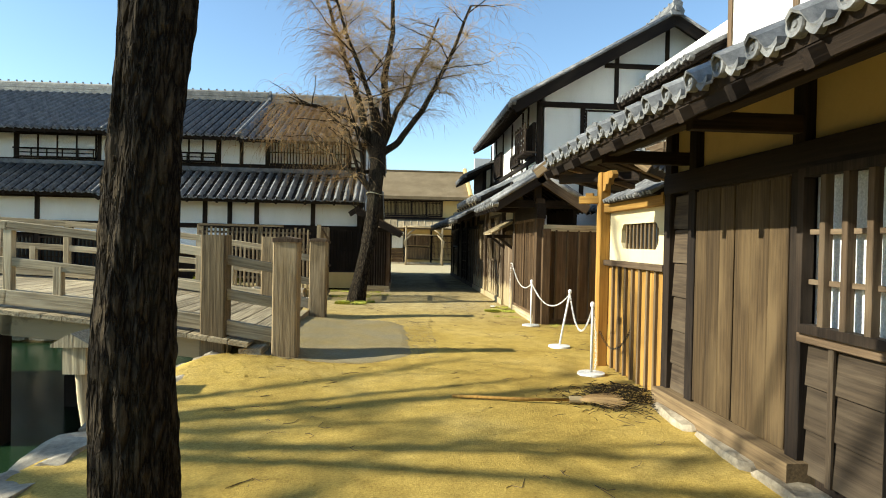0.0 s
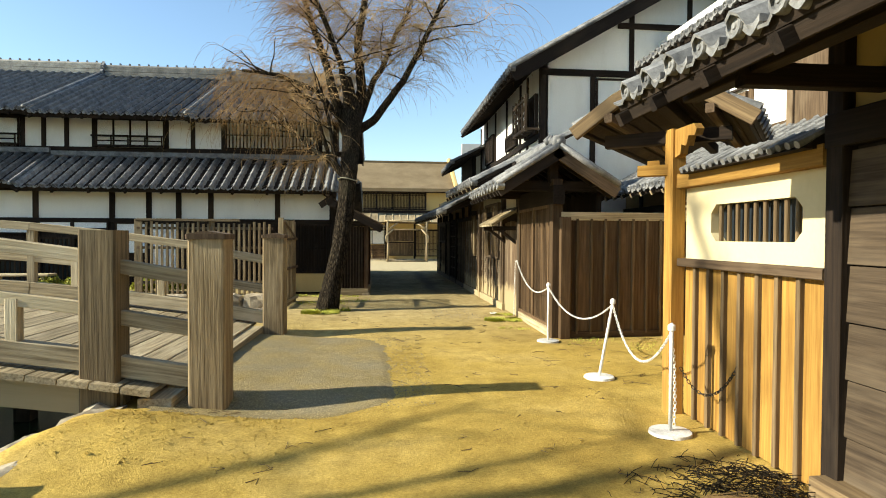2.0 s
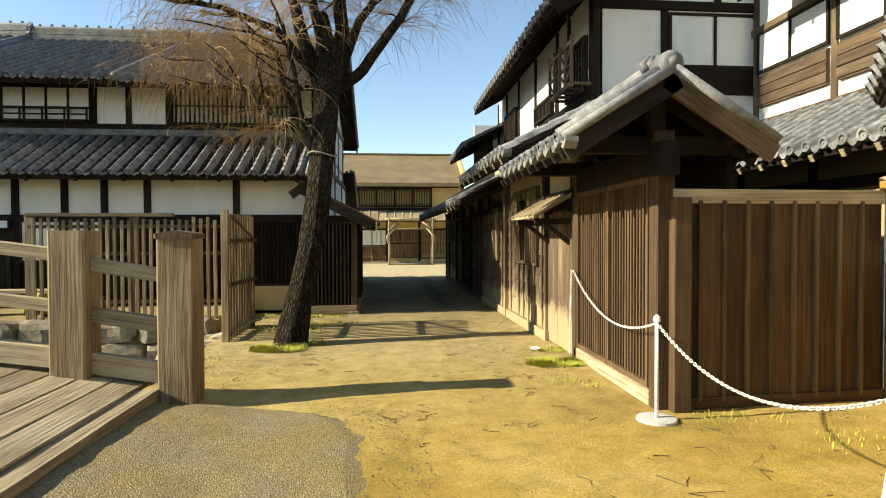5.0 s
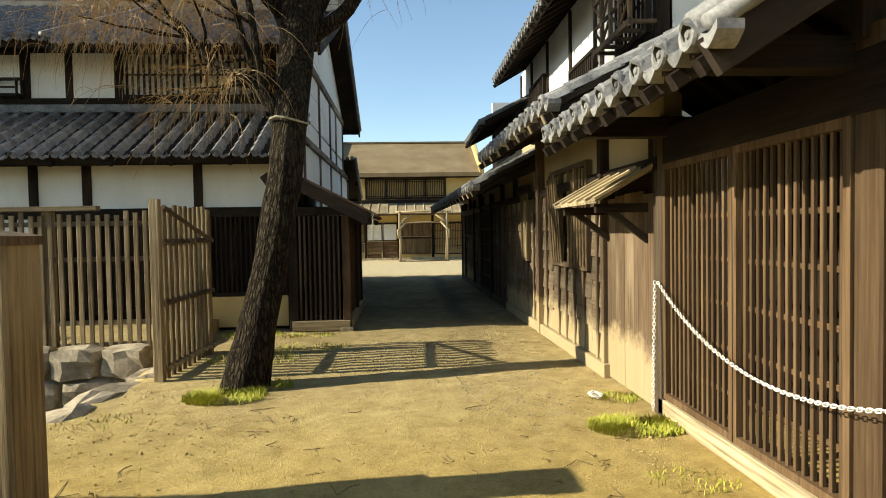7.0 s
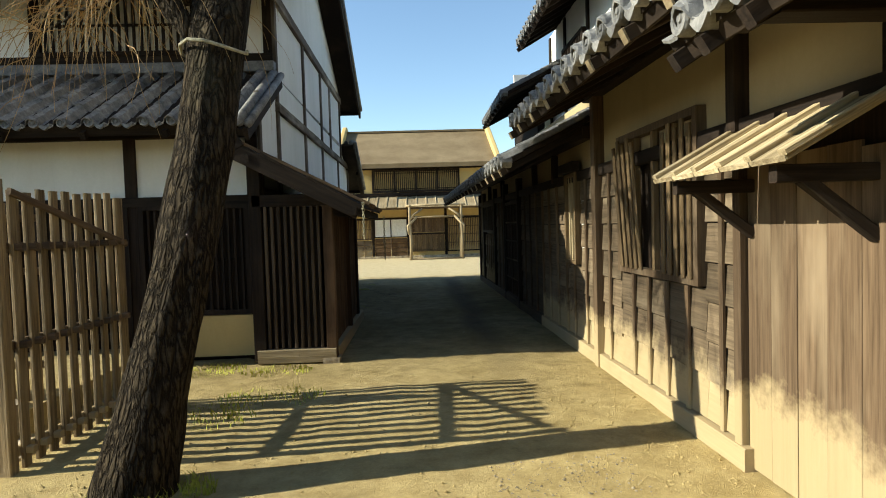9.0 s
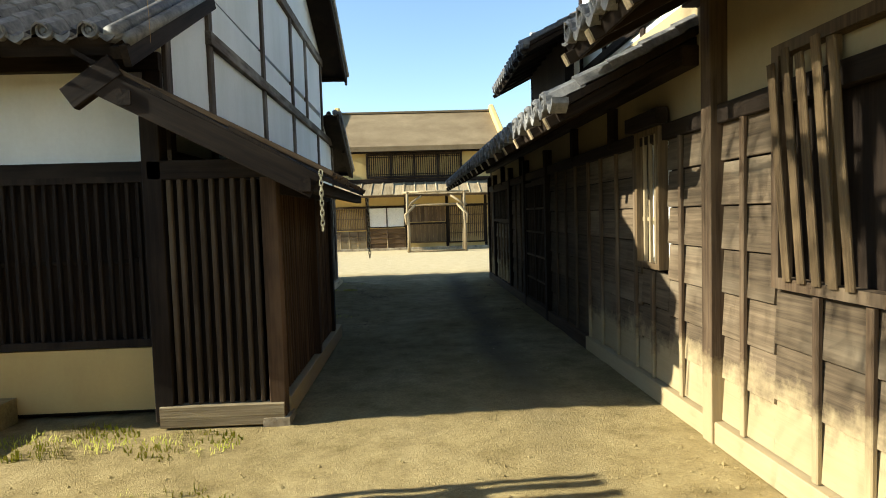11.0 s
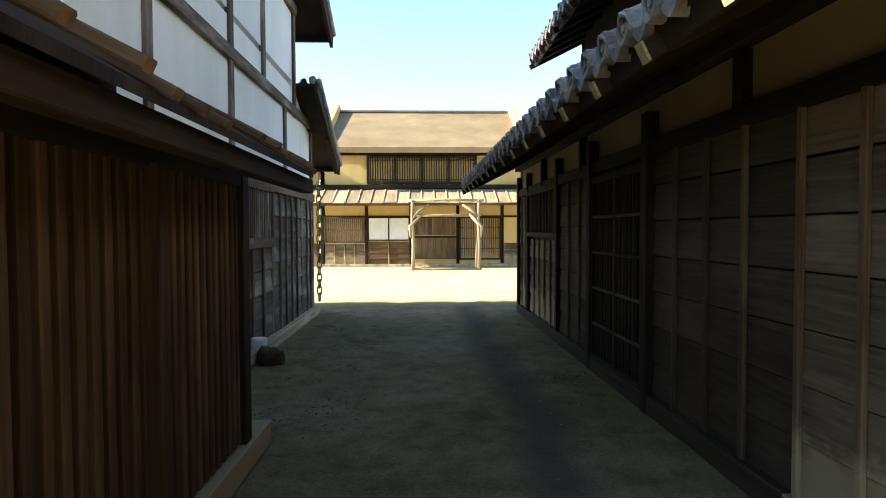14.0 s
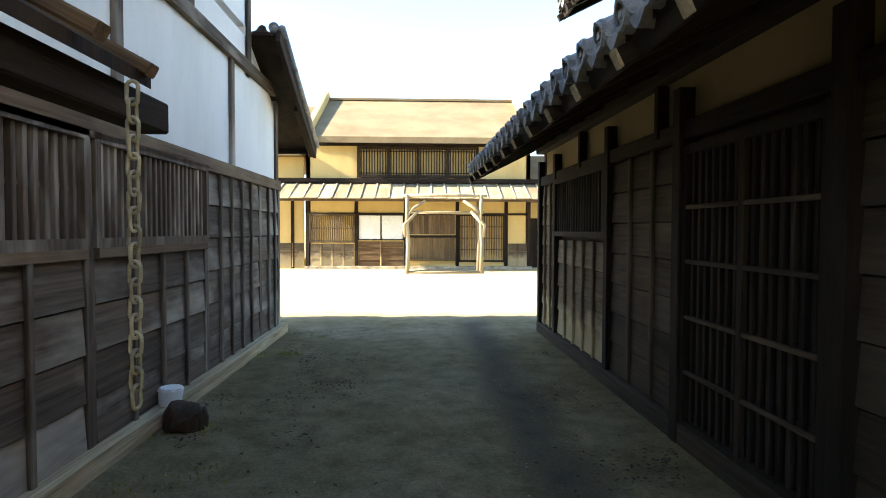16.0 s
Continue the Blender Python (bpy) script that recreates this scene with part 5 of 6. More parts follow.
def lattice_gate():
    roof_slope(G2, (1.76, 11.4, 2.36), (1.76, 14.2, 2.36), Vector((0.95, 0, 0.6)), 1.12, rafters=0.3)
    roof_slope(G2, (3.66, 11.4, 2.36), (3.66, 14.2, 2.36), Vector((-0.95, 0, 0.6)), 1.12, rafters=0.3)
    ridge(G2, (2.71, 11.45, 2.95), (2.71, 14.1, 2.95), 0.13, 0.2, crest=0.0, ends=False)
    verge(G2, (1.76, 11.4, 2.39), (2.71, 11.4, 2.99), (0, -1, 0), 0.17)
    verge(G2, (3.66, 11.4, 2.39), (2.71, 11.4, 2.99), (0, -1, 0), 0.17, mat=W_BOARD)
    o = Shape()
    o.tube([(2.71, 11.36, 3.05), (2.71, 11.39, 3.05), (2.71, 11.42, 3.05), (2.71, 11.6, 3.05)], [0.07, 0.105, 0.11, 0.11], 18)
    o.tube([(2.71, 11.34, 3.05), (2.71, 11.37, 3.05)], 0.045, 12)
    for k in range(9):
        a = 0.7 * k
        o.tube([(2.71 + 0.07 * math.cos(a), 11.62 + 0.022 * k, 3.06), (2.71 + 0.12 * math.cos(a), 11.64 + 0.022 * k, 3.12), (2.71 + 0.05 * math.cos(a), 11.64 + 0.022 * k, 3.2)], [0.05, 0.045, 0.015], 7)
    part("ridge_end_tile", o, TILE, G2, "round end tile with a scrolled knob", smooth=True)
    piece("gate_post", (2.75, 11.66, -0.05), (2.75, 11.66, 2.5), 0.17, 0.17, W_FENCE, G2, bev=0.012)
    piece("gate_post", (2.75, 13.9, -0.05), (2.75, 13.9, 2.5), 0.2, 0.17, W_LAPN, G2, bev=0.012)
    piece("lintel", (2.75, 11.5, 2.25), (2.75, 14.1, 2.25), 0.18, 0.3, W_DARK, G2)
    piece("arm", (1.98, 11.8, 2.4), (3.48, 11.8, 2.4), 0.14, 0.16, W_DARK, G2)
    piece("arm", (1.98, 13.8, 2.4), (3.48, 13.8, 2.4), 0.14, 0.16, W_DARK, G2)
    piece("king_post", (2.71, 11.72, 2.44), (2.71, 11.72, 2.88), 0.14, 0.14, W_DARK, G2)
    piece("purlin", (2.08, 11.42, 2.44), (2.08, 14.2, 2.44), 0.09, 0.1, W_DARK, G2)
    piece("purlin", (3.36, 11.42, 2.44), (3.36, 14.2, 2.44), 0.09, 0.1, W_DARK, G2)
    # added dark sheet that stands in for the shade behind the lattice
    part("inner_wall", Shape().box(3.5, 3.58, 11.9, 14.1, 0.0, 2.38), W_DARK, G2, "plain dark sheet added to keep the space behind the gate dim")
    part("transom_board", Shape().box(2.72, 2.76, 11.75, 13.8, 2.1, 2.4), W_DARK, G2)
    piece("threshold", (2.73, 11.7, 0.07), (2.73, 13.9, 0.07), 0.16, 0.14, W_GREY, G2)
    for y0, y1 in ((11.78, 12.76), (12.8, 13.8)):
        d = lattice(G2, (2.72, y0), (2.72, y1), 0.18, 2.08, OUT_W, bars=14, w=0.024, d=0.028, mat=W_FENCE, fmat=W_FENCE, rails=(0.14, 0.3, 0.46, 0.62, 0.78), frame=0.05, name="door", label="tan lattice sliding gate")


lattice_gate()

FN = thing("fence", "tall brown board fence with battens and top rail", "fence", pose(4, 11.6, 0))
FA, FZ = Vector((2.84, 11.62, 0)), Vector((4.95, 11.74, 0))
FOUT = Vector((FZ.y - FA.y, FA.x - FZ.x, 0)).normalized()
upright_boards(FN, FA.xy, FZ.xy, 0.06, 1.88, FOUT, 0.245, W_FENCE, W_SLAT)
piece("top_rail", FA + Vector((-0.03, 0, 1.92)), FZ + Vector((0, 0, 1.92)), 0.13, 0.1, W_GREY, FN, side=(0, 0, 1))
piece("sill_rail", FA + FOUT * 0.03 + Vector((0, 0, 0.05)), FZ + FOUT * 0.03 + Vector((0, 0, 0.05)), 0.1, 0.06, W_FENCE, FN, side=(0, 0, 1))
piece("end_post", (2.86, 11.54, 0.0), (2.86, 11.54, 1.9), 0.16, 0.14, W_FENCE, FN)


# ---- the house across the yard ----
FH = thing("house", "two-storey ochre plaster house with brown shingle roof", "house", pose(0.5, 44.5, 0))


def far_house():
    Y = 41.6
    panel_wall(FH, (-3.45, Y), (4.75, Y), 0.0, 4.9, P_OCHRE, "front_wall")
    panel_wall(FH, (-3.45, Y), (-3.45, 49), 0.0, 4.9, P_OCHRE, "side_wall", normal=OUT_W)
    panel_wall(FH, (4.75, Y), (4.75, 49), 0.0, 4.9, P_OCHRE, "side_wall", normal=OUT_E)
    s = Shape()
    s.add([(-3.3, 40.9, 4.5), (4.75, 40.9, 4.5), (4.75, 45.4, 6.75), (-3.3, 45.4, 6.75), (-3.3, 40.9, 4.72), (4.75, 40.9, 4.72), (4.75, 45.4, 6.95), (-3.3, 45.4, 6.95)],
          [(3, 2, 1, 0), (4, 5, 6, 7), (0, 1, 5, 4), (1, 2, 6, 5), (2, 3, 7, 6), (3, 0, 4, 7)])
    s.add([(-3.3, 49.9, 4.5), (4.75, 49.9, 4.5), (4.75, 45.4, 6.75), (-3.3, 45.4, 6.75), (-3.3, 49.9, 4.72), (4.75, 49.9, 4.72), (4.75, 45.4, 6.95), (-3.3, 45.4, 6.95)],
          [(0, 1, 2, 3), (7, 6, 5, 4), (4, 5, 1, 0), (5, 6, 2, 1), (6, 7, 3, 2), (7, 4, 0, 3)])
    part("roof", s, ROOF_BROWN, FH, "smooth brown shingle roof")
    piece("ridge_cap", (-3.2, 45.4, 6.98), (4.65, 45.4, 6.98), 0.3, 0.1, ROOF_BROWN, FH)
    for x in (-3.3, 4.75):
        piece("gable_parapet", (x, 40.85, 4.75), (x, 45.45, 7.15), 0.26, 0.34, P_OCHRE, FH, side=(1, 0, 0), bev=0.05)
        piece("gable_parapet", (x, 49.95, 4.75), (x, 45.45, 7.15), 0.26, 0.34, P_OCHRE, FH, side=(1, 0, 0), bev=0.05)
    beam_on(FH, (-3.3, Y), (4.7, Y), 4.55, 0.14)
    lattice(FH, (-1.55, Y - 0.02), (2.78, Y - 0.02), 3.38, 4.42, OUT_S, bars=44, w=0.04, rails=(0.12, 0.88), frame=0.1, backing=PAPER, label="long barred upper window")
    for i in (1, 2, 3):
        x = -1.55 + 4.33 * i / 4
        piece("mullion", (x, Y - 0.05, 3.38), (x, Y - 0.05, 4.42), 0.1, 0.08, W_DARK, FH)
    # plank pent roof
    n = 22
    for i in range(n):
        x = -4.7 + 10.6 * (i + 0.5) / n
        piece("roof_plank", (x, 40.0, 2.5 + RND.uniform(-0.01, 0.01)), (x, 41.6, 3.14), 0.46, 0.03, W_END, FH, side=(1, 0, 0))
        piece("roof_batten", (x + 0.24, 40.02, 2.53), (x + 0.24, 41.6, 3.18), 0.05, 0.04, W_GREY, FH, side=(1, 0, 0))
    piece("pent_beam", (-4.7, 40.15, 2.46), (5.9, 40.15, 2.46), 0.1, 0.1, W_BOARD, FH)
    piece("pent_top", (-4.7, 41.5, 3.22), (5.9, 41.5, 3.22), 0.2, 0.16, W_DARK, FH)
    beam_on(FH, (-3.4, Y), (4.7, Y), 2.02, 0.08)
    posts(FH, [(x, Y) for x in (-3.41, -1.63, 0.16, 2.06, 3.86, 4.7)], 0.0, 2.6, 0.13)
    lattice(FH, (-3.3, Y - 0.02), (-1.72, Y - 0.02), 1.0, 1.98, OUT_S, bars=20, w=0.035, mat=W_SLAT, fmat=W_BOARD, backing=GLASSY)
    lapped(FH, (-3.3, Y), (-1.72, Y), 0.1, 0.92, OUT_S, 3, (0.4, 0.8, 1.2))
    shoji(FH, (-1.55, Y - 0.03), (0.08, Y - 0.03), 1.08, 1.98, OUT_S, 2)
    lapped(FH, (-1.55, Y), (0.08, Y), 0.1, 1.02, OUT_S, 4, (0.81,), mat=W_FENCE)
    upright_boards(FH, (0.25, Y), (1.97, Y), 1.28, 1.98, OUT_S, 0.2, W_BOARD)
    upright_boards(FH, (0.25, Y), (1.97, Y), 0.3, 1.15, OUT_S, 0.2, W_SLAT)
    piece("bench_rail", (0.25, Y - 0.1, 0.35), (1.97, Y - 0.1, 0.35), 0.12, 0.06, W_SLAT, FH)
    beam_on(FH, (0.2, Y), (2.0, Y), 1.2, 0.09)
    lattice(FH, (2.14, Y - 0.02), (3.78, Y - 0.02), 0.3, 1.98, OUT_S, bars=18, w=0.04, rails=(0.25, 0.5, 0.75), mat=W_BOARD, backing=GLASSY)
    lapped(FH, (3.95, Y), (4.65, Y), 0.1, 0.95, OUT_S, 3, (0.35,))
    piece("plinth", (-3.5, Y - 0.06, 0.05), (4.8, Y - 0.06, 0.05), 0.14, 0.12, STONE, FH)


far_house()
FB = thing("house", "ochre plaster annex with plank pent roof", "house", pose(-8, 44, 0))
panel_wall(FB, (-14, 41.9), (-3.6, 41.9), 0.0, 4.2, P_OCHRE, "front_wall")
lapped(FB, (-14, 41.9), (-3.6, 41.9), 0.05, 0.95, OUT_S, 3, (4, 5.2, 6.4, 7.6, 8.8, 10))
posts(FB, [(x, 41.9) for x in (-12, -10, -8, -6, -4)], 0, 2.6, 0.12)
part("roof", Shape().prism([(41.2, 4.1), (49, 4.1), (45, 6.6)], 0, -14, -3.6), ROOF_BROWN, FB)
FE = thing("house", "dark boarded shed beside the ochre house", "shed", pose(9, 44, 0))
panel_wall(FE, (4.9, 42.5), (14, 42.5), 0.0, 2.6, P_OCHRE, "front_wall")
upright_boards(FE, (4.9, 42.5), (14, 42.5), 0.0, 1.9, OUT_S, 0.3, W_DARK)
part("roof", Shape().prism([(41.9, 2.5), (48, 2.5), (45, 4.6)], 0, 4.85, 14), ROOF_BROWN, FE)

# ---- pergola in the yard ----
PG = thing("pergola", "rustic pole frame with crooked bark-stripped braces", "pergola", pose(1.5, 40, 0))


def pole(name, pts, r, parent, mat=None):
    part(name, Shape().tube(pts, [r * (1 + 0.15 * math.sin(i * 2.1)) for i in range(len(pts))], 8), mat or W_END, parent, smooth=True)


for x in (0.27, 2.7):
    for y in (39.3, 40.3):
        pole("post", [(x, y, -0.05), (x + 0.03, y, 0.9), (x - 0.02, y, 1.8), (x, y, 2.55)], 0.06, PG)
    s = 1 if x < 1 else -1
    pole("brace", [(x, 39.3, 1.9), (x + 0.2 * s, 39.3, 2.15), (x + 0.6 * s, 39.3, 2.4)], 0.05, PG)
    pole("brace", [(x - 0.05 * s, 39.3, 1.2), (x - 0.1 * s, 39.3, 1.6), (x + 0.35 * s, 39.3, 2.05)], 0.06, PG)
    pole("side_beam", [(x, 39.2, 2.55), (x, 40.4, 2.55)], 0.05, PG)
for y in (39.3, 40.3):
    pole("beam", [(0.1, y, 2.55), (1.4, y, 2.58), (2.9, y, 2.55)], 0.05, PG)
    pole("beam", [(0.2, y, 2.02), (2.8, y, 2.02)], 0.035, PG)
pole("ground_rail", [(0.2, 39.3, 0.05), (2.8, 39.3, 0.05)], 0.04, PG)

# ---- bridge ----
BR = thing("bridge", "arched plank footbridge with square grey posts and railed parapets", "bridge", pose(-5, 10.35, 0))


def deck_z(x):
    return 0.10 + 0.6 * (1 - ((x + 9) / 7) ** 2)


def bridge():
    for y in (8.4, 12.4):
        dx = -0.12 if y > 10 else 0.0
        for x, h, w in ((-1.6 + dx, 1.6, 0.34), (-2.57 + dx, 1.68, 0.33)):
            p = piece("post", (x, y, -0.5), (x, y, h - 0.05), w, 0.32, W_POST, BR, side=(1, 0, 0), bev=0.018)
            if x > -2:
                piece("cap", (x, y, h - 0.05), (x, y, h), w + 0.03, 0.35, W_BOARD, p, side=(1, 0, 0), bev=0.02)
                part("cap_top", Shape().prism([(x - 0.18, h), (x + 0.18, h), (x, h + 0.03)], 1, y - 0.17, y + 0.17), W_BOARD, p)
        xs = [-1.75 + dx, -2.45 + dx]
        for zo, hh in ((1.12, 0.13), (0.64, 0.14), (0.18, 0.2)):
            piece("rail", (xs[0], y, deck_z(xs[0]) + zo), (xs[1], y, deck_z(xs[1]) + zo), 0.1, hh, W_GREY, BR, side=(0, 1, 0))
        x = -2.72 + dx
        while x > -15.5:
            x1 = x - 1.3
            for zo, hh, ww in ((1.17, 0.12, 0.13), (0.68, 0.12, 0.09), (0.2, 0.2, 0.14)):
                piece("rail", (x, y, deck_z(x) + zo), (x1 - 0.02, y, deck_z(x1) + zo), ww, hh, W_GREY, BR, side=(0, 1, 0))
            for q, top in ((0.5, 0.68), (1.0, 1.17)):
                xx = x - 1.3 * q
                piece("baluster", (xx, y, deck_z(xx) + 0.2), (xx, y, deck_z(xx) + top), 0.11, 0.11, W_GREY, BR, side=(1, 0, 0))
            piece("edge_beam", (x + 0.1, y, deck_z(x) - 0.16), (x1 - 0.02, y, deck_z(x1) - 0.16), 0.2, 0.3, W_BOARD, BR, side=(0, 1, 0))
            x = x1
    for i in range(50):
        x = -2.2 - 0.27 * i
        z = deck_z(x)
        piece("plank", (x, 8.15, z + 0.02), (x, 12.65, z + 0.02), 0.262, 0.06, W_GREY, BR, side=(1, 0, deck_z(x + 0.1) * 5 - deck_z(x - 0.1) * 5), bev=0.008)
    piece("end_plank", (-1.98, 8.6, 0.075), (-1.98, 12.25, 0.075), 0.2, 0.12, W_GREY, BR, side=(1, 0, 0))
    for x in (-2.5, -5.5, -9, -12.5):
        for y in (8.45, 10.4, 12.3):
            piece("pier", (x, y, -2.2), (x, y, deck_z(x) - 0.05), 0.24, 0.24, W_GREY if x > -3 else W_DARK, BR)
    piece("sleeper", (-2.05, 8.2, -0.02), (-2.05, 8.75, -0.02), 0.3, 0.2, W_GREY, BR)
    for x in (-5.5, -9, -12.5):
        piece("cross_beam", (x, 8.1, deck_z(x) - 0.25), (x, 12.7, deck_z(x) - 0.25), 0.2, 0.24, W_DARK, BR)


bridge()

# ---- stone edges of the canal ----
EW = thing("retaining_wall", "rough squared grey-tan stone wall along the canal", "wall", pose(BANK, 8, 0), kind="structure")
SEED = 10
for row in range(3):
    y = 0.5 + 0.3 * (row % 2)
    while y < NORTH - 0.2:
        L = RND.uniform(0.55, 0.95)
        if not (8.15 < y < 12.6) or row > 0:
            rock("stone", (bank_x(y) - 0.06 - 0.05 * row + (0.1 if row == 0 else 0), y + L / 2, -0.17 - 0.42 * row), (0.42, L - 0.02, 0.4), EW, SEED)
        SEED += 1
        y += L
NW = thing("retaining_wall", "rough squared stone wall under the slatted fence", "wall", pose(-5, NORTH, 0), kind="structure")
for row in range(4):
    x = BANK - 0.05 - 0.35 * (row % 2)
    while x > -11:
        L = RND.uniform(0.5, 0.9)
        rock("stone", (x - L / 2, NORTH + 0.06, 0.06 - 0.38 * row), (L - 0.02, 0.4, 0.37), NW, SEED)
        SEED += 1
        x -= L
part("yard_fill", Shape().box(-14, BANK, NORTH + 0.05, 18.9, 0.0, 0.2), GROUND, NW)

# ---- slatted fence and the open gate leaf ----
SF = thing("fence", "grey weathered slat fence on the stone bank", "fence", pose(-4, 16.75, 0.2))
for i in range(26):
    x = -2.62 - 0.115 * i
    piece("slat", (x, 16.7, 0.18), (x, 16.7, 1.88 + RND.uniform(-0.03, 0.03)), 0.055, 0.03, W_POST, SF, side=(1, 0, 0))
for z in (0.5, 1.3, 1.75):
    piece("rail", (-2.55, 16.74, z), (-5.6, 16.74, z), 0.06, 0.05, W_BOARD, SF, side=(0, 0, 1))
piece("top_rail", (-3.3, 16.7, 1.94), (-5.6, 16.7, 1.94), 0.1, 0.06, W_POST, SF, side=(0, 1, 0))
for x in (-3.95, -5.6):
    piece("post", (x, 16.78, 0.15), (x, 16.78, 1.95), 0.12, 0.1, W_POST, SF)
GL = thing("gate_leaf", "open grey slatted gate leaf with diagonal brace", "gate", pose(-2.1, 15.65, 0))
LEAF_A, LEAF_B = Vector((-2.17, 15.62, 0)), Vector((-2.12, 17.16, 0))
LEAF_E = (LEAF_B - LEAF_A).normalized()
piece("stile", LEAF_A + Vector((0, 0, -0.1)), LEAF_A + Vector((0, 0, 1.98)), 0.1, 0.09, W_POST, GL)
for i in range(10):
    p = LEAF_A + LEAF_E * (0.14 + 0.146 * i) + Vector((0.03, 0, 0))
    piece("slat", p, p + Vector((0, 0, 1.93 + RND.uniform(-0.03, 0.03))), 0.075, 0.03, W_POST, GL, side=LEAF_E)
piece("stile", LEAF_B, LEAF_B + Vector((0, 0, 1.92)), 0.06, 0.05, W_POST, GL)
for z in (0.12, 0.85, 1.52):
    piece("rail", LEAF_A + Vector((0.0, 0, z)), LEAF_B + Vector((0.0, 0, z)), 0.03, 0.07, W_BOARD, GL, side=(1, 0, 0))
    for i in range(10):
        p = LEAF_A + LEAF_E * (0.14 + 0.146 * i) + Vector((0.045, 0, z))
        piece("peg", p, p + Vector((0.05, 0, 0)), 0.05, 0.05, W_BOARD, GL)
piece("brace", LEAF_A + Vector((0.06, 0.08, 1.9)), LEAF_B + Vector((0.06, 0, 1.5)), 0.03, 0.05, W_BOARD, GL, side=(1, 0, 0))

# ---- small roofed box on a post in the canal ----
SB = thing("sign_box", "small weathered wooden box with gabled cap on a crooked post", "box", pose(-3.2, 6.2, -1.4))
pole("post", [(-3.12, 6.2, -1.9), (-3.12, 6.2, -0.5), (-3.2, 6.2, -0.1), (-3.24, 6.2, 0.4)], 0.055, SB, W_GREY)
part("box", Shape().box(-3.35, -3.13, 6.1, 6.3, 0.2, 0.5), W_GREY, SB)
part("cap", Shape().prism([(-3.43, 0.48), (-3.05, 0.48), (-3.05, 0.51), (-3.24, 0.62), (-3.43, 0.51)], 1, 6.03, 6.37), W_GREY, SB, "pale gabled cap")


# ---- trees ----
def bark_trunk(parent, pts, radii, seed, seg=30, name="trunk", ridge_h=0.12, rings=70, plates=0.0):
    """A furrowed trunk through pts."""
    pts = [Vector(p) for p in pts]
    n = rings
    s = Shape()
    for j in range(n + 1):
        q = j / n * (len(pts) - 1)
        i = min(int(q), len(pts) - 2)
        f = q - i
        f2 = f * f * (3 - 2 * f) * 0.4 + f * 0.6
        c = pts[i].lerp(pts[i + 1], f2)
        r = radii[i] + (radii[i + 1] - radii[i]) * f
        for k in range(seg):
            a = 6.28318 * k / seg
            d = Vector((math.cos(a), math.sin(a), 0))
            h = noise.noise(Vector((d.x * 4.2 + seed, d.y * 4.2, c.z * 1.3))) + 0.7 * abs(noise.noise(Vector((d.x * 9 + seed, d.y * 9, c.z * 2.2))))
            if plates:
                h2 = noise.noise(Vector((d.x * 17 + seed, d.y * 17, c.z * 5.0)))
                h += plates / ridge_h * (1.6 * abs(h2) + noise.noise(Vector((d.x * 34, d.y * 34 + seed, c.z * 14))))
            s.v.append(tuple(c + d * (r * (1 + ridge_h * h))))
    for j in range(n):
        for k in range(seg):
            s.f.append((j * seg + k, j * seg + (k + 1) % seg, (j + 1) * seg + (k + 1) % seg, (j + 1) * seg + k))
    return part(name, s, BARK, parent, smooth=True)


def wander(a, b, n, amount, r):
    a, b = Vector(a), Vector(b)
    L = (b - a).length
    out = []
    off = Vector((0, 0, 0))
    for i in range(n + 1):
        if 0 < i:
            off += Vector((r.uniform(-1, 1), r.uniform(-1, 1), r.uniform(-1, 1))) * amount * L / n
        out.append(a.lerp(b, i / n) + off * min(1.0, 2.0 * i / n))
    return out


def hang(s, p, d, length, r, thick=0.006, droop=1.0, steps=7):
    """A twig that sets out along d and bends over under its weight."""
    pts = [Vector(p)]
    v = Vector(d).normalized()
    for i in range(steps):
        v = (v + Vector((r.uniform(-0.22, 0.22), r.uniform(-0.22, 0.22), -0.28 * droop + r.uniform(-0.12, 0.1)))).normalized()
        pts.append(pts[-1] + v * (length / steps))
    s.tube(pts, [thick * (1 - 0.6 * i / steps) for i in range(steps + 1)], 3, cap=False)
    return pts


def back_of(p):
    """The crown stands further north than the foot, as the trunk leans away."""
    x, y, z = p
    return Vector((0.18 + (x - 0.18) * 1.137, y + 1.45, 1.58 + (z - 1.58) * 1.137))


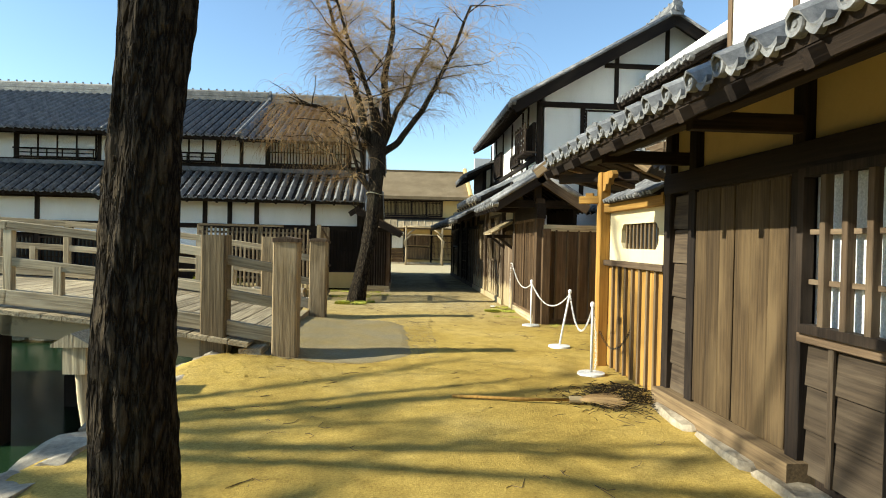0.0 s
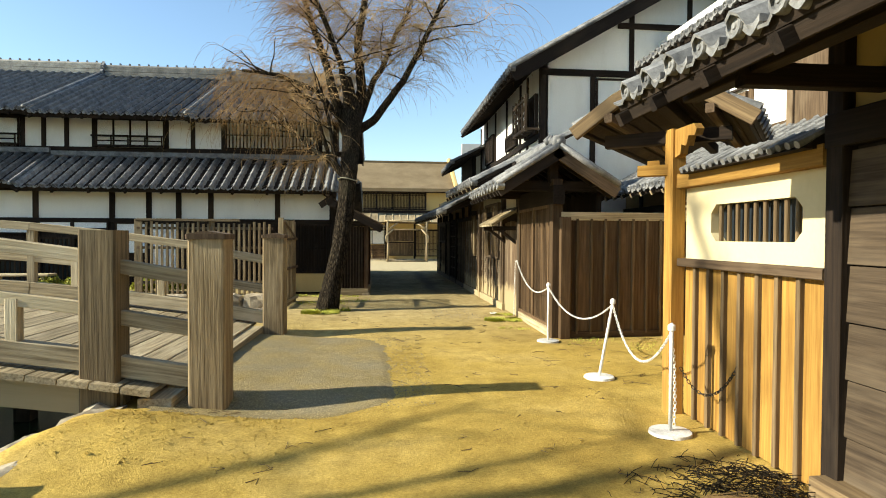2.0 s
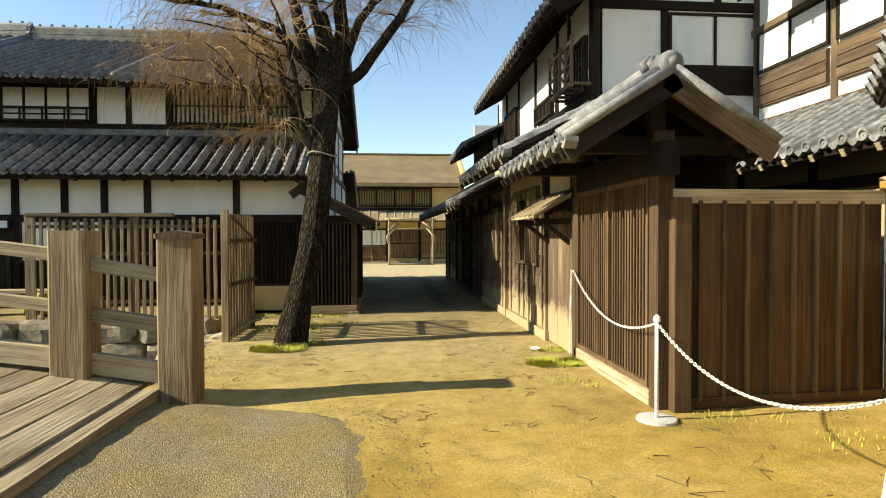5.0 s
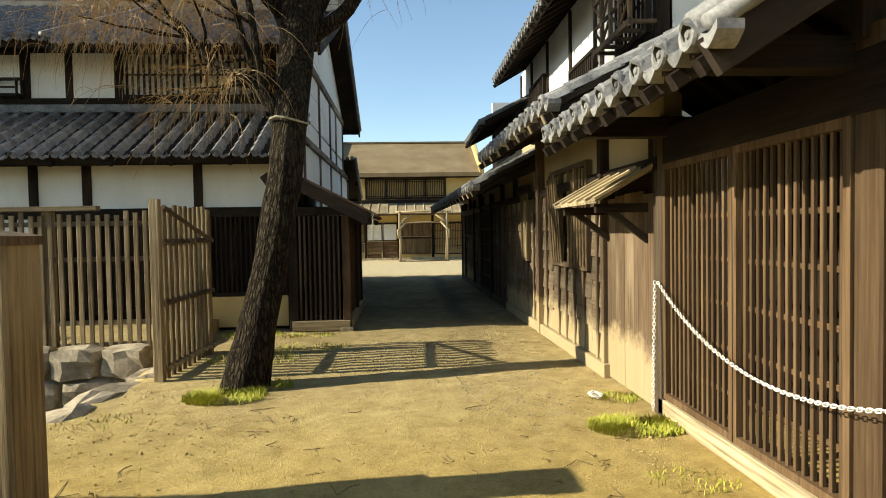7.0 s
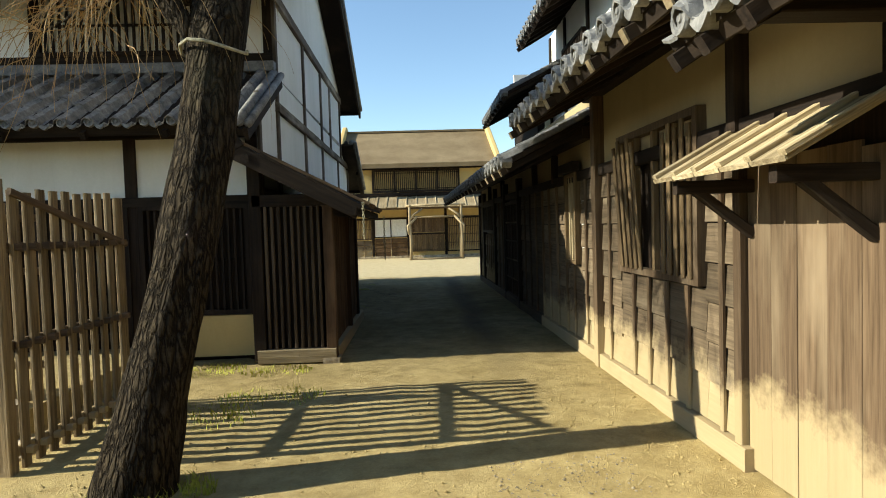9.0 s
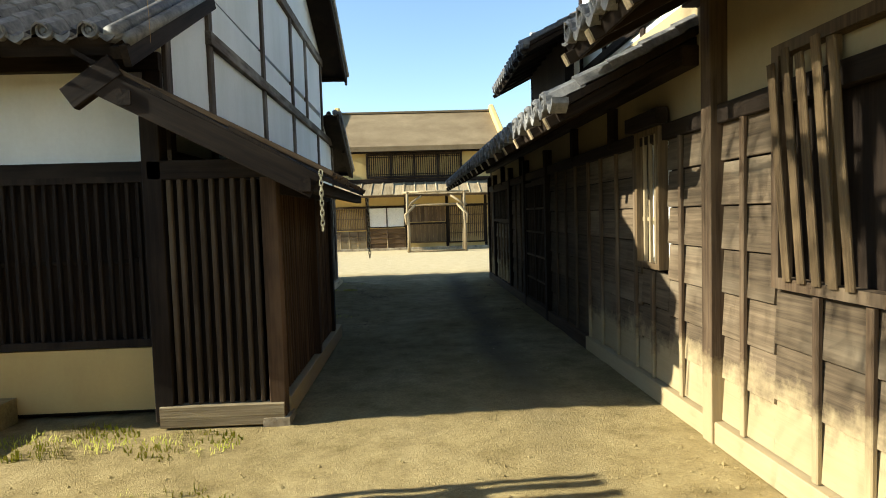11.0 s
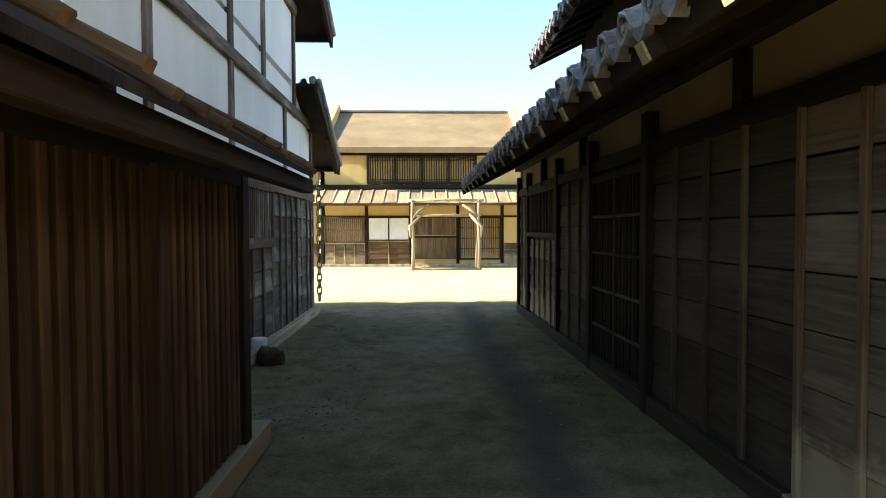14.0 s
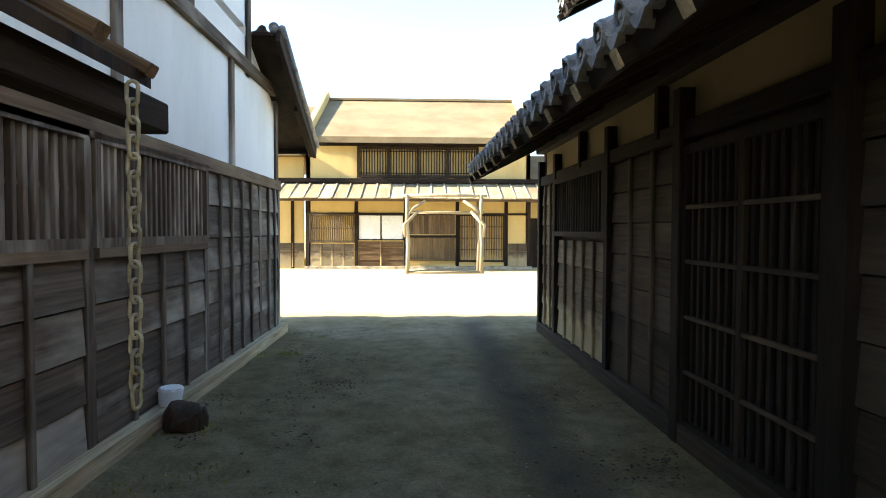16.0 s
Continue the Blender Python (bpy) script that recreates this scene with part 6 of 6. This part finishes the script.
def willow():
    r = random.Random(21)
    T = thing("tree", "bare weeping willow with leaning trunk and golden twigs", "tree", pose(-1.15, 15.15, 0))
    bark_trunk(T, [(-1.17, 15.2, -0.1), (-1.06, 15.3, 0.5), (-0.9, 15.5, 1.4), (-0.8, 15.68, 2.1), (-0.74, 15.9, 3.0), (-0.7, 16.4, 4.2), (-0.74, 16.6, 4.75), (-0.85, 16.6, 5.3)], [0.26, 0.195, 0.18, 0.18, 0.19, 0.21, 0.17, 0.12], 3.0)
    limbs = [([(-0.7, 15.15, 3.75), (-0.95, 15.1, 4.4), (-1.1, 15.05, 5.0), (-1.5, 15.0, 6.2), (-1.9, 14.9, 7.4)], 0.13),
             ([(-0.55, 15.15, 3.8), (-0.4, 15.2, 4.6), (-0.5, 15.3, 5.6), (-0.3, 15.4, 6.8), (-0.4, 15.5, 8.2)], 0.14),
             ([(-0.5, 15.15, 3.75), (-0.1, 15.15, 4.05), (0.45, 15.1, 4.8), (0.85, 15.1, 5.6), (1.3, 15.1, 6.6), (1.6, 15.0, 7.4)], 0.10),
             ([(-0.75, 15.1, 3.9), (-1.3, 14.8, 4.5), (-2.0, 14.7, 4.75), (-2.7, 14.6, 4.8)], 0.075),
             ([(-0.75, 15.2, 3.3), (-1.05, 15.0, 3.2), (-1.2, 14.9, 3.7), (-1.3, 14.8, 4.2), (-1.7, 14.7, 4.5)], 0.055),
             ([(-0.6, 15.1, 3.9), (-0.8, 14.6, 5.0), (-1.3, 14.1, 6.2), (-1.6, 13.8, 7.2)], 0.08),
             ([(-0.5, 15.2, 3.9), (0.0, 15.8, 5.2), (0.5, 16.3, 6.4), (0.9, 16.6, 7.6)], 0.08)]
    ends = []
    for pts, rad in limbs:
        pts = [back_of(p) for p in pts]
        P = []
        for a, b in zip(pts, pts[1:]):
            P += wander(a, b, 4, 0.07, r)[:-1]
        P.append(Vector(pts[-1]))
        m = len(P)
        s = Shape().tube(P, [rad * (1 - 0.75 * i / (m - 1)) + 0.008 for i in range(m)], 9)
        part("limb", s, BARK, T, smooth=True)
        ends.append((P, rad))
    for pts, rad in (([(-0.8, 15.85, 2.85), (-0.98, 15.9, 3.05), (-1.2, 16.0, 3.3), (-1.45, 16.1, 3.46), (-1.75, 16.2, 3.66), (-2.1, 16.4, 4.1), (-2.6, 16.7, 4.5)], 0.07),
                     ([(-0.88, 15.85, 2.9), (-1.02, 15.8, 3.2), (-1.1, 15.85, 3.7), (-1.25, 16.0, 4.4), (-1.4, 16.2, 5.0)], 0.06)):
        P = []
        for a, b in zip(pts, pts[1:]):
            P += wander(a, b, 3, 0.07, r)[:-1]
        P.append(Vector(pts[-1]))
        part("limb", Shape().tube(P, [rad * (1 - 0.6 * i / (len(P) - 1)) for i in range(len(P))], 9), BARK, T, smooth=True)
        ends.append((P, rad))
    br, tw = Shape(), Shape()
    for idx, (P, rad) in enumerate(ends):
        low = idx in (3, 4, 7)
        for k in range(8 if low else 6 if idx > 7 else 19):
            i = r.randrange(len(P) // 3, len(P))
            p = P[i]
            d = Vector((r.uniform(-1, 1) + (0.1 if idx == 2 else -0.15), r.uniform(-0.8, 0.8), r.uniform(0.0, 1.0))).normalized()
            if low:
                d = Vector((r.uniform(-1, 0.2), r.uniform(-0.8, 0.6), r.uniform(-0.1, 0.4))).normalized()
            L = r.uniform(0.5, 1.5)
            q = wander(p, p + d * L + Vector((0, 0, -0.12 * L)), 6, 0.22, r)
            br.tube(q, [0.022 * (1 - 0.7 * j / 6) for j in range(7)], 5, cap=False)
            for _ in range(24 if low else 34):
                j = r.randrange(1, 7)
                dd = (d * 0.7 + Vector((r.uniform(-1, 1), r.uniform(-1, 1), r.uniform(-0.3, 0.9)))).normalized()
                if low:
                    hang(tw, q[j], dd, r.uniform(0.5, 1.2), r, 0.0035, 1.4, 8)
                else:
                    t2 = hang(tw, q[j], dd, r.uniform(0.5, 1.3), r, 0.0042, 0.55)
                    if r.random() < 0.6:
                        hang(tw, t2[r.randrange(2, 6)], dd + Vector((r.uniform(-1, 1), r.uniform(-1, 1), 0)), r.uniform(0.4, 0.9), r, 0.004, 0.9)
    # long hanging strands of the low western side
    for _ in range(820):
        x = r.uniform(-3.1, -0.8) if r.random() < 0.85 else r.uniform(-3.7, -0.6)
        top = 4.5 - 0.3 * abs(x + 1.9) + r.uniform(-0.5, 0.35)
        p = back_of((x, 14.8 + r.uniform(-0.6, 0.7), top))
        p = Vector((p.x * 1.12, p.y + 1.0, 1.58 + (p.z - 1.58) * 1.14))
        hang(tw, p, (r.uniform(-0.9, 0.6), r.uniform(-0.5, 0.5), 0.3), r.uniform(0.4, 1.1), r, 0.004, 1.6, 8)
    # a thin fringe along the eastern side
    for _ in range(90):
        x = r.uniform(0.4, 2.6)
        hang(tw, back_of((x, 15.1 + r.uniform(-0.8, 0.8), 6.4 - 0.3 * abs(x - 1) + r.uniform(-0.8, 0.5))), (r.uniform(-0.2, 1), 0, 0.5), r.uniform(0.8, 2.0), r, 0.0045, 1.3, 8)
    part("branch_work", br, BARK, T, smooth=True, kind="stuff")
    part("crown", tw, TWIG, T, "hanging golden-brown twigs", kind="stuff")
    # binding rope
    rp = Shape().tube([(-0.75 + 0.225 * math.cos(a * 0.5236), 15.84 + 0.225 * math.sin(a * 0.5236), 2.84 + 0.03 * math.sin(a)) for a in range(13)], 0.012, 6)
    part("rope_tie", rp, CHAIN_OLD, T)


willow()

TN = thing("tree", "large furrowed tree trunk beside the canal path", "tree", pose(-1.1, 2.6, 0))
bark_trunk(TN, [(-1.09, 2.6, -0.15), (-1.12, 2.6, 0.4), (-1.14, 2.6, 1.2), (-1.1, 2.6, 2.0), (-1.03, 2.6, 2.8), (-0.9, 2.6, 4.0), (-0.88, 2.6, 6.0)], [0.23, 0.165, 0.148, 0.138, 0.133, 0.128, 0.11], 8.0, 96, ridge_h=0.17, rings=190, plates=0.055)


def bare_tree(base, h, spread, seed, label):
    """A leafless tree over the water."""
    r = random.Random(seed)
    x, y, z = base
    T = thing("tree", label, "tree", pose(x, y, z))
    bark_trunk(T, [(x, y, z - 0.2), (x + 0.1, y, z + h * 0.25), (x - 0.05, y + 0.1, z + h * 0.5)], [0.26, 0.2, 0.16], seed, 16)
    s, tw = Shape(), Shape()
    top = Vector((x - 0.05, y + 0.1, z + h * 0.5))
    for k in range(13):
        a = 6.28 * k / 13 + r.uniform(-0.3, 0.3)
        e = top + Vector((math.cos(a) * spread * r.uniform(0.6, 1), math.sin(a) * spread * r.uniform(0.6, 1), h * r.uniform(0.1, 0.5)))
        q = wander(top, e, 7, 0.15, r)
        s.tube(q, [0.10 * (1 - 0.75 * j / 7) for j in range(8)], 6, cap=False)
        for _ in range(14):
            j = r.randrange(2, 8)
            d = Vector((r.uniform(-1, 1), r.uniform(-1, 1), r.uniform(-0.3, 0.6)))
            q2 = wander(q[j], q[j] + d * r.uniform(0.5, 1.5), 5, 0.2, r)
            tw.tube(q2, [0.03 * (1 - 0.8 * i / 5) for i in range(6)], 4, cap=False)
    part("limb", s, BARK, T, smooth=True)
    part("crown", tw, BARK, T, kind="stuff")


bare_tree((-15.0, 3.6, 0.0), 11.5, 3.6, 4, "bare tree across the canal")
bare_tree((-14.6, 0.0, 0.0), 10.0, 3.4, 9, "bare tree on the far canal bank")


# ---- barrier posts with white chain ----
def catenary(a, b, sag, n):
    a, b = Vector(a), Vector(b)
    return [a.lerp(b, i / n) - Vector((0, 0, sag * 4 * (i / n) * (1 - i / n))) for i in range(n + 1)]


def link_mesh(mat, size):
    key = ("link", mat.name, size)
    if key not in CACHE:
        s = Shape()
        pts = []
        for i in range(13):
            a = 6.28318 * i / 12
            pts.append((0.55 * size * math.cos(a), 0, (0.55 * math.sin(a) + 0.45 * (1 if math.sin(a) > 0 else -1)) * size))
        s.tube(pts, 0.18 * size, 5, cap=False)
        CACHE[key] = s.mesh("link", mat, True)
    return CACHE[key]


def chain(path, mat, size, label, group=""):
    """A chain of single links along a path."""
    pts = [Vector(p) for p in path]
    C = thing("chain", label, "chain", Matrix.Translation(pts[0]), group)
    d, acc, k = 1.5 * size, 0.0, 0
    for a, b in zip(pts, pts[1:]):
        L = (b - a).length
        t = (b - a) / L
        while acc < L:
            p = a + t * acc
            s = t.cross(Vector((0.2, 1, 0.1)))
            s.normalize()
            u = t.cross(s)
            if k % 2:
                s, u = u, -s
            m = Matrix((s, u, t)).transposed().to_4x4()
            m.translation = p
            under(new("link", link_mesh(mat, size)), C, m)
            acc += d
            k += 1
        acc -= L
    return C


STANDS = [(2.53, 11.28, 0.0, 0.0), (2.47, 8.98, 0.05, 0.0), (2.36, 7.1, 0.0, 0.0)]
for x, y, lx, ly in STANDS:
    B = thing("barrier_post", "white plastic barrier post on a round base", "barrier", pose(x, y, 0), "chained barrier posts")
    base = Shape().tube([(x, y, 0.0), (x, y, 0.025), (x, y, 0.03)], [0.17, 0.165, 0.1], 20)
    part("base", base, CHAIN, B)
    part("pole", Shape().tube([(x, y, 0.02), (x + lx * 3, y, 0.84)], 0.016, 10), CHAIN, B, smooth=True)
    part("cap", Shape().tube([(x + lx * 3, y, 0.84), (x + lx * 3, y, 0.88), (x + lx * 3, y, 0.9)], [0.03, 0.03, 0.008], 10), CHAIN, B)
tops = [(x + lx * 3, y, 0.83) for x, y, lx, ly in STANDS]
chain(catenary((2.62, 13.82, 1.12), tops[0], 0.28, 24), CHAIN, 0.019, "white plastic chain hung from gate post to barrier post", "barrier chains")
chain(catenary(tops[0], tops[1], 0.3, 24), CHAIN, 0.019, "white plastic chain sagging between barrier posts", "barrier chains")
chain(catenary(tops[1], tops[2], 0.42, 24), CHAIN, 0.019, "white plastic chain sagging between barrier posts", "barrier chains")
chain([(2.38, 7.14, 0.83), (2.44, 7.2, 0.5), (2.46, 7.22, 0.2), (2.44, 7.2, 0.02)], CHAIN, 0.019, "loose white chain end hanging beside a barrier post", "barrier chains")
chain([(2.6, 13.84, 1.12), (2.58, 13.82, 0.6), (2.57, 13.82, 0.05)], CHAIN, 0.019, "loose white chain end hanging from the gate post", "barrier chains")
chain([(2.27 + 0.06 * math.cos(0.9 * i) * (1 - i / 26), 14.42 + 0.11 * math.sin(0.9 * i) * (1 - i / 26), 0.03) for i in range(13)], CHAIN, 0.019, "white plastic chain end heaped on the grass", "barrier chains")
chain(catenary((2.5, 7.2, 0.5), (2.71, 6.75, 0.62), 0.22, 14), IRON, 0.019, "rusty chain hooked to the ochre boards")
chain([(0.04, 18.1, 1.84), (0.04, 18.1, 1.45)], CHAIN_OLD, 0.022, "pale rain chain hanging from the lean-to eave", "rain chains")
chain([(0.08, 21.28, 1.74), (0.08, 21.28, 1.06)], CHAIN_OLD, 0.026, "long yellowed rain chain hanging from the lean-to eave", "rain chains")

# ---- broom and sweepings ----
BM = thing("broom", "bamboo besom broom lying on the earth", "broom", pose(1.2, 5.85, 0))
pole("handle", [(0.54, 5.97, 0.03), (1.2, 5.85, 0.03), (1.75, 5.75, 0.05)], 0.016, BM, W_OCHRE)
s = Shape()
rr = random.Random(2)
for _ in range(90):
    a = Vector((1.72, 5.76, 0.05))
    e = a + Vector((0.42 + rr.uniform(-0.05, 0.08), -0.1 + rr.uniform(-0.14, 0.14), rr.uniform(-0.04, 0.06)))
    s.tube([a, a.lerp(e, 0.5) + Vector((0, 0, 0.02)), e], [0.004, 0.003, 0.002], 3, cap=False)
part("bristles", s, TWIG, BM, "dry twig bristles", kind="stuff")
part("binding", Shape().tube([(1.7, 5.765, 0.05), (1.82, 5.745, 0.05)], 0.035, 10), W_BOARD, BM)
s = Shape()
for _ in range(800):
    a = rr.gauss(0, 0.28), rr.gauss(0, 0.25)
    p = Vector((2.32 + a[0], 5.95 + a[1], max(0.01, 0.16 * math.exp(-(a[0] ** 2 + a[1] ** 2) / 0.1) * rr.random() + 0.01)))
    d = Vector((rr.uniform(-1, 1), rr.uniform(-1, 1), rr.uniform(-0.15, 0.15))) * rr.uniform(0.06, 0.2)
    if p.x + d.x < 2.66 and p.x < 2.66:
        s.tube([p, p + d * 0.5 + Vector((0, 0, 0.01)), p + d], 0.003, 3, cap=False)
tagged(new("twig_pile", s.mesh("twig_pile", BARK)), "heap of dark swept twigs on the earth", "twigs", kind="stuff")
s = Shape()
for _ in range(330):
    x, y = rr.uniform(-1.6, 4.8), rr.uniform(2.5, 14.5)
    if x > 2.55 and not 7.6 < y < 11.4 or (x > -0.2 and x < 0.5 and y < 8):
        continue
    p = Vector((x, y, relief(x, y) + 0.006))
    a = rr.uniform(0, 6.28)
    L = rr.uniform(0.05, 0.22)
    q = [p + Vector((math.cos(a + 0.5 * i * rr.uniform(-1, 1)), math.sin(a + 0.5 * i * rr.uniform(-1, 1)), 0)) * L * i / 3 for i in range(4)]
    s.tube(q, 0.0028, 3, cap=False)
tagged(new("fallen_twigs", s.mesh("fallen_twigs", W_SLAT)), "fallen twigs scattered on the earth", "twigs", kind="stuff")




def crumbs(name, spots, mat, seed, label, kind):
    """Loose irregular crumbs strewn on the ground: x, y, spread in x and y, how many, largest size."""
    r = random.Random(seed)
    s = Shape()
    for cx, cy, sx, sy, n, big in spots:
        for _ in range(n):
            x, y = cx + sx * r.uniform(-1, 1), cy + sy * r.uniform(-1, 1)
            if x < bank_x(y) + 0.15 and y < NORTH or (-3 < x < -1.4 and 8.1 < y < 12.7):
                continue
            k = big * (0.3 + 0.7 * r.random() ** 3)
            c = Vector((x, y, relief(x, y) + k * 0.2))
            f = [r.uniform(0.6, 1.2) * k for _ in range(6)]
            a = r.uniform(0, 1.57)
            u, v = Vector((math.cos(a), math.sin(a), 0)), Vector((-math.sin(a), math.cos(a), 0))
            s.add([c + u * f[0], c + v * f[1], c - u * f[2], c - v * f[3], c + Vector((0, 0, f[4] * 0.7)), c - Vector((0, 0, f[5] * 0.5))],
                  [(0, 1, 4), (1, 2, 4), (2, 3, 4), (3, 0, 4), (1, 0, 5), (2, 1, 5), (3, 2, 5), (0, 3, 5)])
    tagged(new(name, s.mesh(name, mat)), label, kind, kind="stuff")


crumbs("earth_crumbs", [(0.2, 9.0, 2.3, 7.0, 2600, 0.014), (0.3, 15.2, 2.2, 2.6, 2200, 0.016), (-1.6, 7.3, 0.9, 0.7, 1700, 0.013), (-1.2, 7.7, 1.0, 0.3, 700, 0.016), (-1.9, 14.4, 0.6, 1.0, 300, 0.02), (2.3, 15.5, 0.3, 2.5, 300, 0.02)], GROUND, 51,
       "loose ochre crumbs and clods on the trodden earth", "earth")
crumbs("apron_gravel", [(0.28, 10.1, 0.3, 1.7, 2600, 0.012), (-0.1, 11.9, 0.4, 0.4, 500, 0.012), (0.2, 8.5, 0.35, 0.45, 600, 0.012), (-0.8, 9.9, 0.9, 2.0, 1800, 0.011)], GRAVEL, 53, "loose gravel over the apron and its edge", "gravel")
crumbs("pebbles", [(1.5, 14.7, 0.45, 0.75, 900, 0.014), (1.9, 13.9, 0.4, 0.5, 250, 0.012), (-0.2, 10.2, 0.6, 1.8, 300, 0.012), (0.6, 24.0, 1.4, 4.5, 500, 0.014)], STONE, 52, "grey pebbles strewn on the earth", "pebbles")

# ---- grass ----
def tufts(name, spots, seed, label):
    r = random.Random(seed)
    s = Shape()
    for x, y, rad, n, h in spots:
        for _ in range(n):
            a, d = r.uniform(0, 6.28), rad * math.sqrt(r.random())
            p = Vector((x + d * math.cos(a), y + d * math.sin(a) * 0.7, -0.01))
            hh = h * r.uniform(0.4, 1.0)
            lean = Vector((r.uniform(-1, 1), r.uniform(-1, 1), 0)) * hh * 0.6
            w = Vector((math.cos(a), math.sin(a), 0)) * 0.005
            k = len(s.v)
            s.v += [tuple(p - w), tuple(p + w), tuple(p + lean * 0.4 + Vector((0, 0, hh * 0.7)) + w * 0.7), tuple(p + lean * 0.4 + Vector((0, 0, hh * 0.7)) - w * 0.7), tuple(p + lean + Vector((0, 0, hh)))]
            s.f += [(k, k + 1, k + 2, k + 3), (k + 3, k + 2, k + 4)]
    tagged(new(name, s.mesh(name, GRASS)), label, "grass", kind="stuff")


tufts("grass", [(-1.25, 14.85, 0.4, 1400, 0.10), (-0.9, 15.2, 0.25, 250, 0.10), (-1.4, 16.6, 0.6, 300, 0.08), (-0.8, 17.2, 0.5, 250, 0.07), (-1.9, 18.4, 0.5, 500, 0.06), (-1.0, 18.25, 0.4, 250, 0.05),
                (2.35, 13.6, 0.4, 1500, 0.07), (2.45, 14.4, 0.25, 250, 0.06), (-2.2, 14.2, 0.4, 150, 0.05), (2.3, 12.6, 0.3, 120, 0.05), (3.6, 11.0, 0.9, 250, 0.05), (4.4, 10.2, 0.8, 200, 0.04)], 3, "bright green grass tufts at wall feet and tree foot")
tufts("weeds", [(-1.05, 24.2, 0.3, 120, 0.04), (-1.0, 26.8, 0.35, 160, 0.04), (-0.9, 28.0, 0.35, 120, 0.03), (-0.8, 23.4, 0.4, 100, 0.03), (-1.05, 22.6, 0.25, 80, 0.04)], 6, "low dark weeds along the wall foot")

# ---- stone and bucket at the lane wall ----
boulder = Shape().tube([(-1.0 + 0.02 * math.sin(i), 24.3, 0.2 * i / 9 - 0.02) for i in range(10)], [0.155 * math.sin(math.pi * (0.2 + 0.79 * i / 9)) ** 0.6 + 0.008 * math.sin(i * 2.1) for i in range(10)], 18)
tagged(new("field_stone", boulder.mesh("field_stone", W_LAPN, smooth=True)), "dark rounded stone beside the boarded wall", "stone")
PAIL = thing("pail", "small dented metal pail leaning at the boarded wall", "pail", pose(-1.19, 24.44, 0))
part("body", Shape().tube([(-1.19, 24.44, 0.0), (-1.17, 24.44, 0.24)], [0.07, 0.09], 14), P_GREY, PAIL, smooth=True)
part("lid", Shape().tube([(-1.17, 24.44, 0.24), (-1.17, 24.44, 0.26)], [0.095, 0.08], 14), PAPER, PAIL)

# ---- dead leaves along the lane wall ----
def leaf_litter():
    r = random.Random(77)
    s = Shape()
    spots = [(r.uniform(-1.1, 0.1), r.uniform(21.9, 28.6), r.uniform(0.08, 0.26)) for _ in range(26)] + [(r.uniform(1.7, 2.3), r.uniform(23, 28), r.uniform(0.06, 0.2)) for _ in range(8)]
    for cx, cy, w in spots:
        for _ in range(34):
            p = Vector((cx + r.gauss(0, w), cy + r.gauss(0, w * 1.3), 0))
            p.z = relief(p.x, p.y) + r.uniform(0.006, 0.02)
            a = r.uniform(0, 6.28)
            u = Vector((math.cos(a), math.sin(a), r.uniform(-0.3, 0.3))) * r.uniform(0.012, 0.028)
            v = Vector((-math.sin(a), math.cos(a), r.uniform(-0.3, 0.3))) * r.uniform(0.006, 0.012)
            s.add([p - u, p - v, p + u, p + v], [(0, 1, 2, 3)])
    tagged(new("leaf_litter", s.mesh("leaf_litter", W_LAPN)), "scattered dead leaves along the lane edges", "leaves", kind="stuff")


leaf_litter()

# ---- benches and shrubs in the west yard ----
for x in (-6.2, -8.6):
    BN = thing("bench", "low grey plank bench in the yard", "bench", pose(x, 17.6, 0.2), "yard benches")
    piece("seat", (x - 0.7, 17.6, 0.62), (x + 0.7, 17.6, 0.62), 0.4, 0.05, W_GREY, BN, side=(0, 1, 0))
    for dx in (-0.55, 0.55):
        piece("leg", (x + dx, 17.6, 0.2), (x + dx, 17.6, 0.6), 0.08, 0.3, W_GREY, BN)


def shrub(x, y, z, r0, seed):
    r = random.Random(seed)
    T = thing("shrub", "low leafy shrub in the yard", "shrub", pose(x, y, z), "yard shrubs")
    s, st = Shape(), Shape()
    for _ in range(700):
        d = Vector((r.gauss(0, 1), r.gauss(0, 1), abs(r.gauss(0, 0.8)))).normalized() * r0 * r.uniform(0.4, 1.05)
        p = Vector((x, y, z + 0.1)) + d
        a = Vector((r.uniform(-1, 1), r.uniform(-1, 1), r.uniform(-0.5, 1))).normalized() * 0.05
        b = a.cross(Vector((r.uniform(-1, 1), r.uniform(-1, 1), 1))).normalized() * 0.02
        s.add([p - a, p + b, p + a, p - b], [(0, 1, 2, 3)])
    for _ in range(14):
        st.tube([(x, y, z), (x + r.uniform(-0.6, 0.6) * r0, y + r.uniform(-0.6, 0.6) * r0, z + r0 * 0.8)], 0.008, 4)
    part("leaves", s, GRASS, T, kind="stuff")
    part("stems", st, BARK, T)


for i, (x, y) in enumerate(((-4.9, 17.3), (-5.6, 17.2), (-7.2, 17.3), (-7.9, 17.5))):
    shrub(x, y, 0.2, 0.32, 40 + i)
